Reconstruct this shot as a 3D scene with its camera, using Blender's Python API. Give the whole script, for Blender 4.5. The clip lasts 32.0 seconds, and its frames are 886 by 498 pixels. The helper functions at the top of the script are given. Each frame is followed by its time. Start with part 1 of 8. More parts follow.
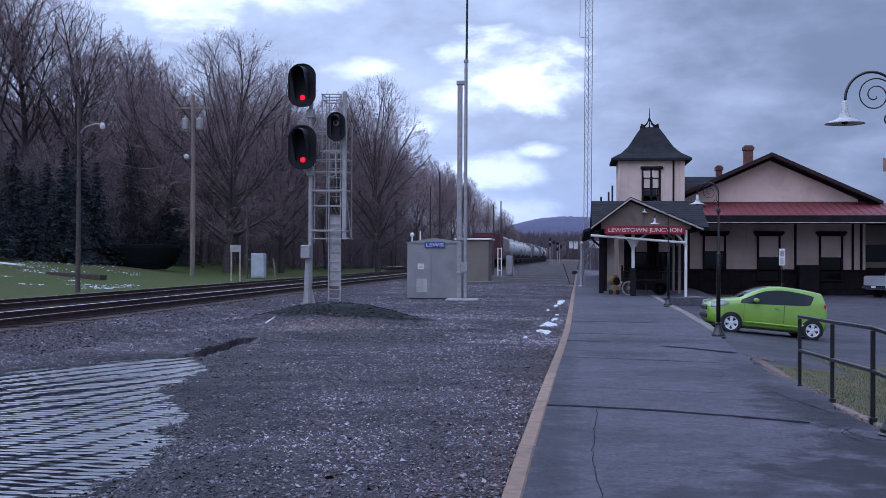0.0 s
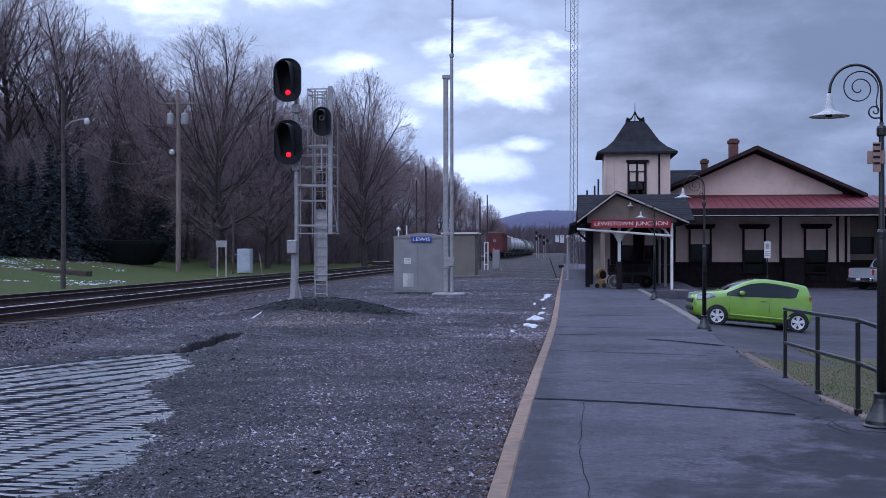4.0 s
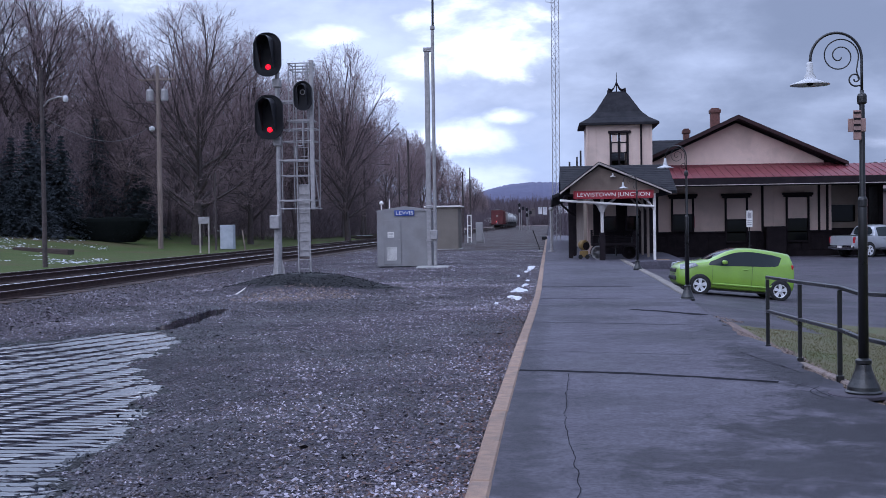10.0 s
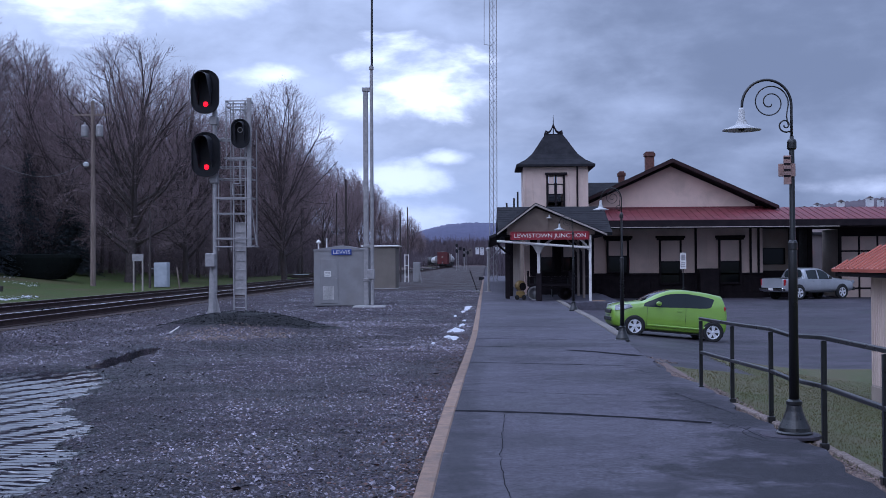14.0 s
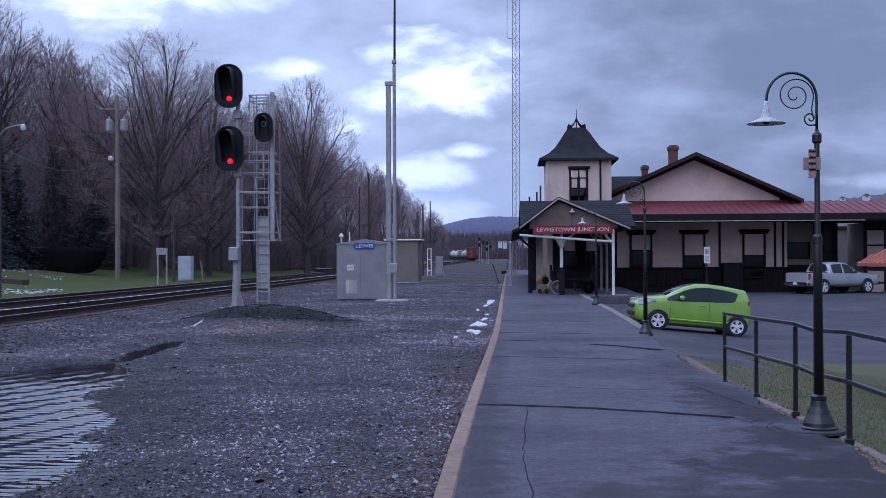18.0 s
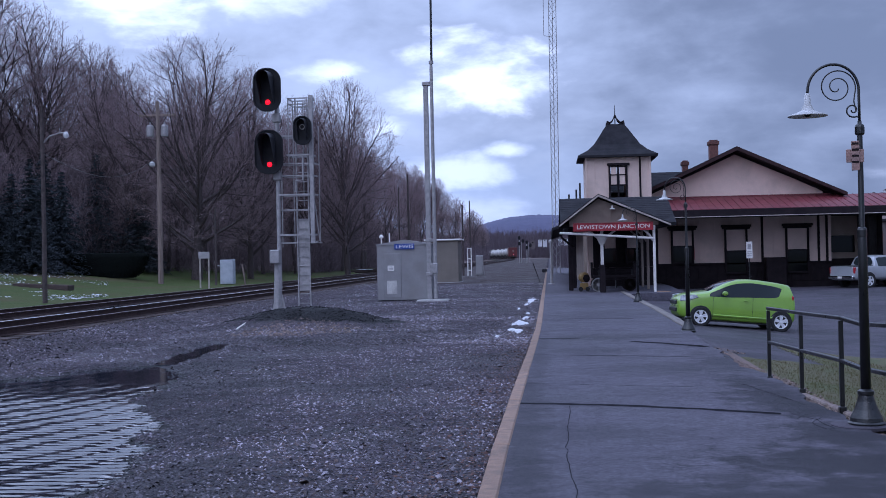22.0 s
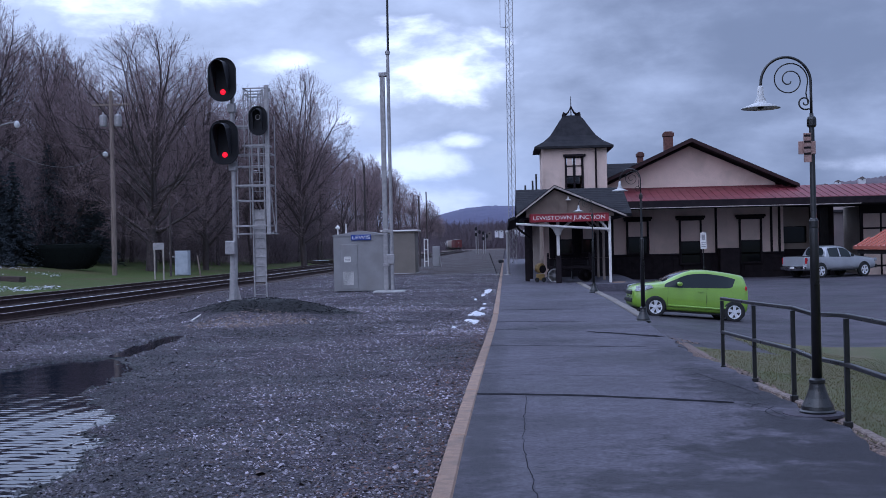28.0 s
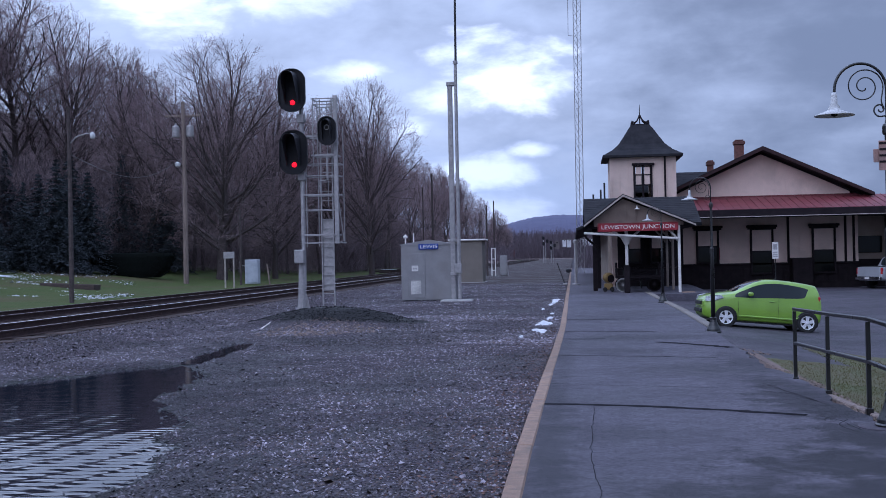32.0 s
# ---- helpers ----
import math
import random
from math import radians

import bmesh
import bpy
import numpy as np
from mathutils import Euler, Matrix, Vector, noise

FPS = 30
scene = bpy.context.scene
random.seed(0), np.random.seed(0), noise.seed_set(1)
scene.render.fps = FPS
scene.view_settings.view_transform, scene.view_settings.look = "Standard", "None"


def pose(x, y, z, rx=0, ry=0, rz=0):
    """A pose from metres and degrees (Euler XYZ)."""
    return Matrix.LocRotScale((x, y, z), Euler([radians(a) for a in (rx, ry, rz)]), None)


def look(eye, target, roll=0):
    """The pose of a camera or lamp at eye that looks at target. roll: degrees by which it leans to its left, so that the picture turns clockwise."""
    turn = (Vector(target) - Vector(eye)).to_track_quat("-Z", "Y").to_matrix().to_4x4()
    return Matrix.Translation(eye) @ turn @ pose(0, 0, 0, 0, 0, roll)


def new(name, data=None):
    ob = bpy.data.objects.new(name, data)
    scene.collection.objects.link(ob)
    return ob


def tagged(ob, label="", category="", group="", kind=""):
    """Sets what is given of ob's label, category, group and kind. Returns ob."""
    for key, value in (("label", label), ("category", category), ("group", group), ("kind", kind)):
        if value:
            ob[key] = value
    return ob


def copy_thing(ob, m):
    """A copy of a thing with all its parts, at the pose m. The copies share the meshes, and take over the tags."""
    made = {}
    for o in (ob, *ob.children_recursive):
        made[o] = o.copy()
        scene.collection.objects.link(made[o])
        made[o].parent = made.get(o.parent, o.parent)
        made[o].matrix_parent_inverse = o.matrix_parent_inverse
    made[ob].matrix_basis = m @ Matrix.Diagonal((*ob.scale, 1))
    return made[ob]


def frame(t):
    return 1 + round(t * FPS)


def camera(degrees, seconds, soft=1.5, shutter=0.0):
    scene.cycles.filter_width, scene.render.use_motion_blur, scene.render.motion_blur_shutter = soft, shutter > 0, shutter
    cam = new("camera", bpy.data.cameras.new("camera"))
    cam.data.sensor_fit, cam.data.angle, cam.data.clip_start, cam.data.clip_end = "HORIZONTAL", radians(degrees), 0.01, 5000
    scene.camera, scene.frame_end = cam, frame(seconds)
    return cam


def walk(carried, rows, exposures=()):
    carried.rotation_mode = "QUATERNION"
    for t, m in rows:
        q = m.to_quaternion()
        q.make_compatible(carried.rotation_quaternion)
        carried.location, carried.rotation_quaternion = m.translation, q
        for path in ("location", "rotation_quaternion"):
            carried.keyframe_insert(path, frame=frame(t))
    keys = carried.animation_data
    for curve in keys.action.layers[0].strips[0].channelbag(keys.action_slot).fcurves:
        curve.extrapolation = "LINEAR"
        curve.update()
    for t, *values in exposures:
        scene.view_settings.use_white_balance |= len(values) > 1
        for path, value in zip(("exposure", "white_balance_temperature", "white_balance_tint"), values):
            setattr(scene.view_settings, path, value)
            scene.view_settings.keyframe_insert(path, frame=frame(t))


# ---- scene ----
cam = camera(42.2, 32.0, 0.6)


# ---------------------------------------------------------------- camera and its walk
# seconds, yaw, pitch, roll of the hand-held camera; the platform runs along +y
EYE_HEIGHT = 1.75
TURNS = [
    (0, 6.78, 0.37, -0.22),
    (0.5, 6.96, 0.18, -0.12),
    (1, 6.95, -0.37, -0.09),
    (1.5, 6.86, -0.43, -0.41),
    (2, 6.73, -0.10, -0.23),
    (2.5, 6.49, 0.07, 0.14),
    (4.5, 5.97, 0.09, 0.11),
    (5, 5.85, -0.24, 0.41),
    (5.5, 5.71, -0.55, 0.63),
    (6, 5.55, -0.60, 0.70),
    (6.5, 5.37, -0.72, 0.56),
    (7, 5.27, -0.82, 0.70),
    (7.5, 5.25, -0.99, 0.64),
    (8, 5.26, -1.07, 0.73),
    (8.5, 5.30, -1.08, 0.73),
    (9, 5.37, -1.15, 0.75),
    (9.5, 5.32, -1.20, 0.90),
    (10, 5.27, -1.25, 0.84),
    (10.5, 5.22, -1.32, 0.91),
    (11, 5.21, -1.40, 0.87),
    (11.5, 5.31, -1.40, 0.88),
    (12, 5.30, -1.38, 0.98),
    (12.5, 4.98, -0.73, 0.95),
    (13, 4.20, -0.34, 0.71),
    (13.5, 2.61, 0.35, 0.47),
    (14, 2.14, 0.70, 0.35),
    (14.5, 2.62, 0.66, 0.33),
    (15, 3.40, 0.41, 0.31),
    (15.5, 3.36, 0.21, 0.23),
    (17.5, 3.18, 0.36, 0.44),
    (18, 3.27, 0.40, 0.30),
    (18.5, 3.28, 0.53, 0.18),
    (19, 3.28, 0.72, 0.36),
    (19.5, 3.30, 0.82, 0.40),
    (20, 3.29, 0.50, 0.55),
    (20.5, 3.26, 0.17, 0.66),
    (21, 3.47, 0.24, 0.96),
    (21.5, 5.13, 0.45, 0.95),
    (22, 5.27, 0.41, 1.23),
    (22.5, 5.31, 0.22, 1.26),
    (23, 5.40, 0.13, 1.20),
    (23.5, 5.63, 0.14, 1.20),
    (24, 5.61, -0.02, 0.93),
    (24.5, 4.26, 0.12, 0.32),
    (25, 3.29, 0.45, -0.09),
    (25.5, 2.91, 0.60, 0.06),
    (27.5, 3.01, -0.14, 1.27),
    (28, 3.11, -0.09, 1.27),
    (28.5, 3.58, -0.06, 1.23),
    (29, 3.99, -0.11, 1.55),
    (29.5, 4.48, -0.27, 0.97),
    (30, 4.95, -0.15, 1.27),
    (30.5, 5.00, -0.00, 1.22),
    (31, 5.26, 0.07, 1.29),
    (31.5, 6.09, 0.31, 1.18),
    (32, 6.47, 0.44, 1.18),
]
EXPOSURES = [(0.0, 0.06, 5195, 21), (7.2, 0.05, 5225, 21), (8.0, 0.31, 5375, 21), (9.0, 0.31, 5395, 21), (12.4, 0.34, 5475, 21), (14.0, -0.02, 5155, 22), (21.4, 0.0, 5125, 23), (22.2, 0.0, 5095, 23), (23.0, -0.08, 4805, 33),
             (24.0, -0.03, 5055, 26), (25.2, 0.0, 5155, 22), (32.0, 0.05, 5195, 21)]
walk(cam, [(t, pose(0, 0, EYE_HEIGHT, 90 + p, r, y)) for t, y, p, r in TURNS], EXPOSURES)

# ---------------------------------------------------------------- world and sun
def node(nt, kind, **values):
    n = nt.nodes.new(kind)
    for k, v in values.items():
        if k in ("operation", "blend_type", "data_type", "noise_dimensions", "feature", "distance", "sky_type",
                 "sun_disc", "sun_elevation", "sun_rotation", "air_density", "dust_density", "interpolation_type",
                 "clamp", "wave_type", "bands_direction", "wave_profile", "altitude", "ozone_density"):
            setattr(n, k, v)
        else:
            n.inputs[k if not k.startswith("i") or not k[1:].isdigit() else int(k[1:])].default_value = v
    return n


def maths(nt, op, a, b=None, c=None):
    n = nt.nodes.new("ShaderNodeMath")
    n.operation = op
    for i, v in enumerate((a, b, c)):
        if v is None:
            continue
        if isinstance(v, (int, float)):
            n.inputs[i].default_value = v
        else:
            nt.links.new(v, n.inputs[i])
    return n.outputs[0]


def mixed(nt, fac, a, b, mode="MIX"):
    n = nt.nodes.new("ShaderNodeMix")
    n.data_type, n.blend_type = "RGBA", mode
    for i, v in ((0, fac), (6, a), (7, b)):
        if isinstance(v, (int, float)):
            n.inputs[i].default_value = v
        elif isinstance(v, tuple):
            n.inputs[i].default_value = (*v, 1)
        else:
            nt.links.new(v, n.inputs[i])
    return n.outputs[2]


def ramp(nt, v, lo, hi):
    n = nt.nodes.new("ShaderNodeMapRange")
    n.interpolation_type = "SMOOTHSTEP"
    n.inputs[1].default_value, n.inputs[2].default_value = lo, hi
    nt.links.new(v, n.inputs[0])
    return n.outputs[0]


SUN_AZ, SUN_EL = radians(195), radians(42)
SKY_STRENGTH = 0.15


def build_world():
    world = bpy.data.worlds.new("dusk_sky")
    scene.world = world
    world.use_nodes = True
    nt = world.node_tree
    nt.nodes.clear()
    out = nt.nodes.new("ShaderNodeOutputWorld")
    bg = nt.nodes.new("ShaderNodeBackground")
    nt.links.new(bg.outputs[0], out.inputs[0])
    bg.inputs[1].default_value = SKY_STRENGTH
    sky = node(nt, "ShaderNodeTexSky", sky_type="NISHITA", sun_disc=False, sun_elevation=SUN_EL, sun_rotation=SUN_AZ, dust_density=2.0)
    tc = nt.nodes.new("ShaderNodeTexCoord")
    sep = nt.nodes.new("ShaderNodeSeparateXYZ")
    nt.links.new(tc.outputs["Generated"], sep.inputs[0])
    x, y, z = sep.outputs
    zc = maths(nt, "MAXIMUM", z, 0.0)
    az = maths(nt, "MULTIPLY", maths(nt, "ARCTAN2", x, y), 57.2958)
    el = maths(nt, "MULTIPLY", maths(nt, "ARCSINE", z), 57.2958)
    # flattened cloud coordinates: degrees of azimuth, stretched elevation
    comb = nt.nodes.new("ShaderNodeCombineXYZ")
    nt.links.new(maths(nt, "MULTIPLY", az, 0.11), comb.inputs[0])
    nt.links.new(maths(nt, "MULTIPLY", el, 0.24), comb.inputs[1])
    big = node(nt, "ShaderNodeTexNoise", Scale=0.6, Detail=7.0, Roughness=0.52, Distortion=0.1)
    fine = node(nt, "ShaderNodeTexNoise", Scale=1.7, Detail=8.0, Roughness=0.56, Distortion=0.15)
    for n in (big, fine):
        nt.links.new(comb.outputs[0], n.inputs["Vector"])
    nb = maths(nt, "SUBTRACT", big.outputs[0], 0.5)
    nf = maths(nt, "SUBTRACT", fine.outputs[0], 0.5)
    # grey cloud deck, paler ahead of the platform, heavier to the east
    tone = maths(nt, "ADD", maths(nt, "MULTIPLY", nb, 2.2), maths(nt, "MULTIPLY", nf, 1.5))
    tone = maths(nt, "ADD", tone, ramp(nt, az, 13.0, -14.0))
    deck = mixed(nt, ramp(nt, tone, -0.35, 1.35), (1.55, 1.8, 2.2), (4.3, 4.76, 5.35))
    # thinner cloud near the horizon lets blue through
    low = mixed(nt, 0.35, (3.2, 3.9, 5.6), sky.outputs[0])
    thin = maths(nt, "MULTIPLY", ramp(nt, maths(nt, "ADD", el, maths(nt, "MULTIPLY", nf, 7.0)), 6.5, 1.5), ramp(nt, az, 9.0, -6.0))
    col = mixed(nt, maths(nt, "MULTIPLY", thin, 0.8), deck, low)
    # gaps where bright high cloud shows: azimuth, elevation, half width, half height, strength
    total = None
    for a, e, ra, re, s in ((-2.9, 8.9, 3.5, 1.7, 1.0), (-6.4, 7.9, 1.8, 1.0, .7), (-10.2, 9.2, 1.9, 0.6, .8), (-20.0, 12.6, 4.0, 1.3, 1.0),
                            (-14.6, 12.9, 3.0, .9, .8), (-7.9, 6.5, 1.6, .6, .7), (-4.3, 4.3, 2.6, .8, .55), (-2.0, 5.2, 1.0, .35, .6),
                            (18.6, 3.4, 2.2, .55, .35), (-3.9, 2.2, 2.4, .8, .3), (-12, 20, 9, 3, .7), (6, 24, 7, 3, .7), (-30, 18, 6, 3, .7)):
        da = maths(nt, "MULTIPLY", maths(nt, "SUBTRACT", az, a), 1 / ra)
        de = maths(nt, "MULTIPLY", maths(nt, "SUBTRACT", el, e), 1 / re)
        d = maths(nt, "SQRT", maths(nt, "ADD", maths(nt, "MULTIPLY", da, da), maths(nt, "MULTIPLY", de, de)))
        d = maths(nt, "ADD", d, maths(nt, "ADD", maths(nt, "MULTIPLY", nf, 4.6), maths(nt, "MULTIPLY", nb, 1.6)))
        m = maths(nt, "MULTIPLY", ramp(nt, d, 1.35, 0.05), s)
        total = m if total is None else maths(nt, "MAXIMUM", total, m)
    col = mixed(nt, total, col, (8.8, 9.2, 9.8))
    # an overcast sky grows brighter towards the zenith
    up = maths(nt, "ADD", 1.0, maths(nt, "MULTIPLY", ramp(nt, el, 14.0, 60.0), ZENITH))
    grow = nt.nodes.new("ShaderNodeVectorMath")
    grow.operation = "SCALE"
    nt.links.new(col, grow.inputs[0])
    nt.links.new(up, grow.inputs["Scale"])
    nt.links.new(grow.outputs[0], bg.inputs[0])


ZENITH = 1.6
build_world()
sun = new("sun", bpy.data.lights.new("sun", "SUN"))
sun.data.energy, sun.data.angle, sun.data.color = 0.6, radians(60), (1.0, 0.95, 0.9)
sun.matrix_world = look((0, 0, 60), (-math.sin(SUN_AZ) * 50 * math.cos(SUN_EL), -math.cos(SUN_AZ) * 50 * math.cos(SUN_EL), 60 - 50 * math.sin(SUN_EL)))


# ---------------------------------------------------------------- materials
def surf(name, a, b=None, scale=8.0, rough=0.8, metal=0.0, bump=0.3, fine=60.0, stain=None, stain_scale=0.7, stain_amount=0.5,
         gloss_from=None, blotch=None, grain=0.5, vary=0.0, stretch=(1, 1, 1), spec=0.5, island=0.0):
    """A worn surface: two colours mixed by noise, a coarse stain, fine grain, and relief."""
    m = bpy.data.materials.new(name)
    m.use_nodes = True
    nt = m.node_tree
    p = nt.nodes["Principled BSDF"]
    tc = nt.nodes.new("ShaderNodeTexCoord")
    mp = nt.nodes.new("ShaderNodeMapping")
    mp.inputs["Scale"].default_value = stretch
    nt.links.new(tc.outputs["Object"], mp.inputs[0])
    n1 = node(nt, "ShaderNodeTexNoise", Scale=scale, Detail=6.0, Roughness=0.6)
    n2 = node(nt, "ShaderNodeTexNoise", Scale=fine, Detail=4.0, Roughness=0.6)
    n3 = node(nt, "ShaderNodeTexNoise", Scale=stain_scale, Detail=5.0, Roughness=0.6, Distortion=0.6)
    for n in (n1, n2, n3):
        nt.links.new(mp.outputs[0], n.inputs["Vector"])
    b = b or tuple(c * 0.8 for c in a)
    col = mixed(nt, ramp(nt, n1.outputs[0], 0.3, 0.7), a, b)
    speck = maths(nt, "MULTIPLY_ADD", n2.outputs[0], grain, 1.0 - grain / 2)
    g = nt.nodes.new("ShaderNodeVectorMath")
    g.operation = "SCALE"
    nt.links.new(col, g.inputs[0])
    nt.links.new(speck, g.inputs["Scale"])
    col = g.outputs[0]
    sm = ramp(nt, n3.outputs[0], 0.45, 0.68)
    if stain:
        col = mixed(nt, maths(nt, "MULTIPLY", sm, stain_amount), col, stain)
    if blotch:
        n4 = node(nt, "ShaderNodeTexNoise", Scale=blotch[0], Detail=7.0, Roughness=0.7, Distortion=1.2)
        nt.links.new(mp.outputs[0], n4.inputs["Vector"])
        col = mixed(nt, maths(nt, "MULTIPLY", ramp(nt, n4.outputs[0], 0.42, 0.62), blotch[1]), col, blotch[2])
    if vary or island:
        if island:
            src = nt.nodes.new("ShaderNodeNewGeometry").outputs["Random Per Island"]
        else:
            src = nt.nodes.new("ShaderNodeObjectInfo").outputs["Random"]
        amount = vary or island
        v = nt.nodes.new("ShaderNodeVectorMath")
        v.operation = "SCALE"
        nt.links.new(col, v.inputs[0])
        nt.links.new(maths(nt, "MULTIPLY_ADD", src, 2 * amount, 1 - amount), v.inputs["Scale"])
        col = v.outputs[0]
    nt.links.new(col, p.inputs["Base Color"])
    r = maths(nt, "MULTIPLY_ADD", n1.outputs[0], 0.2, rough - 0.1)
    if gloss_from is not None:
        r = maths(nt, "ADD", r, maths(nt, "MULTIPLY", sm, gloss_from))
    nt.links.new(r, p.inputs["Roughness"])
    p.inputs["Metallic"].default_value = metal
    p.inputs["Specular IOR Level"].default_value = spec
    if bump:
        bp = node(nt, "ShaderNodeBump", Strength=bump, Distance=0.02)
        nt.links.new(n2.outputs[0], bp.inputs["Height"])
        nt.links.new(bp.outputs[0], p.inputs["Normal"])
    return m


def glow(name, c, strength):
    m = bpy.data.materials.new(name)
    m.use_nodes = True
    p = m.node_tree.nodes["Principled BSDF"]
    p.inputs["Base Color"].default_value = (*c, 1)
    p.inputs["Emission Color"].default_value = (*c, 1)
    p.inputs["Emission Strength"].default_value = strength
    return m


def glass(name, c=(0.02, 0.025, 0.03), rough=0.05):
    m = bpy.data.materials.new(name)
    m.use_nodes = True
    p = m.node_tree.nodes["Principled BSDF"]
    p.inputs["Base Color"].default_value = (*c, 1)
    p.inputs["Roughness"].default_value = rough
    p.inputs["Specular IOR Level"].default_value = 0.22
    return m


def gravel_material(name, dark, light, tint, scale, wet=0.3):
    """Crushed stone: voronoi chips in several greys with real relief, and damp stains."""
    m = bpy.data.materials.new(name)
    m.use_nodes = True
    nt = m.node_tree
    p = nt.nodes["Principled BSDF"]
    tc = nt.nodes.new("ShaderNodeTexCoord")
    v = node(nt, "ShaderNodeTexVoronoi", Scale=scale)
    v2 = node(nt, "ShaderNodeTexVoronoi", Scale=scale * 2.3)
    n1 = node(nt, "ShaderNodeTexNoise", Scale=0.35, Detail=6.0, Roughness=0.65, Distortion=0.4)
    n2 = node(nt, "ShaderNodeTexNoise", Scale=2.2, Detail=5.0, Roughness=0.6)
    for n in (v, v2, n1, n2):
        nt.links.new(tc.outputs["Object"], n.inputs["Vector"])
    sv = nt.nodes.new("ShaderNodeSeparateColor")
    nt.links.new(v.outputs["Color"], sv.inputs[0])
    sv2 = nt.nodes.new("ShaderNodeSeparateColor")
    nt.links.new(v2.outputs["Color"], sv2.inputs[0])
    pick = maths(nt, "MULTIPLY_ADD", sv.outputs[0], 0.65, maths(nt, "MULTIPLY", sv2.outputs[1], 0.35))
    col = mixed(nt, ramp(nt, pick, 0.15, 0.95), dark, light)
    col = mixed(nt, maths(nt, "MULTIPLY", ramp(nt, sv.outputs[2], 0.72, 0.95), 0.6), col, tint)
    n3 = node(nt, "ShaderNodeTexNoise", Scale=0.9, Detail=5.0, Roughness=0.7, Distortion=0.8)
    nt.links.new(tc.outputs["Object"], n3.inputs["Vector"])
    tone = maths(nt, "MULTIPLY_ADD", n3.outputs[0], 1.5, 0.25)
    gg = nt.nodes.new("ShaderNodeVectorMath")
    gg.operation = "SCALE"
    nt.links.new(col, gg.inputs[0])
    nt.links.new(tone, gg.inputs["Scale"])
    col = gg.outputs[0]
    damp = ramp(nt, maths(nt, "MULTIPLY_ADD", n2.outputs[0], 0.4, n1.outputs[0]), 0.58, 0.82)
    col = mixed(nt, maths(nt, "MULTIPLY", damp, 0.55), col, tuple(c * 0.35 for c in dark))
    nt.links.new(col, p.inputs["Base Color"])
    nt.links.new(maths(nt, "MULTIPLY_ADD", damp, -wet, 0.85), p.inputs["Roughness"])
    p.inputs["Specular IOR Level"].default_value = 0.25
    h = maths(nt, "ADD", maths(nt, "MULTIPLY", v.outputs["Distance"], -1.0), maths(nt, "MULTIPLY", sv.outputs[1], 0.5))
    bp = node(nt, "ShaderNodeBump", Strength=0.9, Distance=0.03)
    nt.links.new(h, bp.inputs["Height"])
    nt.links.new(bp.outputs[0], p.inputs["Normal"])
    return m


def chip_material():
    """Loose stones: mostly dark, a few pale ones, damp in places."""
    m = surf("stone_chips", (0.068, 0.056, 0.074), (0.03, 0.0245, 0.0325), 30, 0.8, bump=0.2, stain=(0.0093, 0.0083, 0.0115), stain_scale=0.33, stain_amount=0.85)
    nt = m.node_tree
    p = nt.nodes["Principled BSDF"]
    base = p.inputs["Base Color"].links[0].from_socket
    pick = nt.nodes.new("ShaderNodeNewGeometry").outputs["Random Per Island"]
    col = mixed(nt, maths(nt, "POWER", pick, 3.2), base, (0.4, 0.36, 0.41))
    col = mixed(nt, maths(nt, "MULTIPLY", ramp(nt, pick, 0.3, 0.22), 0.4), col, (0.16, 0.11, 0.085))
    # broad damp and dry patches
    tc = nt.nodes.new("ShaderNodeTexCoord")
    n = node(nt, "ShaderNodeTexNoise", Scale=0.28, Detail=6.0, Roughness=0.62, Distortion=0.7)
    nt.links.new(tc.outputs["Object"], n.inputs["Vector"])
    s = nt.nodes.new("ShaderNodeVectorMath")
    s.operation = "SCALE"
    nt.links.new(col, s.inputs[0])
    nt.links.new(maths(nt, "ADD", maths(nt, "MULTIPLY", ramp(nt, n.outputs[0], 0.36, 0.64), 0.95), 0.45), s.inputs["Scale"])
    nt.links.new(s.outputs[0], p.inputs["Base Color"])
    return m


M = {}
M["gravel"] = gravel_material("gravel", (0.0112, 0.0088, 0.013), (0.0971, 0.0782, 0.1022), (0.0903, 0.0615, 0.0598), 30.0)
M["cinder"] = gravel_material("cinder", (0.005, 0.005, 0.006), (0.025, 0.024, 0.025), (0.025, 0.021, 0.02), 26.0)
M["ballast"] = gravel_material("ballast", (0.0178, 0.0111, 0.011), (0.0775, 0.0536, 0.0526), (0.0664, 0.0326, 0.0262), 18.0)
M["chips"] = chip_material()
M["leaves"] = surf("dead_leaves", (0.13, 0.062, 0.046), (0.06, 0.034, 0.03), 12, 0.8, island=0.5)
M["asphalt"] = surf("platform_asphalt", (0.104, 0.0955, 0.117), (0.0855, 0.0784, 0.0965), 0.8, 0.8, fine=140, bump=0.5, spec=0.22,
                    stain=(0.055, 0.053, 0.059), stain_scale=0.33, stain_amount=0.5, gloss_from=-0.05, blotch=(1.4, 0.25, (0.062, 0.06, 0.067)), grain=0.9)


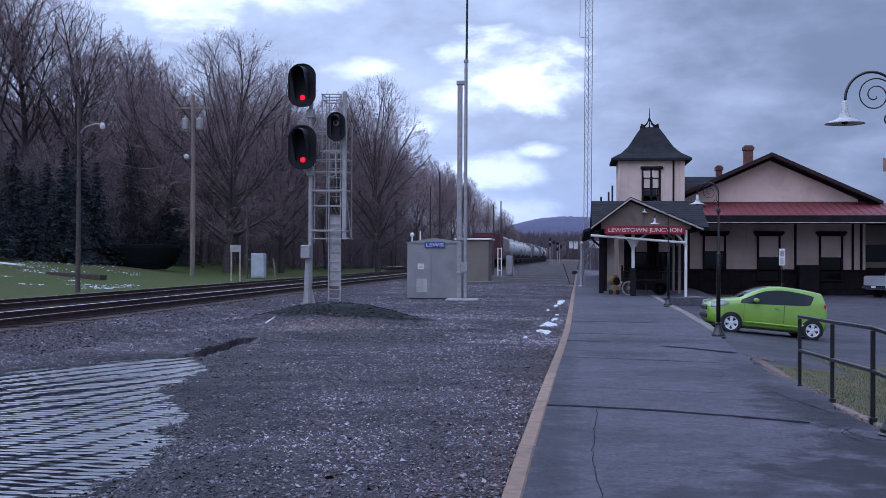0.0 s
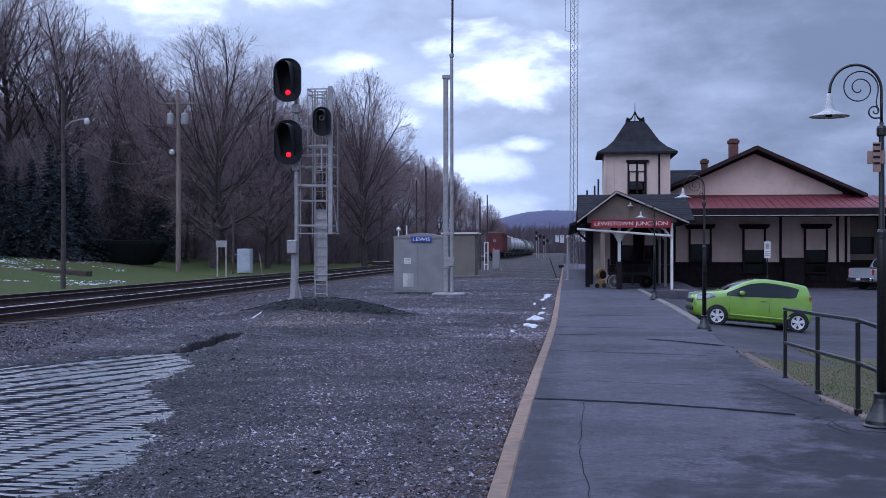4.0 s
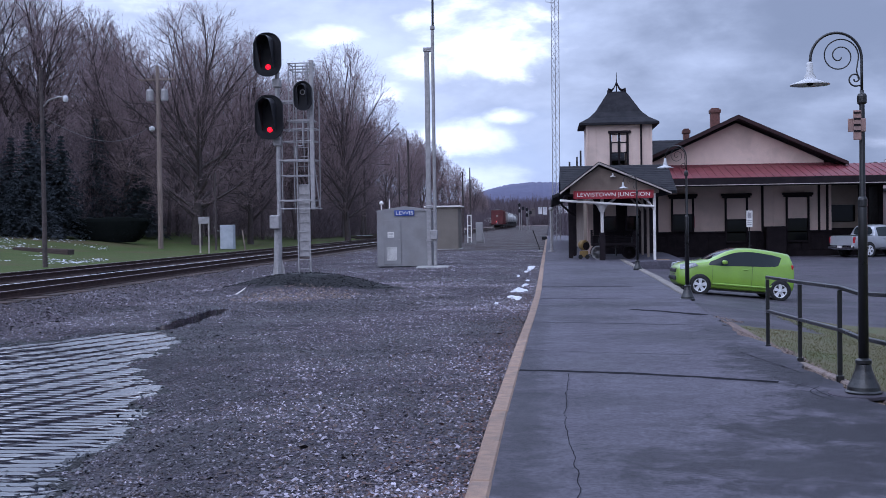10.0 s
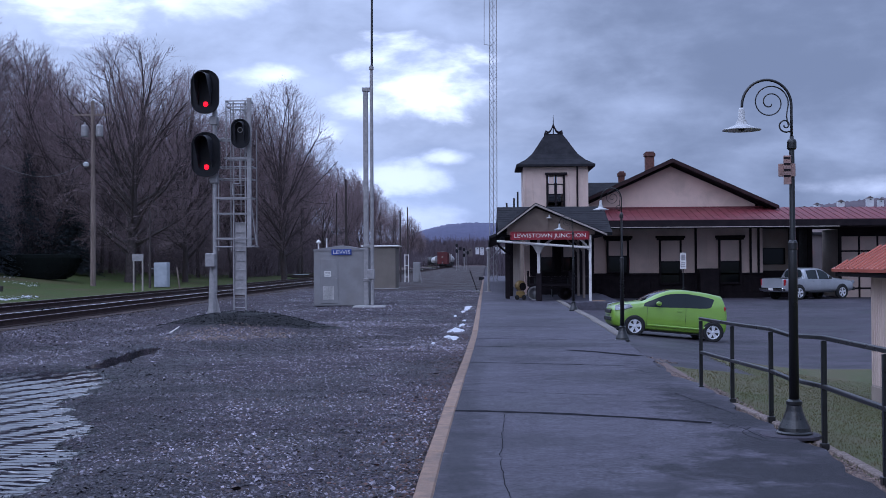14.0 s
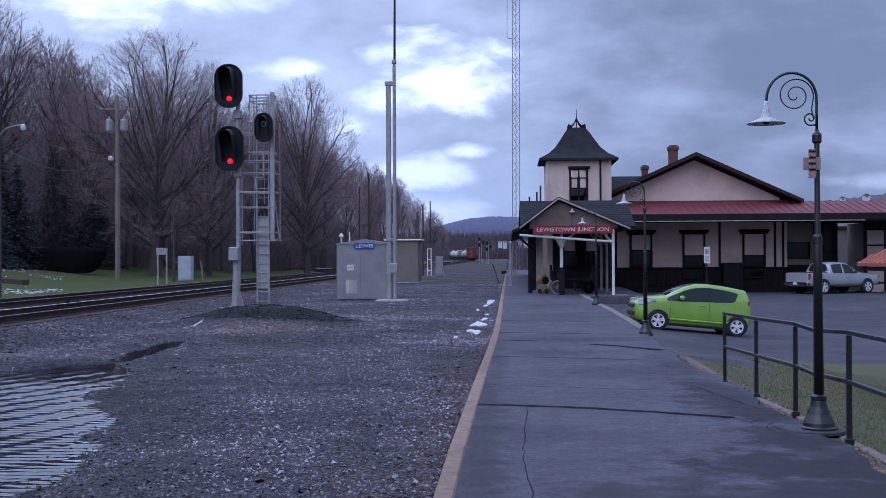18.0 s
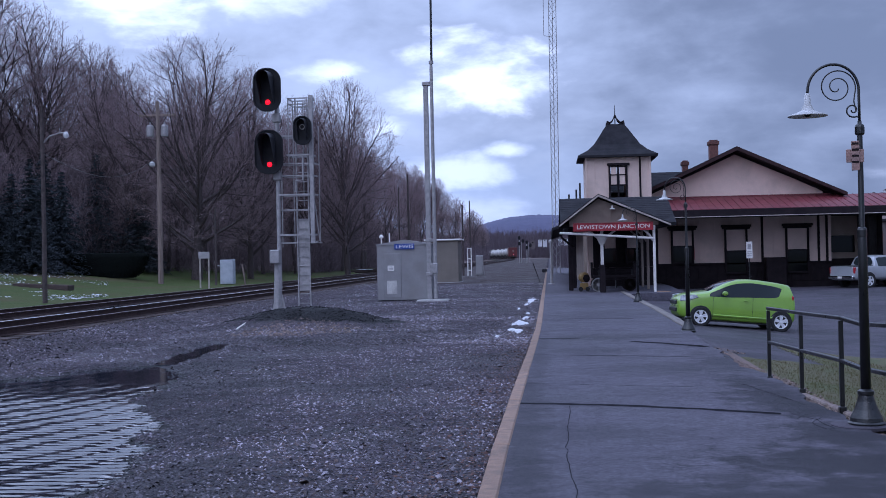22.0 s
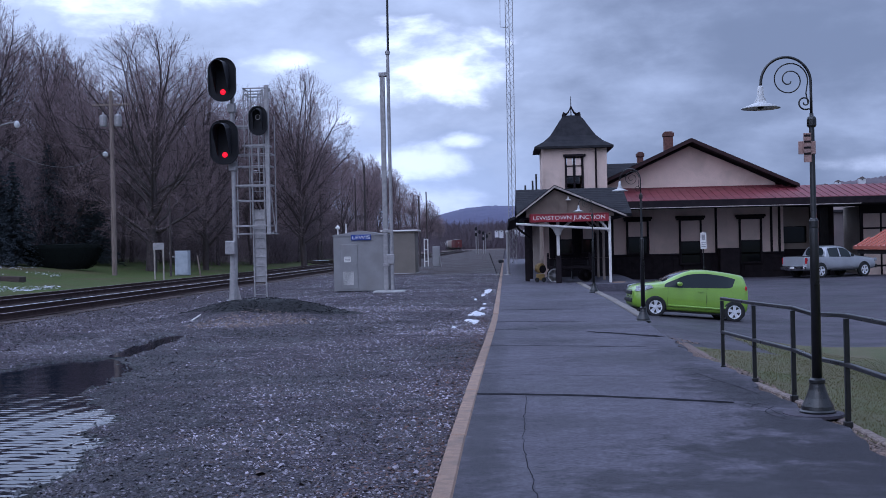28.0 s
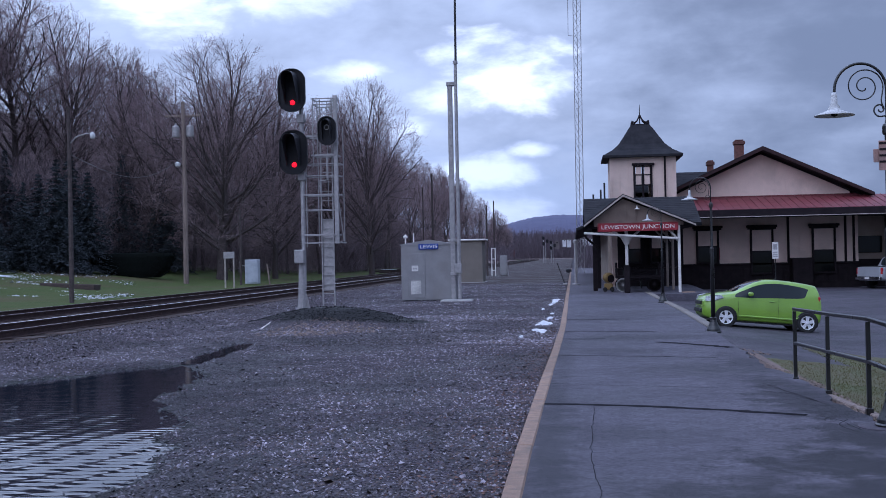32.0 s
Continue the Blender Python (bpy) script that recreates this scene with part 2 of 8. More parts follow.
def stained(m, spots, colour, ragged=6.5, size=2.4):
    """Damp, oily stains of their own shape on a surface: x, y, half widths, strength."""
    nt = m.node_tree
    p = nt.nodes["Principled BSDF"]
    tc = nt.nodes.new("ShaderNodeTexCoord")
    sep = nt.nodes.new("ShaderNodeSeparateXYZ")
    nt.links.new(tc.outputs["Object"], sep.inputs[0])
    n = node(nt, "ShaderNodeTexNoise", Scale=size, Detail=8.0, Roughness=0.68, Distortion=0.3)
    nt.links.new(tc.outputs["Object"], n.inputs["Vector"])
    wild = maths(nt, "MULTIPLY", maths(nt, "SUBTRACT", n.outputs[0], 0.5), ragged)
    total = None
    for x, y, rx, ry, s in spots:
        dx = maths(nt, "MULTIPLY", maths(nt, "SUBTRACT", sep.outputs[0], x), 1 / rx)
        dy = maths(nt, "MULTIPLY", maths(nt, "SUBTRACT", sep.outputs[1], y), 1 / ry)
        d = maths(nt, "SQRT", maths(nt, "ADD", maths(nt, "MULTIPLY", dx, dx), maths(nt, "MULTIPLY", dy, dy)))
        k = maths(nt, "MULTIPLY", ramp(nt, maths(nt, "ADD", d, wild), 1.6, 0.35), s)
        total = k if total is None else maths(nt, "MAXIMUM", total, k)
    base = p.inputs["Base Color"].links[0].from_socket
    # coarse mineral grain that still tells at some metres
    g1 = node(nt, "ShaderNodeTexNoise", Scale=22.0, Detail=3.0, Roughness=0.7)
    nt.links.new(tc.outputs["Object"], g1.inputs["Vector"])
    v = nt.nodes.new("ShaderNodeVectorMath")
    v.operation = "SCALE"
    nt.links.new(base, v.inputs[0])
    g2 = node(nt, "ShaderNodeTexNoise", Scale=5.0, Detail=6.0, Roughness=0.75)
    nt.links.new(tc.outputs["Object"], g2.inputs["Vector"])
    mottle = maths(nt, "ADD", maths(nt, "MULTIPLY", ramp(nt, g1.outputs[0], 0.3, 0.7), 0.5), maths(nt, "MULTIPLY", ramp(nt, g2.outputs[0], 0.33, 0.67), 0.34))
    nt.links.new(maths(nt, "ADD", mottle, 0.6), v.inputs["Scale"])
    nt.links.new(mixed(nt, total, v.outputs[0], colour), p.inputs["Base Color"])
    r = p.inputs["Roughness"].links[0].from_socket
    nt.links.new(maths(nt, "SUBTRACT", r, maths(nt, "MULTIPLY", total, 0.12)), p.inputs["Roughness"])


stained(M["asphalt"], ((2.7, 8.5, 1.1, .8, .9), (3.0, 9.8, .6, 1.3, .9), (2.4, 9.7, 1.0, .75, .95), (2.75, 11.0, .55, .8, .9), (1.9, 8.2, 1.3, .8, .8), (2.6, 14.0, .45, 1.6, .8), (2.9, 8.6, .6, 1.0, .9), (0.75, 8.6, .25, .35, .7), (0.7, 21.0, .8, .7, .5),
                       (-0.3, 14.8, .2, 2.0, .6), (1.2, 33.0, 1.2, 2.5, .45), (1.0, 24.3, 1.4, .7, .55), (1.9, 17.6, .9, .8, .45), (0.4, 11.2, .9, .5, .35), (2.6, 18.5, .3, 1.5, .6), (1.4, 41, 1.3, 3, .4), (2.75, 13.0, .35, 1.2, .9), (2.55, 15.6, .3, 1.0, .8), (2.9, 11.0, .4, .6, .9), (-0.25, 11.0, .22, 5.0, .7), (-0.2, 20.0, .16, 5.0, .5), (1.4, 9.0, .3, .25, .6)), (0.024, 0.0225, 0.028), 5.0, 2.6)
DAMP = ((-3.3, 9.0, .9, 1.6, .6), (-4.0, 12.4, .9, 1.8, .65), (-5.0, 16.2, 1.0, 2.0, .65), (-6.0, 20.5, 1.7, 2.0, .7), (-7.6, 25.0, 2.2, 1.6, .6), (-5.2, 26.5, 2.0, 1.2, .45), (-2.6, 17.0, .5, 3.0, .35))
for k in ("gravel", "chips"):
    stained(M[k], DAMP, (0.016, 0.0145, 0.018))
M["lot"] = surf("lot_asphalt", (0.074, 0.0633, 0.0796), (0.0542, 0.0462, 0.0585), 0.6, 0.68, spec=0.28, fine=120, bump=0.4,
                stain=(0.024, 0.024, 0.027), stain_scale=0.3, stain_amount=0.7, gloss_from=-0.15, blotch=(0.5, 0.6, (0.02, 0.02, 0.023)))
M["crack"] = surf("tar_filled_crack", (0.022, 0.021, 0.026), None, 8, 0.9, spec=0.05)
M["kerb"] = surf("weathered_concrete_kerb", (0.3, 0.195, 0.135), (0.22, 0.15, 0.11), 9.0, 0.85, stain=(0.117, 0.0975, 0.0897), stain_scale=3.0, vary=0.14, bump=0.5, fine=90)
M["concrete"] = surf("concrete", (0.4, 0.39, 0.37), (0.3, 0.29, 0.28), 3.0, 0.85, stain=(0.15, 0.14, 0.14), stain_scale=1.2)
M["grass"] = surf("winter_grass", (0.0688, 0.0809, 0.0243), (0.1052, 0.089, 0.0445), 1.2, 0.9, fine=90, bump=0.8, stain=(0.1214, 0.0971, 0.0566), stain_scale=0.5, stain_amount=0.5)
M["lawn"] = surf("lawn_grass", (0.048, 0.072, 0.016), (0.07, 0.082, 0.028), 0.9, 0.9, fine=22, bump=0.8, spec=0.15, grain=1.1, stain=(0.085, 0.06, 0.036), stain_scale=0.16, stain_amount=0.7)
M["litter"] = surf("woodland_floor", (0.119, 0.0854, 0.077), (0.154, 0.1085, 0.0945), 0.3, 0.95, fine=9, bump=0.8, stain=(0.056, 0.0434, 0.042), stain_scale=0.06)
M["snow"] = surf("old_snow", (0.7, 0.71, 0.74), (0.45, 0.45, 0.48), 9, 0.6, bump=0.5, fine=30)
M["rail_steel"] = surf("rusty_rail_side", (0.06, 0.036, 0.032), (0.04, 0.026, 0.025), 6, 0.8, spec=0.2)
# sky sheen on the polished head, painted as a near-white matt colour
M["rail_head"] = surf("pale_sheen_rail_head", (0.8, 0.78, 0.78), (0.7, 0.69, 0.7), 3, 0.5, metal=0.0, bump=0.05)
M["rail_dull"] = surf("dull_rail_head", (0.3, 0.24, 0.24), (0.22, 0.18, 0.18), 3, 0.5, bump=0.05)
M["tie"] = surf("creosoted_tie", (0.075, 0.05, 0.042), (0.045, 0.033, 0.03), 5, 0.85, vary=0.3, stretch=(0.3, 3, 3))
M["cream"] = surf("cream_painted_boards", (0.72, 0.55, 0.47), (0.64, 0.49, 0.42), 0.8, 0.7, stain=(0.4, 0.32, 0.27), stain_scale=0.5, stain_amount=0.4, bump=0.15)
# close to the cream's hue at half its brightness
M["tan"] = surf("tan_boards", (0.36, 0.29, 0.24), (0.3, 0.24, 0.2), 0.8, 0.7, stain=(0.22, 0.17, 0.14), bump=0.15)
# dark brown trim, with the bluish tone of the shade under eaves mixed in
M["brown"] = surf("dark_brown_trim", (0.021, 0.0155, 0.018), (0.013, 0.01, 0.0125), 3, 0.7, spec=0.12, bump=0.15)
M["white_trim"] = surf("white_painted_trim", (0.78, 0.76, 0.72), (0.66, 0.63, 0.6), 2, 0.6, stain=(0.4, 0.34, 0.3), stain_scale=1.5, stain_amount=0.35, bump=0.1)
M["slate"] = surf("dark_slate_roof", (0.03, 0.029, 0.033), (0.02, 0.0195, 0.023), 2.5, 0.9, spec=0.15, vary=0.12, stain=(0.02, 0.02, 0.022))
M["red_metal"] = surf("red_standing_seam_metal", (0.165, 0.026, 0.034), (0.125, 0.022, 0.028), 1.5, 0.55, vary=0.1, bump=0.08, stain=(0.17, 0.04, 0.04), stain_scale=0.6)
M["worn_white"] = surf("worn_whitish_paint", (0.42, 0.37, 0.33), (0.3, 0.26, 0.23), 4, 0.75, stain=(0.16, 0.13, 0.11), stain_scale=2.0)
M["red_sign"] = surf("red_sign_enamel", (0.3, 0.018, 0.03), (0.25, 0.016, 0.026), 2, 0.5, bump=0.05)
M["barge"] = surf("red_brown_bargeboard", (0.045, 0.022, 0.023), (0.03, 0.017, 0.018), 3, 0.7, spec=0.2, bump=0.1)
M["brick"] = surf("chimney_brick", (0.15, 0.062, 0.05), (0.09, 0.04, 0.034), 9, 0.85, vary=0.25)
M["black_iron"] = surf("black_painted_iron", (0.006, 0.006, 0.007), (0.01, 0.01, 0.01), 5, 0.3, spec=0.6, bump=0.15, fine=40)
M["galv"] = surf("galvanised_steel", (0.38, 0.362, 0.36), (0.28, 0.27, 0.272), 7, 0.55, metal=0.3, bump=0.1)
M["alum"] = surf("aluminium_sheet", (0.2924, 0.2838, 0.2881), (0.2408, 0.2339, 0.2391), 1.6, 0.55, metal=0.25, bump=0.06, stain=(0.2322, 0.215, 0.2064), stain_scale=0.8, stain_amount=0.4)
M["signal_black"] = surf("matt_black_signal_paint", (0.009, 0.0092, 0.0125), (0.013, 0.013, 0.017), 4, 0.6, spec=0.25, bump=0.05)
M["glass"] = glass("dark_window_glass", (0.006, 0.007, 0.008), 0.06)
M["clear_glass"] = glass("clear_window_glass", (0.9, 0.93, 0.95), 0.0)
M["clear_glass"].node_tree.nodes["Principled BSDF"].inputs["Transmission Weight"].default_value = 1.0
M["clear_glass"].node_tree.nodes["Principled BSDF"].inputs["IOR"].default_value = 1.05
M["bark"] = surf("grey_brown_bark", (0.0887, 0.0689, 0.0668), (0.0522, 0.0418, 0.0407), 6, 0.95, bump=0.8, fine=20)
M["bramble"] = surf("dead_bramble_stems", (0.204, 0.153, 0.1632), (0.0816, 0.0626, 0.068), 0.12, 0.95, bump=0, island=0.5)
M["twig"] = surf("bare_twigs", (0.32, 0.235, 0.24), (0.22, 0.165, 0.17), 0.6, 0.95, bump=0, vary=0.2)
M["needles"] = surf("blue_spruce_needles", (0.0656, 0.0752, 0.0832), (0.056, 0.064, 0.072), 0.5, 0.95, bump=0, island=0.08, spec=0.0)
# leaf colour taken near black to include the hedge's shade on itself
M["hedge"] = surf("shade_dark_hedge_leaves", (0.007, 0.009, 0.009), (0.01, 0.012, 0.011), 6, 0.95, bump=0, island=0.3, spec=0.03)
M["wood_pole"] = surf("weathered_wooden_pole", (0.27, 0.21, 0.18), (0.15, 0.115, 0.1), 2.5, 0.9, stretch=(6, 6, 0.4), bump=0.5)
# the haze over the far ridge is painted into this blue-purple
M["ridge"] = surf("haze_blue_ridge", (0.085, 0.085, 0.15), (0.07, 0.07, 0.125), 0.012, 0.95, bump=0, fine=0.08)
# the far woods' hazy tone is in this purple-brown colour
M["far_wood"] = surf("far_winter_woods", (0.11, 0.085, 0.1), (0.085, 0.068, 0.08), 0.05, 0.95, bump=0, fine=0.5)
M["house_white"] = surf("far_house_white", (0.6, 0.6, 0.62), None, 0.5, 0.8, bump=0)
M["house_dark"] = surf("far_house_dark", (0.12, 0.1, 0.1), None, 0.5, 0.8, bump=0)


# ---------------------------------------------------------------- mesh tools
def mesh_from(name, bm, material):
    me = bpy.data.meshes.new(name)
    bm.to_mesh(me)
    bm.free()
    for m in (material if isinstance(material, (list, tuple)) else [material]):
        me.materials.append(m)
    return me


def part(name, bm, material, parent=None, label="", smooth=False):
    """Links a bmesh as one mesh object under a thing or a part."""
    me = bm if isinstance(bm, bpy.types.Mesh) else mesh_from(name, bm, material)
    if smooth:
        for f in me.polygons:
            f.use_smooth = True
    ob = new(name, me)
    ob.parent = parent
    if label:
        ob["label"] = label
    return ob


def thing(name, m, label, category, group="", kind=""):
    ob = new(name)
    ob.matrix_basis = m if isinstance(m, Matrix) else pose(*m)
    ob.empty_display_size = 0.1
    return tagged(ob, label, category, group, kind)


def solid(name, bm, material, label, category, m=None, group="", kind="", smooth=False):
    ob = part(name, bm, material, smooth=smooth)
    if m is not None:
        ob.matrix_basis = m
    return tagged(ob, label, category, group, kind)


def B():
    return bmesh.new()


def box(bm, x0, x1, y0, y1, z0, z1, bevel=0.0, m=None, mat=0):
    """A box between two corners, its edges chamfered."""
    tmp = bmesh.new() if bevel else bm
    vs = [tmp.verts.new((x, y, z)) for x in (x0, x1) for y in (y0, y1) for z in (z0, z1)]
    fs = [tmp.faces.new([vs[i] for i in q]) for q in ((0, 1, 3, 2), (4, 6, 7, 5), (0, 4, 5, 1), (2, 3, 7, 6), (0, 2, 6, 4), (1, 5, 7, 3))]
    if bevel:
        bmesh.ops.bevel(tmp, geom=tmp.edges[:], offset=bevel, segments=1, affect="EDGES")
        fs = merge(bm, tmp)
        vs = {v for f in fs for v in f.verts}
    if m is not None:
        for v in vs:
            v.co = m @ v.co
    for f in fs:
        f.material_index = mat
    return bm


def merge(bm, tmp):
    index = {v: bm.verts.new(v.co) for v in tmp.verts}
    fs = [bm.faces.new([index[v] for v in f.verts]) for f in tmp.faces]
    tmp.free()
    return fs


def tube(bm, points, radii, n=8, caps=True, mat=0):
    """A round bar along a line of points."""
    pts = [Vector(p) for p in points]
    if isinstance(radii, (int, float)):
        radii = [radii] * len(pts)
    rings = []
    side = None
    for i, p in enumerate(pts):
        d = (pts[min(i + 1, len(pts) - 1)] - pts[max(i - 1, 0)]).normalized()
        if side is None:
            side = d.orthogonal().normalized()
        side = (side - d * side.dot(d)).normalized()
        other = d.cross(side)
        rings.append([bm.verts.new(p + (side * math.cos(a) + other * math.sin(a)) * radii[i]) for a in (2 * math.pi * k / n for k in range(n))])
    for r0, r1 in zip(rings, rings[1:]):
        for k in range(n):
            f = bm.faces.new((r0[k], r0[(k + 1) % n], r1[(k + 1) % n], r1[k]))
            f.material_index = mat
    if caps:
        bm.faces.new(rings[0][::-1]).material_index = mat
        bm.faces.new(rings[-1]).material_index = mat
    return bm


def lathe(bm, profile, n=20, m=None, mat=0, caps=True):
    """A turned form from (radius, height) pairs, about z."""
    rings = [[bm.verts.new((r * math.cos(2 * math.pi * k / n), r * math.sin(2 * math.pi * k / n), z)) for k in range(n)] for r, z in profile]
    for r0, r1 in zip(rings, rings[1:]):
        for k in range(n):
            bm.faces.new((r0[k], r0[(k + 1) % n], r1[(k + 1) % n], r1[k])).material_index = mat
    if caps and profile[0][0] > 1e-4:
        bm.faces.new(rings[0][::-1]).material_index = mat
    if caps and profile[-1][0] > 1e-4:
        bm.faces.new(rings[-1]).material_index = mat
    if m is not None:
        for r in rings:
            for v in r:
                v.co = m @ v.co
    return bm


def slab(bm, outline, z0, z1, m=None, mat=0):
    """A flat plate with the given outline (x, y), from z0 to z1."""
    lo, hi = [bm.verts.new((x, y, z0)) for x, y in outline], [bm.verts.new((x, y, z1)) for x, y in outline]
    fs = [bm.faces.new(lo[::-1]), bm.faces.new(hi)]
    k = len(lo)
    fs += [bm.faces.new((lo[i], lo[(i + 1) % k], hi[(i + 1) % k], hi[i])) for i in range(k)]
    for f in fs:
        f.material_index = mat
    if m is not None:
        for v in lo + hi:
            v.co = m @ v.co
    return bm


UP = Matrix(((1, 0, 0, 0), (0, 0, -1, 0), (0, 1, 0, 0), (0, 0, 0, 1)))  # (x, y) outline -> x, z; thickness towards -y


def np_mesh(name, co, tris, material):
    """A mesh from arrays of points and equal-sided faces."""
    me = bpy.data.meshes.new(name)
    co, tris = np.asarray(co, np.float32), np.asarray(tris, np.int32)
    k = tris.shape[1]
    me.vertices.add(len(co))
    me.vertices.foreach_set("co", co.ravel())
    me.loops.add(tris.size)
    me.loops.foreach_set("vertex_index", tris.ravel())
    me.polygons.add(len(tris))
    me.polygons.foreach_set("loop_start", np.arange(0, tris.size, k, dtype=np.int32))
    me.update(calc_edges=True)
    me.materials.append(material)
    return me


def fbm(x, y, seed=0.0, octaves=4):
    """Smooth value noise on arrays."""
    total, amp, freq = np.zeros_like(x, dtype=float), 1.0, 1.0
    for o in range(octaves):
        xi, yi = np.floor(x * freq), np.floor(y * freq)
        xf, yf = x * freq - xi, y * freq - yi
        u, v = xf * xf * (3 - 2 * xf), yf * yf * (3 - 2 * yf)
        def rnd(i, j):
            s = np.sin(i * 127.1 + j * 311.7 + seed * 74.7 + o * 19.3) * 43758.5453
            return s - np.floor(s)
        total += amp * ((rnd(xi, yi) * (1 - u) + rnd(xi + 1, yi) * u) * (1 - v) + (rnd(xi, yi + 1) * (1 - u) + rnd(xi + 1, yi + 1) * u) * v - 0.5)
        amp *= 0.5
        freq *= 2.0
    return total


def sstep(v, lo, hi):
    t = np.clip((v - lo) / (hi - lo), 0, 1)
    return t * t * (3 - 2 * t)


# ---------------------------------------------------------------- ground
WATER = -0.15


def track_x(y):
    """The centre line of the nearer track: nearly straight, then a long bend to the west."""
    y = np.asarray(y, float)
    return -13.1 - 0.2 * sstep(y, 60, 175) - np.where(y > 420, (y - 420) ** 2 / 1700.0, 0.0)


def lot_z(x, y):
    z = np.interp(x, (3.0, 4.6, 6.9, 9.0, 13.0), (-0.26, -0.43, -0.65, -0.67, -0.6))
    return z + (0.0 * x - 0.27 - z) * sstep(y, 40, 58)


RIGHT_SHORE = ((4, -3.1), (8.6, -3.88), (9.7, -4.06), (11, -4.2), (12.8, -4.5), (14.4, -5.3), (15.7, -5.75), (17.3, -5.9), (19, -6.4), (20.1, -7.0), (20.6, -7.6))
LEFT_SHORE = ((4, -10.5), (14, -10.2), (17.1, -9.04), (18.35, -8.7), (19.4, -8.14), (20.2, -7.7), (20.6, -7.6))


def pool(x, y):
    """Positive inside the pools: metres from the shore."""
    r = np.interp(y, [p[0] for p in RIGHT_SHORE], [p[1] for p in RIGHT_SHORE])
    l = np.interp(y, [p[0] for p in LEFT_SHORE], [p[1] for p in LEFT_SHORE])
    d = np.minimum(np.minimum(x - l, r - x), np.minimum(20.3 - y, y - 3.0)) + 0.55 * fbm(x * 0.9, y * 0.9, 3)
    cx = -7.25 - 0.25 * (y - 22)* 0.3
    d2 = 0.5 - np.hypot((x - cx) / 0.52, (y - 23.0) / 5.4) + 0.3 * fbm(x * 1.3, y * 1.3, 5)
    return np.maximum(d, d2)


def ground_z(x, y):
    x, y = np.asarray(x, float), np.asarray(y, float)
    xc = track_x(y)
    near = np.exp(-(np.maximum(y - 10, 0) / 40.0) ** 2)
    yard = -0.08 + 0.04 * sstep(y, 25, 60) + 0.05 * fbm(x * 0.35, y * 0.35, 1) + 0.025 * near * fbm(x * 2.5, y * 2.5, 2)
    d = pool(x, y)
    shore = WATER - 0.1 * np.clip(d, -0.5, 1.5) + 0.02 * near * fbm(x * 2.5, y * 2.5, 2)
    w = sstep(d, -0.9, -0.1)
    yard = yard * (1 - w) + np.minimum(shore, yard) * w
    yard += 0.46 * np.exp(-np.abs((x + 6.9) / 2.0) ** 3 - ((y - 31.8) / 1.7) ** 2) * (1 + 0.45 * fbm(x * 0.8, y * 0.8, 8))
    # track bed
    s = x - xc
    bed = 0.13 + 0.02 * fbm(x * 1.5, y * 0.7, 4)
    k = sstep(s, 3.3, 1.25)
    z = yard * (1 - k) + bed * k
    # lawn and wooded hillside
    out = -s - 3.9
    lawn = np.maximum(0.0, 0.036 * (-22.5 - x)) + np.clip(0.07 * (-29.0 - x), 0, 0.9) + 0.04 * fbm(x * 0.2, y * 0.2, 6)
    start = np.minimum(-44 + 14 * sstep(y, 80, 150), xc - 16)
    hill = np.clip(0.34 * (start - x), 0, 34) * sstep(start - x, 0, 12) * (1 + 0.3 * fbm(x * 0.02, y * 0.02, 7))
    k = sstep(out, 1.3, 3.2)
    z = z * (1 - k) + (lawn + hill * sstep(y, -40, 10)) * k
    # under the platform and to the east
    k = sstep(x - 0.2 * sstep(y, 8, 30), -0.55, -0.44)
    z = z * (1 - k) + np.minimum(z, -0.35) * k
    bank = -0.05 - 0.52 * sstep(x - 2.95, 0.0, 4.2) + 0.02 * fbm(x * 1.1, y * 1.1, 9)
    k = sstep(x, 2.9, 3.05) * sstep(y, 25.6, 24.6)
    z = z * (1 - k) + bank * k
    k = sstep(x, 3.0, 3.2) * sstep(y, 24.6, 25.6)
    z = z * (1 - k) + (lot_z(x, y) - 0.12) * k
    # far country to the east and north
    z = z + 26 * sstep(y, 320, 620) * sstep(x, 60, 190) * (1 + 0.3 * fbm(x * 0.01, y * 0.01, 11))
    return z


def steps(*runs):
    out = []
    for a, b, d in runs:
        out.extend(np.arange(a, b, d))
    return np.array(out)


def far_steps(a, b, k):
    n = int(math.log(b / a) / math.log(k))
    return a * k ** np.arange(n + 1)


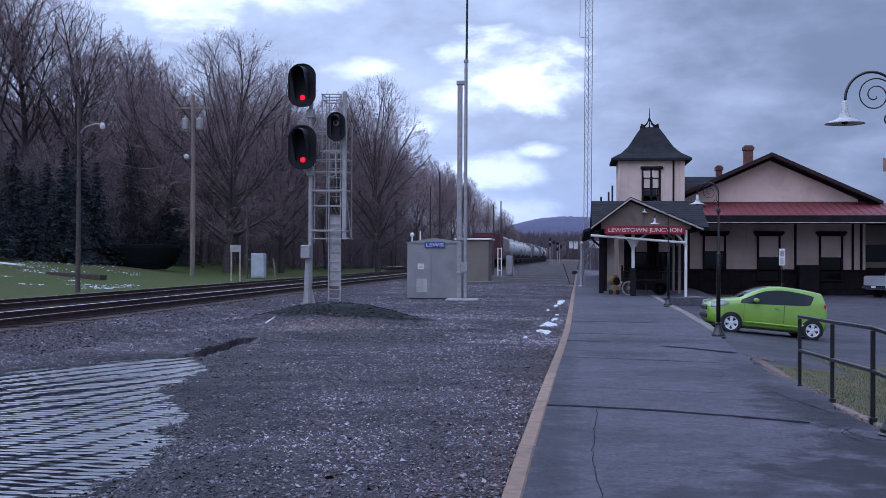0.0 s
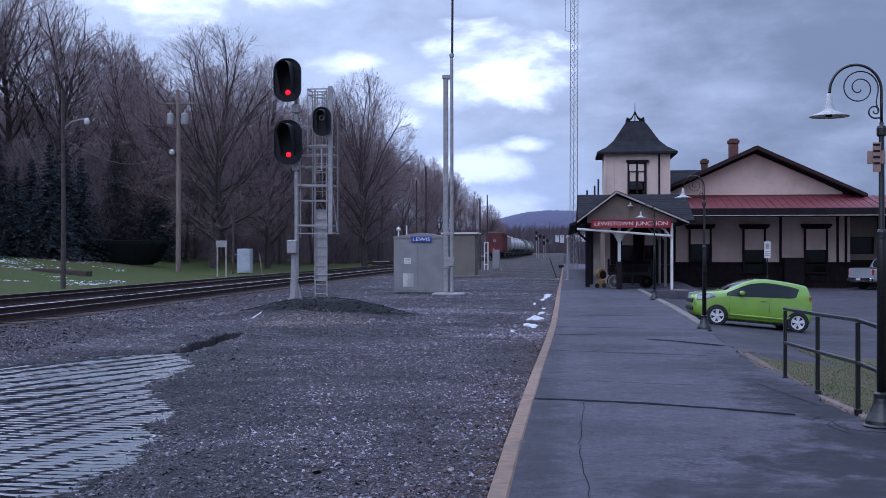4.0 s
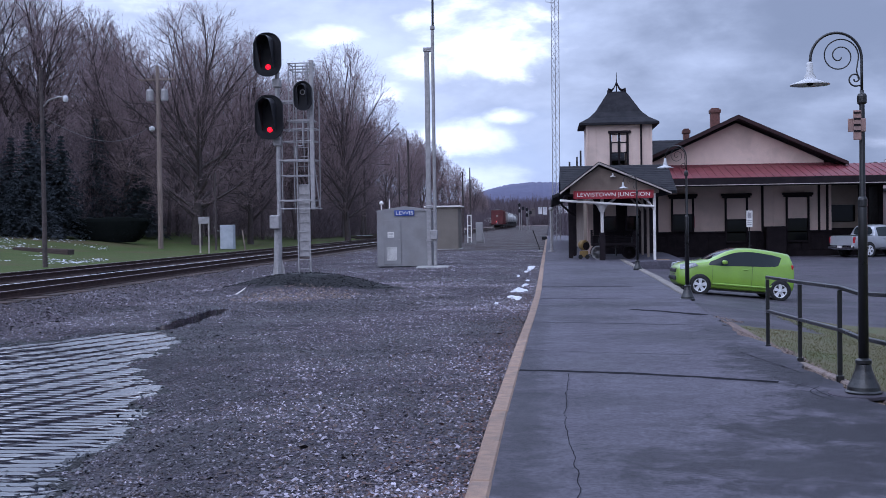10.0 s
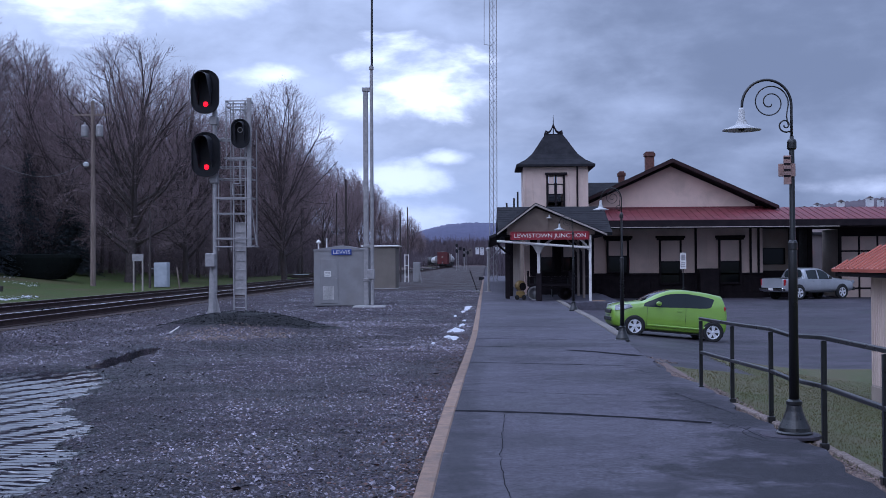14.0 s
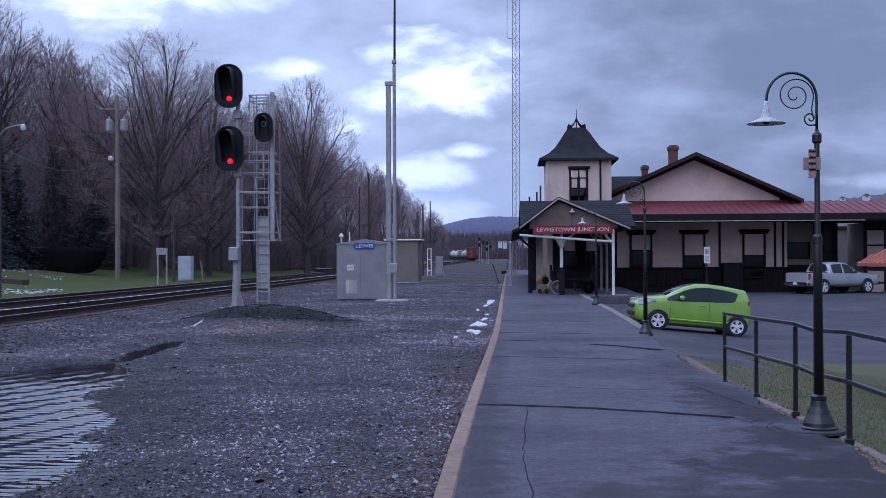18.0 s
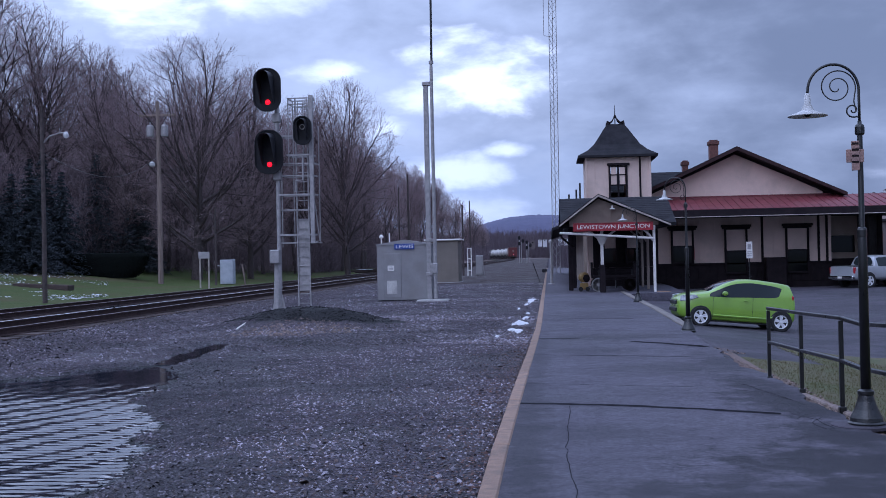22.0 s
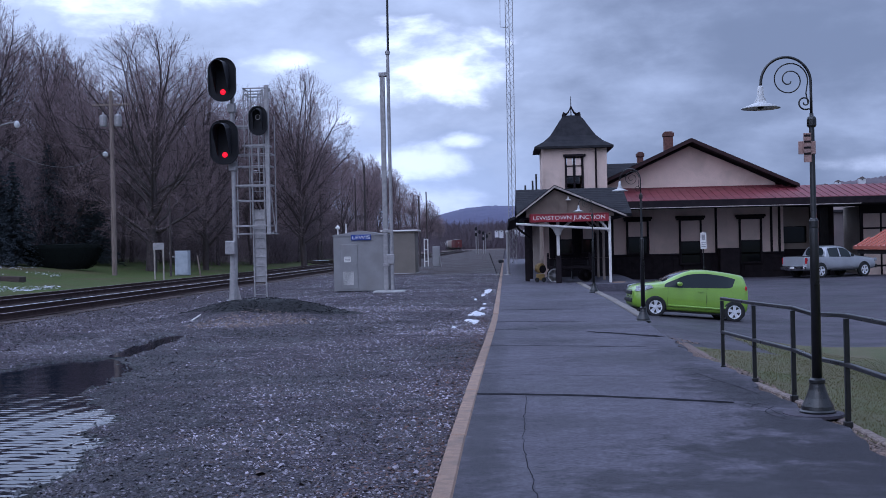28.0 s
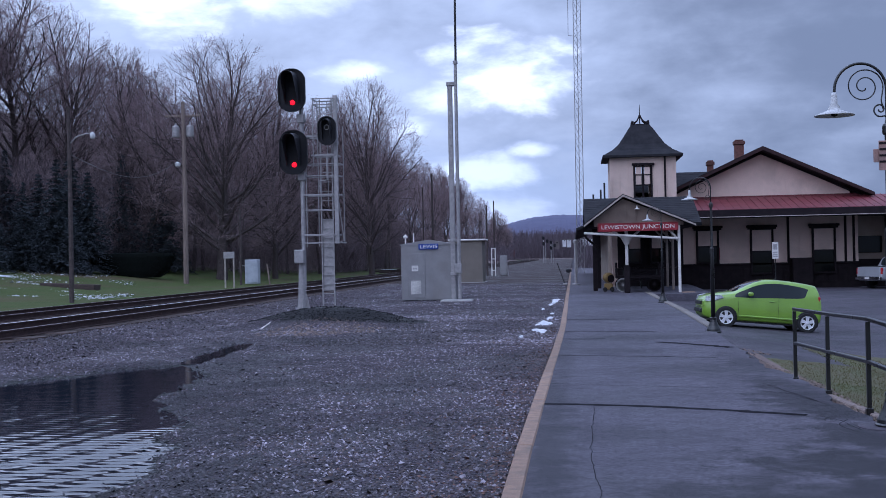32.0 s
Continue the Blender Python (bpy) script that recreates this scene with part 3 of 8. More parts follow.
def build_ground():
    xs = np.concatenate([-far_steps(140, 3500, 1.25)[::-1], steps((-130, -60, 5), (-60, -22, 1.2), (-22, -12, 0.3), (-12, -0.8, 0.14), (-0.8, 3.4, 0.1), (3.4, 9, 0.25), (9, 40, 1.2), (40, 140, 6)), far_steps(140, 3500, 1.25)])
    ys = np.concatenate([-far_steps(20, 600, 1.6)[::-1], steps((-15, 4, 2), (4, 25.8, 0.14), (25.8, 60, 0.35), (60, 140, 1.2), (140, 700, 7)), far_steps(700, 4500, 1.15)])
    gx, gy = np.meshgrid(xs, ys)
    gz = ground_z(gx, gy)
    nx, ny = len(xs), len(ys)
    i = np.arange(nx * ny).reshape(ny, nx)
    quads = np.stack([i[:-1, :-1], i[:-1, 1:], i[1:, 1:], i[1:, :-1]], -1).reshape(-1, 4)
    me = np_mesh("ground", np.stack([gx, gy, gz], -1).reshape(-1, 3), quads, M["gravel"])
    for k in ("ballast", "lawn", "litter", "grass", "cinder", "lot"):
        me.materials.append(M[k])
    cx, cy = (gx[:-1, :-1] + gx[1:, 1:]) / 2, (gy[:-1, :-1] + gy[1:, 1:]) / 2
    s = cx - track_x(cy)
    wob = 0.5 * fbm(cx * 0.8, cy * 0.8, 12)
    idx = np.zeros(cx.shape, np.int32)
    idx[(s < 2.0 + 0.8 * wob)] = 1
    idx[(s < -5.9 + 0.6 * wob)] = 2
    idx[(cx < np.minimum(-47 + 17 * sstep(cy, 80, 150), track_x(cy) - 14) + 3 * wob) | ((cy > 190) & (s < -8))] = 3
    idx[(cy > 76 + 6 * wob) & (cx < -0.4) & (idx == 0)] = 1
    idx[(cx > 2.8) & (cy < 25.7)] = 4
    idx[(cx > 2.8) & (cx < 4.6 + 0.4 * wob) & (cy > 20.0 + wob) & (cy < 26)] = 6
    idx[(cx > 2.8) & (cx < 3.2 + 0.3 * wob) & (cy < 20.5)] = 3
    idx[(cx > 24) & (cy > 70)] = 3
    idx[(cy > 600)] = 3
    heap = np.exp(-((cx + 6.7) / 2.4) ** 2 - ((cy - 32.1) / 1.6) ** 2) + 0.15 * wob
    shore = pool(cx, cy)
    idx[(shore > -0.12 + 0.3 * wob) & (cx > -12)] = 5
    idx[heap > 0.3] = 5
    me.polygons.foreach_set("material_index", idx.ravel())
    me.polygons.foreach_set("use_smooth", np.ones(len(quads), bool))
    ob = new("ground", me)
    return tagged(ob, "grey crushed-stone yard with track bed, lawn and wooded slope", "ground", kind="structure")


build_ground()


# ---------------------------------------------------------------- platform, kerb, parking lot
def build_platform():
    bm = B()
    # outline of the walking surface, widening at the station
    ys = list(np.linspace(-20, 4, 8)) + list(np.linspace(5, 21.0, 70))
    right = [(3.03 - 0.14 * float(sstep(y, 15.5, 19.5)) + 0.05 * math.sin(y * 1.3) + 0.04 * math.sin(y * 3.1) + 0.03 * math.sin(y * 7.7), y) for y in ys] + [(2.95, 22.0), (3.05, 24.8), (3.14, 27.1), (3.18, 37), (3.16, 50), (5.9, 50.6), (6.3, 62), (6.3, 150)]
    outline = [(-0.46, -20)] + right + [(-0.31, 150), (-0.31, 30), (-0.38, 18), (-0.45, 10)]
    slab(bm, outline, -0.33, 0.0)
    ob = solid("platform", bm, M["asphalt"], "worn damp asphalt station platform with cracks", "platform", kind="structure")
    # ramp of asphalt where the platform meets the lot
    bm = B()
    n = 14
    top = [(2.86 + 0.04 * math.sin(k), 19.6 + (25.2 - 19.6) * k / n) for k in range(n + 1)]
    rows = []
    for j in range(7):
        u = j / 6
        rows.append([bm.verts.new((x + u * 1.5, y + u * 0.9, (0.002) * (1 - u) + (float(lot_z(x + 1.5, y)) + 0.01) * (u ** 0.8))) for x, y in top])
    for r0, r1 in zip(rows, rows[1:]):
        for k in range(n):
            bm.faces.new((r0[k], r1[k], r1[k + 1], r0[k + 1]))
    solid("asphalt_ramp", bm, M["lot"], "patched asphalt ramp from platform down to the lot", "ramp", kind="structure", smooth=True)


def build_cracks():
    lines = {
        "crack": [((-0.38, 13.62), (0.2, 13.5), (0.9, 13.31), (1.7, 12.95), (2.5, 12.5)),
                  ((-0.35, 15.75), (0.4, 15.5), (1.1, 15.3), (1.9, 15.1)), ((-0.38, 20.25), (0.5, 20.0), (1.35, 19.75), (2.4, 19.4)),
                  ((1.6, 23.0), (2.18, 22.4), (2.9, 21.4)), ((-0.38, 26.6), (0.8, 26.3), (1.9, 26.1)), ((0.15, 5.5), (0.17, 8.5), (0.12, 10.5), (0.2, 13.4)),
                  ((-0.38, 31.5), (1.0, 31.2), (2.3, 31.0)), ((2.5, 15.4), (2.6, 14.6), (2.75, 13.9), (2.85, 13.2)), ((2.2, 14.9), (2.6, 14.4), (2.85, 14.3)), ((-0.36, 24.2), (0.3, 24.0), (0.7, 24.1)), ((2.3, 13.6), (2.7, 13.3), (3.0, 13.25)), ((2.45, 12.9), (2.8, 12.75), (3.1, 12.8)), ((2.2, 16.2), (2.6, 15.9), (2.95, 15.7)), ((2.6, 14.2), (2.8, 13.7), (3.0, 13.5)), ((2.55, 12.5), (2.7, 12.0), (2.72, 11.4)), ((1.9, 17.3), (2.4, 17.0), (2.8, 17.1))]
                 + [tuple((3.05 + r * math.cos(radians(a)), 11.7 + 1.5 * r * math.sin(radians(a))) for a in range(a0, a1, 12)) for r, a0, a1 in ((.44, 130, 250), (.62, 105, 160))]
                 + [((2.15, 15.1), (2.5, 15.3), (2.8, 15.0)), ((2.75, 17.9), (2.5, 18.3), (2.4, 18.9))],
    }
    # the fourth, widest strip is dark for the shaded asphalt lip at the ramp
    widths = (0.1, 0.016, 0.04, 0.17, 0.06, 0.006, 0.08, 0.01, 0.012, 0.06, .009, .008, .009, .009, .008, .009) + (0.008, 0.006, 0.007, 0.007)
    root = thing("platform_cracks", (0, 0, 0), "dark open cracks and one painted lip shadow across the asphalt platform", "cracks", kind="structure")
    for (line, w) in zip(lines["crack"], widths):
        bm = B()
        pts = []
        for p, q in zip(line, line[1:]):
            n = max(3, int(math.hypot(q[0] - p[0], q[1] - p[1]) / 0.08))
            pts += [(p[0] + (q[0] - p[0]) * k / n, p[1] + (q[1] - p[1]) * k / n) for k in range(n)]
        d = Vector((line[-1][0] - line[0][0], line[-1][1] - line[0][1])).normalized()
        prev = None
        for k, (x, y) in enumerate(pts):
            o = 0.03 * noise.noise(Vector((x * 3, y * 3, 1))) + 0.012 * noise.noise(Vector((x * 14, y * 14, 2)))
            ww = 0.75 * w * (0.55 + 0.9 * abs(noise.noise(Vector((x * 5, y * 5, 4)))))
            a = bm.verts.new((x - d.y * (o + ww), y + d.x * (o + ww), 0.005))
            b = bm.verts.new((x - d.y * (o - ww), y + d.x * (o - ww), 0.005))
            if prev:
                bm.faces.new((prev[0], prev[1], b, a))
            prev = (a, b)
        part("crack", bm, M["crack"], root)


M["lot_kerb"] = surf("grey_tan_concrete_kerb", (0.2262, 0.1989, 0.1755), (0.156, 0.1388, 0.1248), 3.0, 0.85, stain=(0.0936, 0.0858, 0.0819), stain_scale=2.0, vary=0.12, bump=0.5)


def shape_kerb():
    bm = B()
    box(bm, -0.11, 0.11, 0, 2.5, -0.4, 0.04, bevel=0.02)
    return bm


def build_kerbs():
    rng = random.Random(4)
    root = thing("platform_kerb", (0, 0, 0), "weathered tan concrete kerb along the platform edge", "kerb", kind="structure")
    def stone(length, w, z0, z1):
        bm = B()
        box(bm, -w / 2, w / 2, 0, length, z0, z1, bevel=0.018)
        return mesh_from("kerb_stone", bm, M["kerb"])
    shapes = [stone(l, 0.155, -0.3, 0.014) for l in (2.4, 2.9, 3.3)]
    y = 2.0
    while y < 150:
        k = rng.randrange(3)
        l = (2.4, 2.9, 3.3)[k]
        ob = part("kerb_stone", shapes[k], None, root)
        line = lambda v: -0.485 + 0.2 * float(sstep(v, 8, 30))
        ob.matrix_basis = pose(line(y) + rng.uniform(-0.004, 0.004), y, rng.uniform(-0.006, 0.003), rng.uniform(-.05, .05), 0, -math.degrees(math.atan((line(y + l) - line(y)) / l)) + rng.uniform(-0.06, 0.06))
        y += l + rng.uniform(0.004, 0.012)
    root = thing("lot_kerb", (0, 0, 0), "pale concrete kerb between platform and parking lot", "kerb", kind="structure")
    shapes = [mesh_from("kerb_stone", shape_kerb(), M["lot_kerb"])]
    y = 27.2
    while y < 50:
        ob = part("kerb_stone", shapes[0], None, root)
        ob.matrix_basis = pose(3.2 + 0.08 * float(sstep(y, 25, 37)) + rng.uniform(-0.015, 0.015), y, rng.uniform(-0.01, 0.01), 0, 0, rng.uniform(-0.4, 0.4))
        y += 2.53
    bm = B()
    box(bm, 4.75, 5.35, 51.5, 52.2, -0.2, 0.03, bevel=0.03)
    part("kerb_corner", bm, M["kerb"], root)


def build_lot():
    bm = B()
    xs, ys = list(np.arange(3.3, 9, 0.5)) + list(np.arange(9, 40, 1.5)), list(np.arange(13, 64.5, 1.0))
    grid = {}
    for i, x in enumerate(xs):
        for j, y in enumerate(ys):
            grid[i, j] = bm.verts.new((x, y, float(lot_z(x, y))))
    for i in range(len(xs) - 1):
        for j in range(len(ys) - 1):
            # the grass bank ends along a slanting edge
            edge = 26.0 - 1.0 * (xs[i + 1] - 3.4)
            if ys[j + 1] < max(edge, 13):
                continue
            q = [grid[i, j], grid[i + 1, j], grid[i + 1, j + 1], grid[i, j + 1]]
            bm.faces.new(q)
    for v in [v for v in bm.verts if not v.link_faces]:
        bm.verts.remove(v)
    solid("parking_lot", bm, M["lot"], "damp dark asphalt parking lot", "parking lot", kind="structure", smooth=True)


build_platform()
build_cracks()
build_kerbs()
build_lot()


# ---------------------------------------------------------------- tracks
def rail_sheet(offset, name, parent, head="rail_head", y0=-20, y1=900):
    """One rail: foot, web and head, swept along the bend; the running surface's sheen is in its colour."""
    prof = [(-0.075, 0.0), (0.075, 0.0), (0.075, 0.012), (0.012, 0.035), (0.012, 0.135), (0.037, 0.145), (0.037, 0.18), (-0.037, 0.18), (-0.037, 0.145), (-0.012, 0.135), (-0.012, 0.035), (-0.075, 0.012)]
    ys = list(np.arange(y0, 120, 4.0)) + list(np.arange(120, y1, 10.0))
    bm = B()
    prev = None
    for y in ys:
        x = float(track_x(y)) + offset
        ring = [bm.verts.new((x + a, y, 0.18 + b)) for a, b in prof]
        if prev:
            for k in range(len(prof)):
                f = bm.faces.new((prev[k], prev[(k + 1) % len(prof)], ring[(k + 1) % len(prof)], ring[k]))
                f.material_index = 1 if k == 6 else 0
        prev = ring
    part(name, bm, [M["rail_steel"], M[head]], parent)


def build_track(offset, label):
    root = thing("railway_track", (0, 0, 0), label, "railway track", kind="structure")
    for g in (0.755, -0.755):
        rail_sheet(offset + g, "rail", root, "rail_head" if offset + g < 0 and offset == 0 else "rail_dull")
    rng = random.Random(int(offset * 7) + 3)
    bm = B()
    box(bm, -1.3, 1.3, -0.115, 0.115, 0.0, 0.18, bevel=0.015)
    tie = mesh_from("tie", bm, M["tie"])
    y = 14.0
    count = 0
    far = B()
    while y < 330:
        x = float(track_x(y)) + offset
        if count < 200:
            ob = part("tie", tie, None, root)
            ob.matrix_basis = pose(x + rng.uniform(-.04, .04), y, rng.uniform(-0.012, 0.006), 0, 0, rng.uniform(-1.2, 1.2))
        else:
            box(far, x - 1.3, x + 1.3, y - 0.11, y + 0.11, 0.0, 0.18)
        count += 1
        y += 0.53 if count < 200 else 0.6
    tagged(part("far_ties", far, M["tie"], root), kind="stuff")


build_track(0.0, "rusty main line track on dark wooden ties")
build_track(-3.9, "second main line track on dark wooden ties")


# ---------------------------------------------------------------- station building
def window_part(parent, x0, x1, z0, z1, y, blind=0.5):
    """A tall sash window in the wall plane y, seen from the south, with dark frame, panes, blind and a hood."""
    bm = B()
    w = 0.11
    box(bm, x0 - w, x0, y - 0.09, y + 0.05, z0 - w, z1 + w, 0.01)
    box(bm, x1, x1 + w, y - 0.09, y + 0.05, z0 - w, z1 + w, 0.01)
    box(bm, x0, x1, y - 0.09, y + 0.05, z1, z1 + w, 0.01)
    box(bm, x0, x1, y - 0.11, y + 0.05, z0 - w, z0, 0.01)
    zm = z0 + (z1 - z0) * 0.5
    box(bm, x0, x1, y - 0.06, y + 0.02, zm - 0.03, zm + 0.03, 0.005)
    fr = part("window", bm, M["brown"], parent)
    bm = B()
    box(bm, x0, x1, y + 0.02, y + 0.035, z0, zm - 0.03)
    part("pane", bm, M["glass"], fr)
    bm = B()
    box(bm, x0, x1, y + 0.0, y + 0.02, zm + 0.03, z1)
    part("blind", bm, M["cream"], fr, "drawn pale window blind")
    bm = B()
    box(bm, x0 - 0.3, x1 + 0.3, y - 0.22, y + 0.02, z1 + w + 0.02, z1 + w + 0.16, 0.02)
    box(bm, x0 - 0.24, x1 + 0.24, y - 0.14, y + 0.02, z1 + w - 0.08, z1 + w + 0.02, 0.015)
    part("hood", bm, M["brown"], fr)
    return fr


def battened_wall(parent, name, x0, x1, z0, z1, y, thick, mat, pitch=0.32, batten=0.025):
    bm = B()
    box(bm, x0, x1, y, y + thick, z0, z1)
    wall = part(name, bm, mat, parent)
    x = x0 + 0.02
    while x < x1 - 0.03:
        bm = B()
        box(bm, x, x + 0.045, y - batten, y + 0.002, z0, z1, 0.006)
        part("batten", bm, mat, wall)
        x += pitch
    return wall


def roof_panel(parent, name, p00, p10, p11, p01, thick, mat, rows=0, cols=0):
    """A roof plane through four corners (eave left, eave right, ridge right, ridge left) with thickness, and optional courses."""
    a, b, c, d = (Vector(p) for p in (p00, p10, p11, p01))
    nrm = (b - a).cross(d - a).normalized()
    if nrm.z < 0:
        nrm = -nrm
    bm = B()
    lo = [bm.verts.new(p - nrm * thick) for p in (a, b, c, d)]
    hi = [bm.verts.new(p) for p in (a, b, c, d)]
    bm.faces.new(lo[::-1]), bm.faces.new(hi)
    for i in range(4):
        bm.faces.new((lo[i], lo[(i + 1) % 4], hi[(i + 1) % 4], hi[i]))
    bmesh.ops.recalc_face_normals(bm, faces=bm.faces[:])
    roof = part(name, bm, mat, parent)
    for r in range(rows):
        u0, u1 = r / rows, min(1.0, (r + 1.12) / rows)
        q = [a.lerp(d, u0) + nrm * 0.014, b.lerp(c, u0) + nrm * 0.014, b.lerp(c, u1) + nrm * 0.005, a.lerp(d, u1) + nrm * 0.005]
        bm = B()
        vs = [bm.verts.new(p) for p in q]
        ls = [bm.verts.new(p - nrm * 0.01) for p in q[:2]]
        bm.faces.new(vs), bm.faces.new((ls[0], ls[1], vs[1], vs[0]))
        part("slate_course", bm, mat, roof)
    return roof


def build_station():
    st = thing("station_building", (0, 0, 0), "old cream and dark brown wooden railway station with red metal roof", "station")
    Yw = 66.0
    cx, apex = 10.55, 7.57
    # front wall below the skirt roof
    battened_wall(st, "wall", 6.0, 15.75, 1.05, 3.63, Yw, 0.3, M["cream"], pitch=0.82, batten=0.02)
    bm = B()
    box(bm, 6.0, 15.75, Yw - 0.05, Yw + 0.3, -0.35, 0.98)
    w = part("wainscot", bm, M["brown"], st, "dark brown panelled wainscot")
    for k in range(17):
        bm = B()
        x = 6.1 + k * 0.57
        box(bm, x, x + 0.44, Yw - 0.085, Yw - 0.051, 0.0, 0.82, 0.02)
        part("panel", bm, M["brown"], w)
    bm = B()
    box(bm, 6.0, 15.75, Yw - 0.12, Yw + 0.0, 0.98, 1.1, 0.02)
    part("sill_rail", bm, M["brown"], st)
    for x in (6.05, 11.9, 15.0, 15.45):
        bm = B()
        box(bm, x, x + 0.13, Yw - 0.07, Yw - 0.002, 1.1, 3.7, 0.01)
        part("pilaster", bm, M["brown"], st)
    for x0, x1, z0 in ((7.0, 8.05, 1.2), (9.97, 11.03, 0.55), (13.33, 14.4, 0.55)):
        window_part(st, x0, x1, z0, 2.95, Yw - 0.14)
    bm = B()
    box(bm, 12.0, 13.1, Yw - 1.0, Yw - 0.1, -0.35, 1.35, 0.04)
    part("stair_enclosure", bm, M["brown"], st)
    bm = B()
    box(bm, 7.6, 8.2, Yw - 0.1, Yw - 0.03, 1.3, 2.0, 0.01)
    part("notice", bm, M["red_sign"], st, "faded red notice board")
    # recessed bay and open passage at the east end
    bm = B()
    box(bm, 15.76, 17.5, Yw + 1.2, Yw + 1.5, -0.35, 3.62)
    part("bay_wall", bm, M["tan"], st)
    bm = B()
    box(bm, 15.85, 17.3, Yw + 1.08, Yw + 1.18, 1.55, 2.5, 0.02)
    part("bay_window", bm, M["glass"], st)
    bm = B()
    box(bm, 15.75, 17.6, Yw + 1.1, Yw + 1.19, -0.35, 1.2)
    part("bay_wainscot", bm, M["brown"], st)
    bm = B()
    box(bm, 17.5, 17.75, Yw - 0.2, Yw + 1.5, -0.35, 3.72, 0.02)
    part("pier", bm, M["brown"], st)
    bm = B()
    box(bm, 18.6, 18.9, Yw + 1.2, Yw + 8, -0.35, 3.62, 0.02)
    part("pier", bm, M["brown"], st)
    # gable
    bm = B()
    slab(bm, [(5.75, 4.2), (15.35, 4.2), (15.35, 5.0), (cx, apex - 0.3), (5.75, 5.0)], -0.3, 0.0, Matrix.Translation((0, Yw, 0)) @ UP)
    part("gable_wall", bm, M["cream"], st, "cream board gable")
    for k in range(1, 16):
        x = 5.9 + k * 0.6
        top = apex - 0.42 - abs(x - cx) * 0.455
        if top > 5.0:
            bm = B()
            box(bm, x - 0.012, x + 0.012, Yw - 0.018, Yw + 0.004, 4.99, top)
            part("gable_batten", bm, M["cream"], st)
    # main roof, ridge along the platform direction
    e = 5.9
    ze = apex - e * 0.455
    for s, nm in ((-1, "roof_west"), (1, "roof_east")):
        roof_panel(st, nm, (cx + s * e, 65.1, ze), (cx + s * e, 96, ze), (cx, 96, apex), (cx, 65.1, apex), 0.2, M["slate"], rows=20)
        bm = B()
        slab(bm, [(cx, apex - 0.02), (cx + s * e, ze - 0.02), (cx + s * e, ze - 0.2), (cx, apex - 0.22)], 0.0, 0.12, Matrix.Translation((0, 65.06, 0)) @ UP)
        part("bargeboard", bm, M["barge"], st)
        bm = B()
        slab(bm, [(cx, apex - 0.3), (cx + s * e * .93, ze - 0.08), (cx + s * e * .93, ze - 0.17), (cx, apex - 0.39)], 0.0, 0.06, Matrix.Translation((0, 65.9, 0)) @ UP)
        part("frieze", bm, M["brown"], st)
    bm = B()
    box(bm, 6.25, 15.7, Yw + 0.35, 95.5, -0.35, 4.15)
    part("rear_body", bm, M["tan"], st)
    # lower cross roof beside the tower
    roof_panel(st, "cross_roof", (3.0, 66.4, 5.2), (9.0, 66.4, 5.2), (9.0, 69.0, 6.5), (3.0, 69.0, 6.5), 0.15, M["slate"], rows=8)
    roof_panel(st, "cross_roof", (9.0, 71.6, 5.2), (3.0, 71.6, 5.2), (3.0, 69.0, 6.5), (9.0, 69.0, 6.5), 0.15, M["slate"])
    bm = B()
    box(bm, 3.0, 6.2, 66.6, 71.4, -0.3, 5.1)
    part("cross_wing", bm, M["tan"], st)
    # red skirt roof with standing seams, fascia and white gutter
    zt, zb, yt, yb = 4.8, 4.0, 65.95, 62.2
    roof_panel(st, "skirt_roof", (6.0, yb, zb), (25.4, yb, zb), (25.4, yt, zt), (6.0, yt, zt), 0.1, M["red_metal"])
    for k in range(46):
        bm = B()
        x = 6.05 + k * 0.42
        a, b = Vector((x, yb, zb)), Vector((x, yt, zt))
        tube(bm, [a + Vector((0, 0, 0.015)), b + Vector((0, 0, 0.015))], 0.022, 4)
        part("seam", bm, M["red_metal"], st)
    roof_panel(st, "skirt_roof", (15.9, 69.7, zb), (25.4, 69.7, zb), (25.4, yt, zt), (15.9, yt, zt), 0.1, M["red_metal"])
    bm = B()
    box(bm, 5.95, 25.4, yb - 0.12, yb + 0.02, 3.62, 3.98, 0.02)
    part("fascia", bm, M["brown"], st)
    bm = B()
    box(bm, 5.6, 18.9, yb - 0.2, yb - 0.08, 3.57, 3.618, 0.012)
    part("gutter", bm, M["worn_white"], st, "worn whitish gutter")
    bm = B()
    box(bm, 6.0, 25.4, yb, 69.7, 3.64, 3.7)
    part("soffit", bm, M["brown"], st)
    # frieze of red flashing over the skirt roof
    bm = B()
    box(bm, 6.2, 16.1, Yw - 0.05, Yw - 0.004, 4.76, 4.88, 0.01)
    part("flashing", bm, M["red_metal"], st)
    # freight end to the east: cream panels between brown posts, flush with the eave
    root = st
    bm = B()
    box(bm, 20.2, 25.4, 66.5, 66.7, -0.4, 3.64)
    part("freight_wall", bm, M["brown"], root)
    for i in range(5):
        for z0, z1 in ((2.34, 3.13), (1.27, 2.25), (0.21, 1.17), (-0.38, 0.1)):
            bm = B()
            x = 20.34 + i * 1.04
            box(bm, x, x + 0.92, 66.44, 66.5, z0, z1, 0.015)
            part("panel", bm, M["cream"], root)
    bm = B()
    box(bm, 20.25, 25.3, 66.72, 70.0, -0.33, 3.58)
    part("freight_body", bm, M["tan"], root)
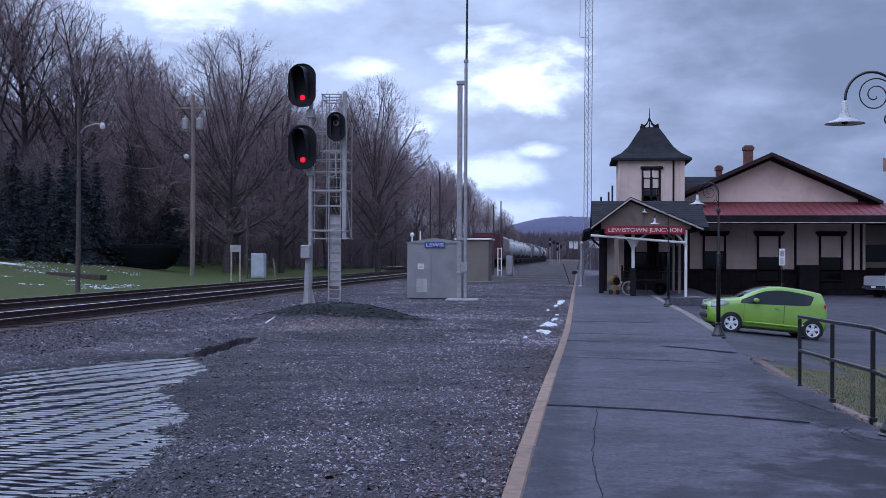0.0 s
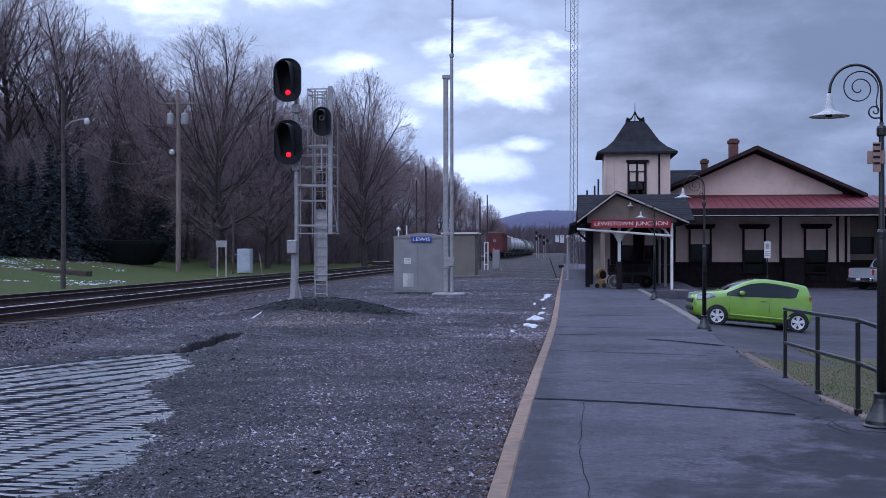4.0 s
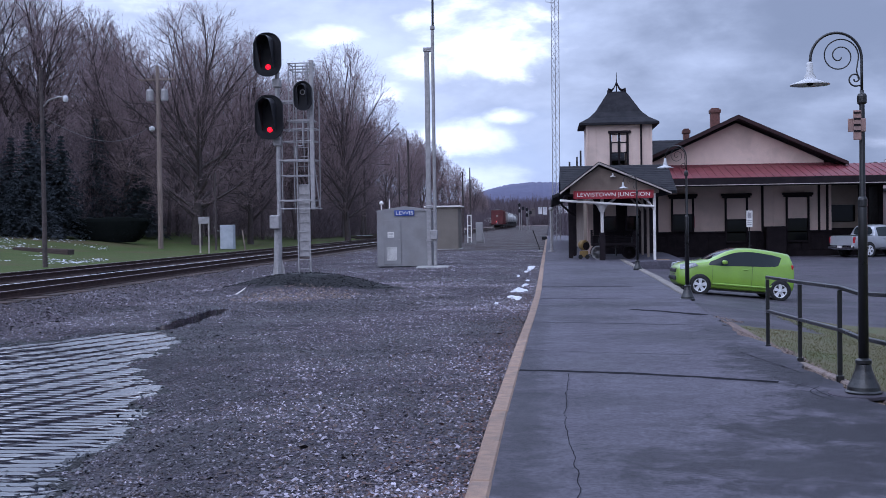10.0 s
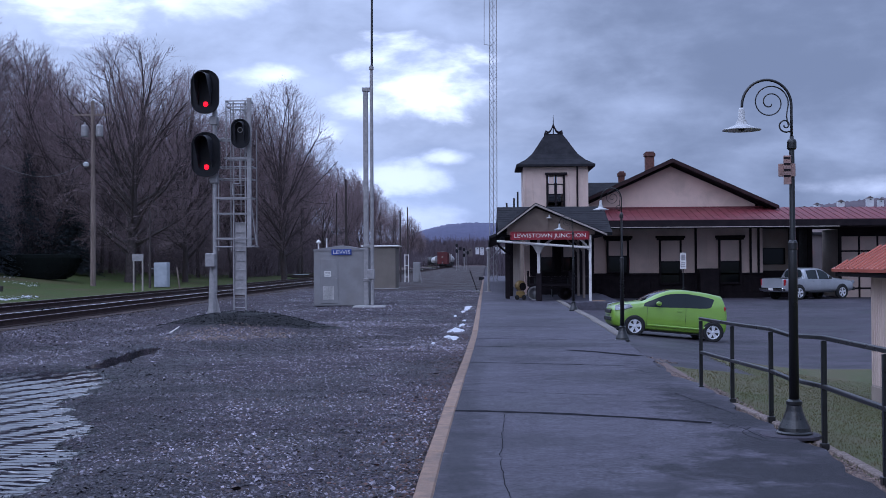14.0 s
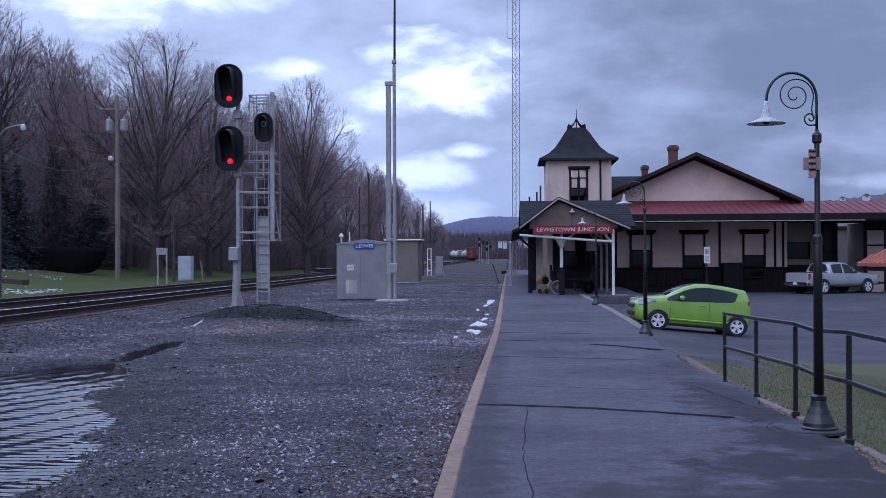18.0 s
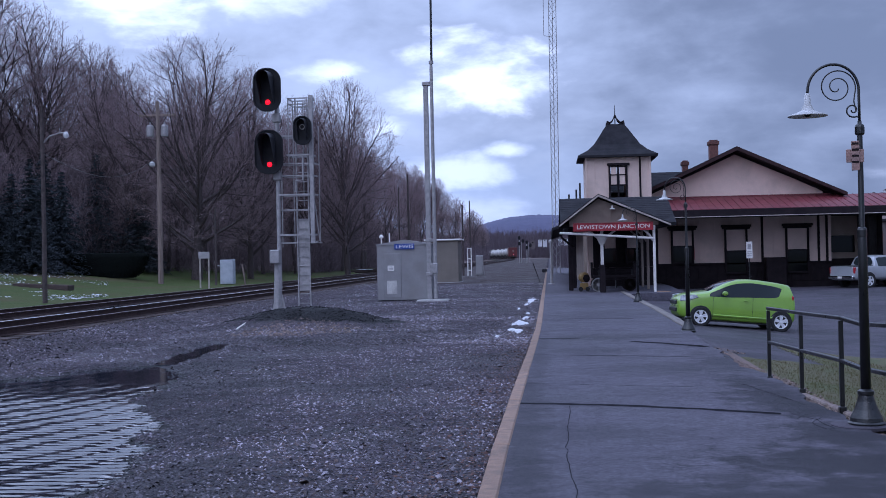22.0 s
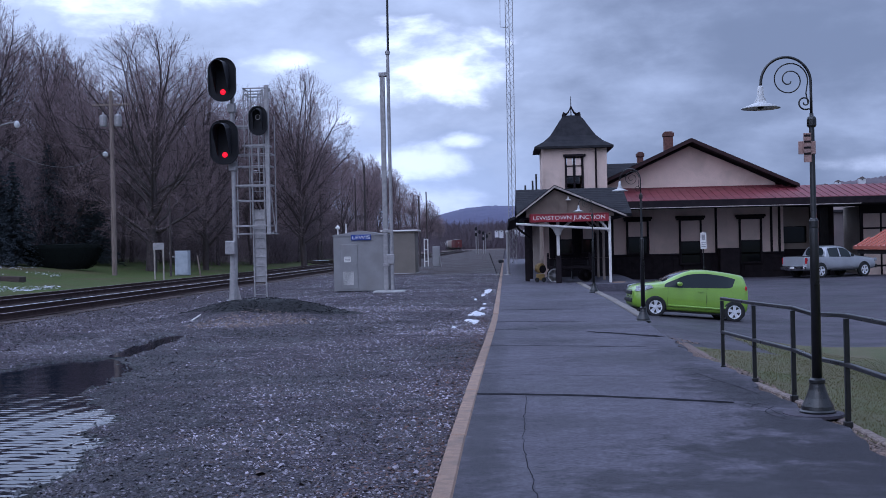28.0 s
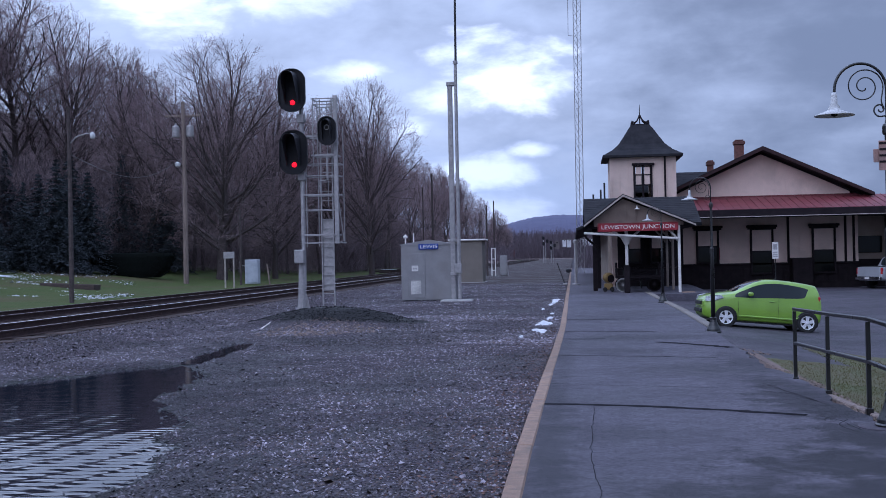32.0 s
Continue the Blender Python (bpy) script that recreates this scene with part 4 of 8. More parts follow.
    # chimneys
    for x0, x1, y0, z0, z1 in ((9.68, 10.32, 70.0, 6.0, 8.45), (8.12, 8.58, 70.5, 5.6, 7.3)):
        ch = None
        bm = B()
        box(bm, x0 + 0.06, x1 - 0.06, y0 + 0.06, y0 + 0.6, z0, z1 - 0.3, 0.01)
        ch = part("chimney", bm, M["brick"], st, "red brick chimney")
        bm = B()
        box(bm, x0, x1, y0, y0 + 0.66, z1 - 0.3, z1 - 0.08, 0.02)
        box(bm, x0 + 0.08, x1 - 0.08, y0 + 0.08, y0 + 0.58, z1 - 0.08, z1, 0.02)
        part("chimney_cap", bm, M["brick"], ch)
    # tower
    x0, x1, y0, y1 = 2.08, 5.6, 63.0, 66.5
    bm = B()
    slab(bm, [(x0, -0.3), (x1, -0.3), (x1, 6.98), (4.25, 6.98), (4.25, 4.75), (3.43, 4.75), (3.43, 6.98), (x0, 6.98)], -0.2, 0.0, Matrix.Translation((0, y0, 0)) @ UP)
    tw = part("tower_wall", bm, M["cream"], st)
    bm = B()
    box(bm, 3.43, 4.25, y0, y0 + 0.2, 6.48, 6.98)
    part("wall_over_window", bm, M["cream"], tw)
    for xx in (x0 + 0.02, x0 + 0.5, x0 + 0.95, 4.55, 5.3):
        bm = B()
        box(bm, xx, xx + 0.045, y0 - 0.018, y0 + 0.002, -0.3, 6.98, 0.006)
        part("batten", bm, M["cream"], tw)
    for a, b, c, d, z0, z1 in ((x0, x0 + 0.2, y0 + 0.2, y1, 3.0, 6.98), (x1 - 0.2, x1, y0 + 0.2, y1, 3.0, 6.98), (x0 + .2, x1 - .2, y1 - 0.2, y1, 3.0, 4.95),
                               (x0 + .2, 3.35, y1 - 0.2, y1, 4.95, 6.98), (4.35, x1 - .2, y1 - 0.2, y1, 4.95, 6.98)):
        bm = B()
        box(bm, a, b, c, d, z0, z1)
        part("tower_wall", bm, M["cream"], st)
    for xx in (x0 - 0.02, x1 - 0.12):
        bm = B()
        box(bm, xx, xx + 0.14, y0 - 0.04, y0 - 0.002, 3.0, 6.98, 0.01)
        part("corner_board", bm, M["cream"], tw)
    # paired window with panes
    bm = B()
    for xx in (3.33, 3.79, 4.25):
        box(bm, xx, xx + 0.1, y0 - 0.1, y0 + 0.05, 4.7, 6.52, 0.01)
    for zz in (4.7, 5.05, 5.45, 6.0, 6.45):
        box(bm, 3.43, 4.25, y0 - 0.07, y0 + 0.03, zz, zz + 0.05, 0.008)
    win = part("tower_window", bm, M["brown"], st)
    bm = B()
    box(bm, 3.26, 4.47, y0 - 0.16, y0 - 0.002, 6.52, 6.66, 0.02)
    part("lintel", bm, M["brown"], win)
    for xx in (3.43, 3.89):
        for z0, z1, m in ((6.05, 6.45, M["cream"]), (5.5, 6.0, M["cream"]), (5.1, 5.45, M["clear_glass"]), (4.75, 5.05, M["clear_glass"])):
            bm = B()
            box(bm, xx + 0.03, xx + 0.33, y0 - 0.03, y0 - 0.015, z0, z1)
            part("pane", bm, m, win)
    bm = B()
    tube(bm, [(5.02, y0 - 0.09, 3.5), (5.02, y0 - 0.09, 7.0)], 0.05, 8)
    part("downpipe", bm, M["brown"], st)
    # bell-cast roof
    bm = B()
    mx, my = (x0 + x1) / 2, (y0 + y1) / 2
    prof = [(2.14, 6.98), (2.14, 7.1), (2.02, 7.17), (1.62, 7.4), (1.25, 7.75), (0.95, 8.2), (0.7, 8.6), (0.5, 8.88), (0.5, 8.93)]
    rings = [[bm.verts.new((mx + sx * r, my + sy * r, z)) for sx, sy in ((-1, -1), (1, -1), (1, 1), (-1, 1))] for r, z in prof]
    for r0, r1 in zip(rings, rings[1:]):
        for k in range(4):
            bm.faces.new((r0[k], r0[(k + 1) % 4], r1[(k + 1) % 4], r1[k]))
    bm.faces.new(rings[0][::-1]), bm.faces.new(rings[-1])
    rf = part("tower_roof", bm, M["slate"], st, "bell-cast dark slate tower roof")
    bm = B()
    for sx, sy in ((-1, -1), (1, -1), (1, 1), (-1, 1)):
        pts = [(mx + sx * 0.46, my + sy * 0.46, 8.93), (mx + sx * 0.44, my + sy * 0.44, 9.08), (mx + sx * 0.3, my + sy * 0.3, 9.03), (mx + sx * 0.16, my + sy * 0.16, 9.15), (mx + sx * 0.03, my + sy * 0.03, 9.4)]
        tube(bm, pts, [0.05, 0.06, 0.045, 0.04, 0.03], 6)
    tube(bm, [(mx, my, 8.9), (mx, my, 9.45), (mx, my, 10.05)], [0.03, 0.028, 0.012], 6)
    lathe(bm, [(0.0, 9.3), (0.09, 9.38), (0.05, 9.48), (0.0, 9.55)], 8, Matrix.Translation((mx, my, 0)))
    part("finial", bm, M["brown"], rf, "wrought iron roof finial")
    # vent pipes on the canopy side
    for x, z in ((1.15, 5.0), (1.55, 5.25), (1.75, 5.6)):
        bm = B()
        tube(bm, [(x, 62.5, 3.5), (x, 62.5, z)], 0.05, 8)
        part("vent_pipe", bm, M["black_iron"], st)
    return st


def letters(parent, text, size, m, material, label=""):
    cu = bpy.data.curves.new("lettering", "FONT")
    cu.body, cu.size, cu.extrude = text, size, 0.008
    cu.align_x, cu.align_y = "CENTER", "CENTER"
    ob = new("lettering_curve", cu)
    dg = bpy.context.evaluated_depsgraph_get()
    me = bpy.data.meshes.new_from_object(ob.evaluated_get(dg))
    bpy.data.objects.remove(ob)
    me.materials.clear()
    me.materials.append(material)
    o = part("lettering", me, None, parent, label)
    o.matrix_basis = m
    return o




# the tan at about two thirds of its brightness, for the canopy gable
M["dark_tan"] = surf("dark_tan_boards", (0.24, 0.185, 0.15), (0.18, 0.14, 0.115), 1.5, 0.8, stain=(0.12, 0.09, 0.075), bump=0.2)


def build_canopy():
    """The platform canopy in front of the station: slate slope with a gabled front, red name board, white posts."""
    ca = thing("platform_canopy", (0, 0, 0), "gabled station canopy with dark roof and white posts", "canopy")
    roof_panel(ca, "roof_front", (0.55, 52.4, 3.1), (5.75, 52.4, 3.1), (5.75, 56.4, 4.47), (0.55, 56.4, 4.47), 0.14, M["slate"], rows=14)
    roof_panel(ca, "roof_back", (5.75, 62.8, 3.1), (0.55, 62.8, 3.1), (0.55, 56.4, 4.47), (5.75, 56.4, 4.47), 0.14, M["slate"], rows=8)
    ax, az, lx, lz, rx, rz, y0 = 2.25, 4.42, 0.5, 3.1, 5.42, 3.05, 51.6
    roof_panel(ca, "gable_roof", (lx, y0, lz), (lx, 55.0, lz), (ax, 56.3, az), (ax, y0, az), 0.09, M["slate"], rows=8)
    roof_panel(ca, "gable_roof", (rx, y0, rz), (rx, 55.0, rz), (ax, 56.3, az), (ax, y0, az), 0.09, M["slate"], rows=8)
    for (ex, ez) in ((lx, lz), (rx, rz)):
        bm = B()
        slab(bm, [(ax, az - 0.03), (ex, ez - 0.03), (ex, ez - 0.11), (ax, az - 0.12)], 0.0, 0.07, Matrix.Translation((0, y0 - 0.01, 0)) @ UP)
        part("bargeboard", bm, M["worn_white"], ca, "weathered white bargeboard")
    bm = B()
    slab(bm, [(0.95, 3.0), (4.9, 3.0), (4.9, 3.15), (ax, az - 0.2), (0.95, 3.32)], -0.06, 0.0, Matrix.Translation((0, 51.9, 0)) @ UP)
    g = part("gable_infill", bm, M["dark_tan"], ca)
    for k in range(9):
        x = 1.1 + 0.42 * k
        top = az - 0.35 - abs(x - ax) * (0.75 if x < ax else 0.43)
        if top > 3.3:
            bm = B()
            box(bm, x, x + 0.03, 51.81, 51.842, 3.1, top)
            part("batten", bm, M["dark_tan"], g)
    # name board
    bm = B()
    box(bm, 1.15, 4.6, 51.62, 51.7, 2.8, 3.1, 0.012)
    sg = part("name_board", bm, M["red_sign"], ca, "red name board with white lettering")
    bm = B()
    box(bm, 1.11, 4.64, 51.6, 51.72, 2.765, 2.797, 0.006)
    box(bm, 1.11, 4.64, 51.6, 51.72, 3.103, 3.135, 0.006)
    box(bm, 1.11, 1.145, 51.6, 51.72, 2.797, 3.103, 0.006)
    box(bm, 4.605, 4.64, 51.6, 51.72, 2.797, 3.103, 0.006)
    part("board_frame", bm, M["red_sign"], sg)
    lt = letters(sg, "LEWISTOWN JUNCTION", 0.31, pose(2.88, 51.6, 2.94, 90, 0, 0) @ Matrix.Diagonal((1.02, 1, 1, 1)), M["white_trim"], "white serif capitals")
    w = lt.dimensions.x
    lt.matrix_basis = pose(2.88, 51.612, 2.945, 90, 0, 0) @ Matrix.Diagonal((3.2 / max(w, 0.1), 0.8, 1, 1))
    # slanting white tie beam
    bm = B()
    tube(bm, [(0.5, 51.75, 2.72), (4.65, 51.75, 2.4)], 0.055, 8)
    part("tie_beam", bm, M["white_trim"], ca)
    bm = B()
    tube(bm, [(0.52, 51.9, 2.7), (0.62, 52.6, 2.5), (0.95, 53.8, 2.25), (1.2, 55.0, 2.1)], 0.05, 8)
    part("downpipe", bm, M["brown"], ca)
    # posts
    def white_post(x, y, z0=0.0, mat="white_trim", side=(-1, 1)):
        bm = B()
        box(bm, x - 0.06, x + 0.06, y - 0.06, y + 0.06, z0, 2.98, 0.015)
        po = part("post", bm, M[mat], ca)
        for s in side:
            bm = B()
            tube(bm, [(x + s * 0.05, y, 2.3), (x + s * 0.2, y, 2.55), (x + s * 0.55, y, 2.9)], 0.05, 6)
            part("bracket", bm, M[mat], po)
        return po
    white_post(4.69, 51.9, side=(-1,))
    white_post(4.75, 56.0, side=(-1,), mat="tan")
    white_post(4.8, 60.0, side=(-1,), mat="tan")
    bm = B()
    box(bm, 2.33, 2.47, 52.35, 52.49, 1.25, 2.98, 0.015)
    po = part("post", bm, M["white_trim"], ca)
    bm = B()
    box(bm, 2.27, 2.53, 52.28, 52.55, 0.0, 1.25, 0.03)
    part("post_casing", bm, M["brown"], po, "dark brown post casing")
    for s in (-1, 1):
        bm = B()
        tube(bm, [(2.4 + s * 0.05, 52.42, 2.2), (2.4 + s * 0.2, 52.42, 2.5), (2.4 + s * 0.6, 52.42, 2.8)], 0.055, 6)
        part("bracket", bm, M["white_trim"], po)
    bm = B()
    slab(bm, [(2.22, 2.62), (2.58, 2.62), (2.5, 2.2), (2.3, 2.2)], -0.08, 0.0, Matrix.Translation((0, 52.3, 0)) @ UP)
    part("knee", bm, M["white_trim"], po)
    for x, y in ((1.05, 56.0), (1.3, 60.0), (1.4, 64.0), (1.5, 68.0)):
        bm = B()
        box(bm, x - 0.11, x + 0.11, y - 0.11, y + 0.11, 0.0, 3.0, 0.02)
        part("post", bm, M["brown"], ca)
    bm = B()
    box(bm, 0.75, 5.6, 52.6, 62.6, 2.98, 3.04)
    part("ceiling", bm, M["brown"], ca)
    bm = B()
    lathe(bm, [(0.03, 3.9), (0.04, 3.8), (0.13, 3.75), (0.12, 3.73), (0.03, 3.75)], 14, Matrix.Translation((2.86, 51.72, 0)))
    part("gable_lamp", bm, M["white_trim"], ca)
    # station wall under the canopy: see station_wing, its shade is put in by colour
    return ca


build_station()
build_canopy()


def station_wing():
    """The low wing behind the canopy, along the platform; its wall is brown to stand in for shade."""
    wg = thing("station_wing", (0, 0, 0), "low station wing, wall darkened for canopy shade, with dark wainscot along the platform", "station wing")
    # wall coloured trim brown in place of the canopy's shade
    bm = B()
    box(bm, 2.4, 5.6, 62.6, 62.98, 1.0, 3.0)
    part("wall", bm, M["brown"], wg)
    bm = B()
    box(bm, 2.36, 5.64, 62.5, 62.98, -0.3, 0.99)
    part("wainscot", bm, M["brown"], wg)
    for x0, x1 in ((3.0, 3.6), (4.2, 4.8)):
        window_part(wg, x0, x1, 1.3, 2.7, 62.46)
    bm = B()
    box(bm, 2.0, 2.4, 66.6, 110, -0.3, 3.2)
    part("side_wall", bm, M["tan"], wg)
    roof_panel(wg, "roof", (0.2, 66.6, 3.3), (0.2, 110, 3.3), (4.0, 110, 4.7), (4.0, 66.6, 4.7), 0.15, M["slate"])


station_wing()


# ---------------------------------------------------------------- pools of rain water
def water_material():
    m = bpy.data.materials.new("rain_water")
    m.use_nodes = True
    nt = m.node_tree
    p = nt.nodes["Principled BSDF"]
    p.inputs["Base Color"].default_value = (0.01, 0.013, 0.022, 1)
    p.inputs["Roughness"].default_value = 0.04
    p.inputs["IOR"].default_value = 1.9
    tc = nt.nodes.new("ShaderNodeTexCoord")
    n = node(nt, "ShaderNodeTexNoise", Scale=9.0, Detail=3.0)
    nt.links.new(tc.outputs["Object"], n.inputs["Vector"])
    b = node(nt, "ShaderNodeBump", Strength=0.03, Distance=0.02)
    nt.links.new(n.outputs[0], b.inputs["Height"])
    nt.links.new(b.outputs[0], p.inputs["Normal"])
    return m


M["water"] = water_material()
DRIFT = 0.34      # metres a second at which the ripples run towards the camera


def build_water():
    """One sheet of rippled water that drifts through the hollow; its far end lies calm."""
    xs, ys = np.arange(-11.5, -2.4, 0.09), np.concatenate([np.arange(6.5, 32.0, 0.0155), np.arange(32.0, 36.0, 0.2)])
    gx, gy = np.meshgrid(xs, ys)
    warp = 0.5 * fbm(gx * 0.45, gy * 0.45, 21)
    calm = sstep(gy + 2.2 * fbm(gx * 0.25, gy * 0.4, 25), 25.6, 22.3)
    gust = 0.75 + 0.45 * np.clip(0.6 + fbm(gx * 0.25, gy * 0.5, 22), 0, 1.3)
    h = np.zeros_like(gx)
    for lam, ang, amp, ph in ((0.17, 7, 1.0, 0.0), (0.15, -10, 0.7, 1.3), (0.125, 22, 0.6, 2.1), (0.11, -24, 0.6, 0.4), (0.085, 12, 0.7, 1.0)):
        a = radians(ang)
        u = gy * math.cos(a) + gx * math.sin(a) + warp * 0.25
        h += amp * lam * np.sin(2 * math.pi * u / lam + ph + 3.0 * fbm(gx * 0.8, gy * 0.3, 23 + lam))
    h *= 0.0175 * gust * (0.1 + 0.9 * calm)
    nx, ny = len(xs), len(ys)
    i = np.arange(nx * ny).reshape(ny, nx)
    quads = np.stack([i[:-1, :-1], i[:-1, 1:], i[1:, 1:], i[1:, :-1]], -1).reshape(-1, 4)
    me = np_mesh("rain_pool", np.stack([gx, gy, h], -1).reshape(-1, 3), quads, M["water"])
    me.polygons.foreach_set("use_smooth", np.ones(len(quads), bool))
    ob = new("rain_pool", me)
    ob.location.z = WATER
    return tagged(ob, "wind-rippled rain water standing in the gravel", "puddle", kind="structure")


rain_pool = build_water()

# the narrow far pool lies out of the wind
bm = B()
slab(bm, [(-10.0, 20.75), (-5.6, 20.75), (-5.2, 28.0), (-9.5, 28.0)], -0.05, 0.012, Matrix.Translation((0, 0, WATER)))
solid("still_pool", bm, M["water"], "narrow pool of still dark rain water", "puddle", kind="structure")


def scatter_stones(name, label, n, area, size, seed, material, keep, flat=0.7, category="gravel"):
    """Loose chips as one mesh: jittered octahedra lying on the ground."""
    rng = np.random.default_rng(seed)
    x, y = rng.uniform(area[0], area[1], n), area[2] + (area[3] - area[2]) * rng.random(n) ** 1.7
    ok = keep(x, y)
    x, y = x[ok], y[ok]
    n = len(x)
    s = rng.uniform(size[0], size[1], n) * (0.7 + 0.6 * rng.random(n) ** 3)
    base = np.array([(1, 0, 0), (-1, 0, 0), (0, 1, 0), (0, -1, 0), (0, 0, 1), (0, 0, -1)], float)
    v = base[None] * rng.uniform(0.55, 1.25, (n, 6, 1)) + rng.uniform(-0.25, 0.25, (n, 6, 3))
    v[:, :, 2] *= flat
    a = rng.uniform(0, 6.28, n)
    t = rng.uniform(-0.7, 0.7, n)
    ca, sa, ct, st = np.cos(a)[:, None], np.sin(a)[:, None], np.cos(t)[:, None], np.sin(t)[:, None]
    yy, zz = v[:, :, 1] * ct - v[:, :, 2] * st, v[:, :, 1] * st + v[:, :, 2] * ct
    xx = v[:, :, 0] * ca - yy * sa
    yy = v[:, :, 0] * sa + yy * ca
    z = ground_z(x, y)
    co = np.stack([xx * s[:, None] + x[:, None], yy * s[:, None] + y[:, None], zz * s[:, None] + (z + s * 0.25)[:, None]], -1).reshape(-1, 3)
    f = np.array([(0, 2, 4), (2, 1, 4), (1, 3, 4), (3, 0, 4)])
    tris = (f[None] + (np.arange(n) * 6)[:, None, None]).reshape(-1, 3)
    ob = new(name, np_mesh(name, co, tris, material))
    return tagged(ob, label, category, kind="stuff")


M["ballast_chip"] = surf("dark_ballast_stone", (0.0777, 0.0626, 0.074), (0.0453, 0.037, 0.0436), 20, 0.85, island=0.6, bump=0.2)
M["tan_chip"] = surf("tan_stone", (0.1942, 0.136, 0.1068), (0.123, 0.0906, 0.0777), 20, 0.85, island=0.6, bump=0.2)
M["wet_chip"] = surf("wet_stone", (0.035, 0.034, 0.04), (0.02, 0.02, 0.023), 20, 0.35, island=0.6, bump=0.2)
in_yard = lambda x, y: (x > -0.58 * y - 0.4) & (x < -0.57 + 0.2 * sstep(y, 8, 30)) & (pool(x, y) < -0.1) & (np.exp(-((x + 6.8) / 2.2) ** 2 - ((y - 31.9) / 1.5) ** 2) + 0.1 * fbm(x * 0.8, y * 0.8, 12) < 0.22)
M["cinder_chip"] = surf("black_cinder", (0.0121, 0.0116, 0.0138), (0.0066, 0.0066, 0.0077), 20, 0.9, island=0.6, bump=0.2, spec=0.15)
scatter_stones("loose_gravel", "loose grey crushed stone over the yard", 150000, (-11.5, -0.37, 7.2, 36.0), (0.0085, 0.0225), 5, M["chips"], in_yard)
scatter_stones("scattered_gravel", "grey crushed stone over the far yard", 42000, (-12.5, -0.37, 24.0, 75.0), (0.016, 0.036), 15, M["chips"], in_yard)
scatter_stones("tan_gravel", "pale tan stones spilled before the cinder heap", 2600, (-8.2, -4.8, 26.6, 31.2), (0.018, 0.042), 16, M["tan_chip"], lambda x, y: np.hypot((x + 6.5) / 1.5, (y - 29.0) / 1.6) + 0.5 * fbm(x, y, 17) < 1)
scatter_stones("cinder_gravel", "black cinders heaped in the yard", 6000, (-9.6, -4.2, 29.3, 34.6), (0.014, 0.035), 19, M["cinder_chip"], lambda x, y: np.exp(-((x + 6.8) / 2.2) ** 2 - ((y - 31.9) / 1.5) ** 2) > 0.3)
scatter_stones("edge_grit", "grit and dead straw along the platform edge", 13000, (2.7, 3.5, 7.0, 21.0), (0.008, 0.022), 20, M["tan_chip"], lambda x, y: np.abs(x - 3.12 + 0.22 * sstep(y, 15.5, 19.5) + 0.1 * fbm(x, y, 2)) < 0.18)
scatter_stones("kerb_grit", "grit and straw in the joint behind the kerb", 2600, (-0.46, -0.2, 7.0, 32.0), (0.004, 0.012), 21, M["tan_chip"], lambda x, y: x < -0.4 + 0.2 * sstep(y, 8, 30) + 0.035 * np.abs(fbm(x, y * 3, 4)) * 2)
scatter_stones("ramp_soil", "bare sandy soil spilled on the asphalt ramp", 1800, (2.1, 3.5, 19.9, 22.2), (0.01, 0.024), 23, M["tan_chip"], lambda x, y: np.hypot((x - 2.85) / 0.6, (y - 20.9) / 0.9) + 0.6 * fbm(x * 2, y * 2, 6) < 0.9, flat=0.4)
scatter_stones("wet_gravel", "dark wet stones along the pool", 14000, (-10.5, -2.8, 7.2, 27.0), (0.012, 0.03), 18, M["wet_chip"], lambda x, y: (pool(x, y) > -0.28) & (pool(x, y) < 0.45))
scatter_stones("coarse_gravel", "larger stones lying in the yard", 2500, (-11.5, -0.37, 7.2, 60.0), (0.02, 0.04), 6, M["chips"], in_yard)
scatter_stones("track_debris", "dark broken stone heaped between the tracks", 900, (-16.2, -14.2, 36.0, 47.0), (0.05, 0.13), 9, M["cinder_chip"], lambda x, y: np.hypot((x + 15.1) / 0.8, (y - 40.5) / 4.0) < 1)
scatter_stones("track_ballast", "coarse dark ballast beside the track", 16000, (-13.4, -9.8, 20.0, 60.0), (0.022, 0.045), 7, M["ballast_chip"], lambda x, y: x > -0.58 * y - 1)
scatter_stones("dead_leaves", "brown dead leaves against the platform kerb", 22000, (-2.2, -0.37, 7.0, 30.0), (0.011, 0.024), 8, M["leaves"],
               lambda x, y: (x < -0.57 + 0.2 * sstep(y, 8, 30)) & (np.random.default_rng(3).random(len(x)) < np.exp((x + 0.5) * 2.8)), flat=0.3, category="leaves")


def snow_patch(name, x, y, rx, ry, seed, label, h=0.035):
    """A ragged remnant of old snow."""
    bm = B()
    rings = []
    n = 22
    for k, u in enumerate((1.0, 0.75, 0.4, 0.0)):
        ring = []
        for j in range(n if u else 1):
            a = 2 * math.pi * j / n
            rr = u * (1 + 0.75 * noise.noise(Vector((math.cos(a) * 1.6 + seed, math.sin(a) * 1.6, seed * 3))) + 0.35 * noise.noise(Vector((math.cos(a) * 5, math.sin(a) * 5, seed))))
            px, py = x + rx * rr * math.cos(a), y + ry * rr * math.sin(a)
            ring.append(bm.verts.new((px, py, float(ground_z(px, py)) + (-0.03, h * .6, h, h * 1.2)[k])))
        rings.append(ring)
    for r0, r1 in zip(rings, rings[1:-1]):
        for j in range(n):
            bm.faces.new((r0[j], r0[(j + 1) % n], r1[(j + 1) % n], r1[j]))
    for j in range(n):
        bm.faces.new((rings[-2][j], rings[-2][(j + 1) % n], rings[-1][0]))
    return solid(name, bm, M["snow"], label, "snow", group="snow remnants", smooth=True)


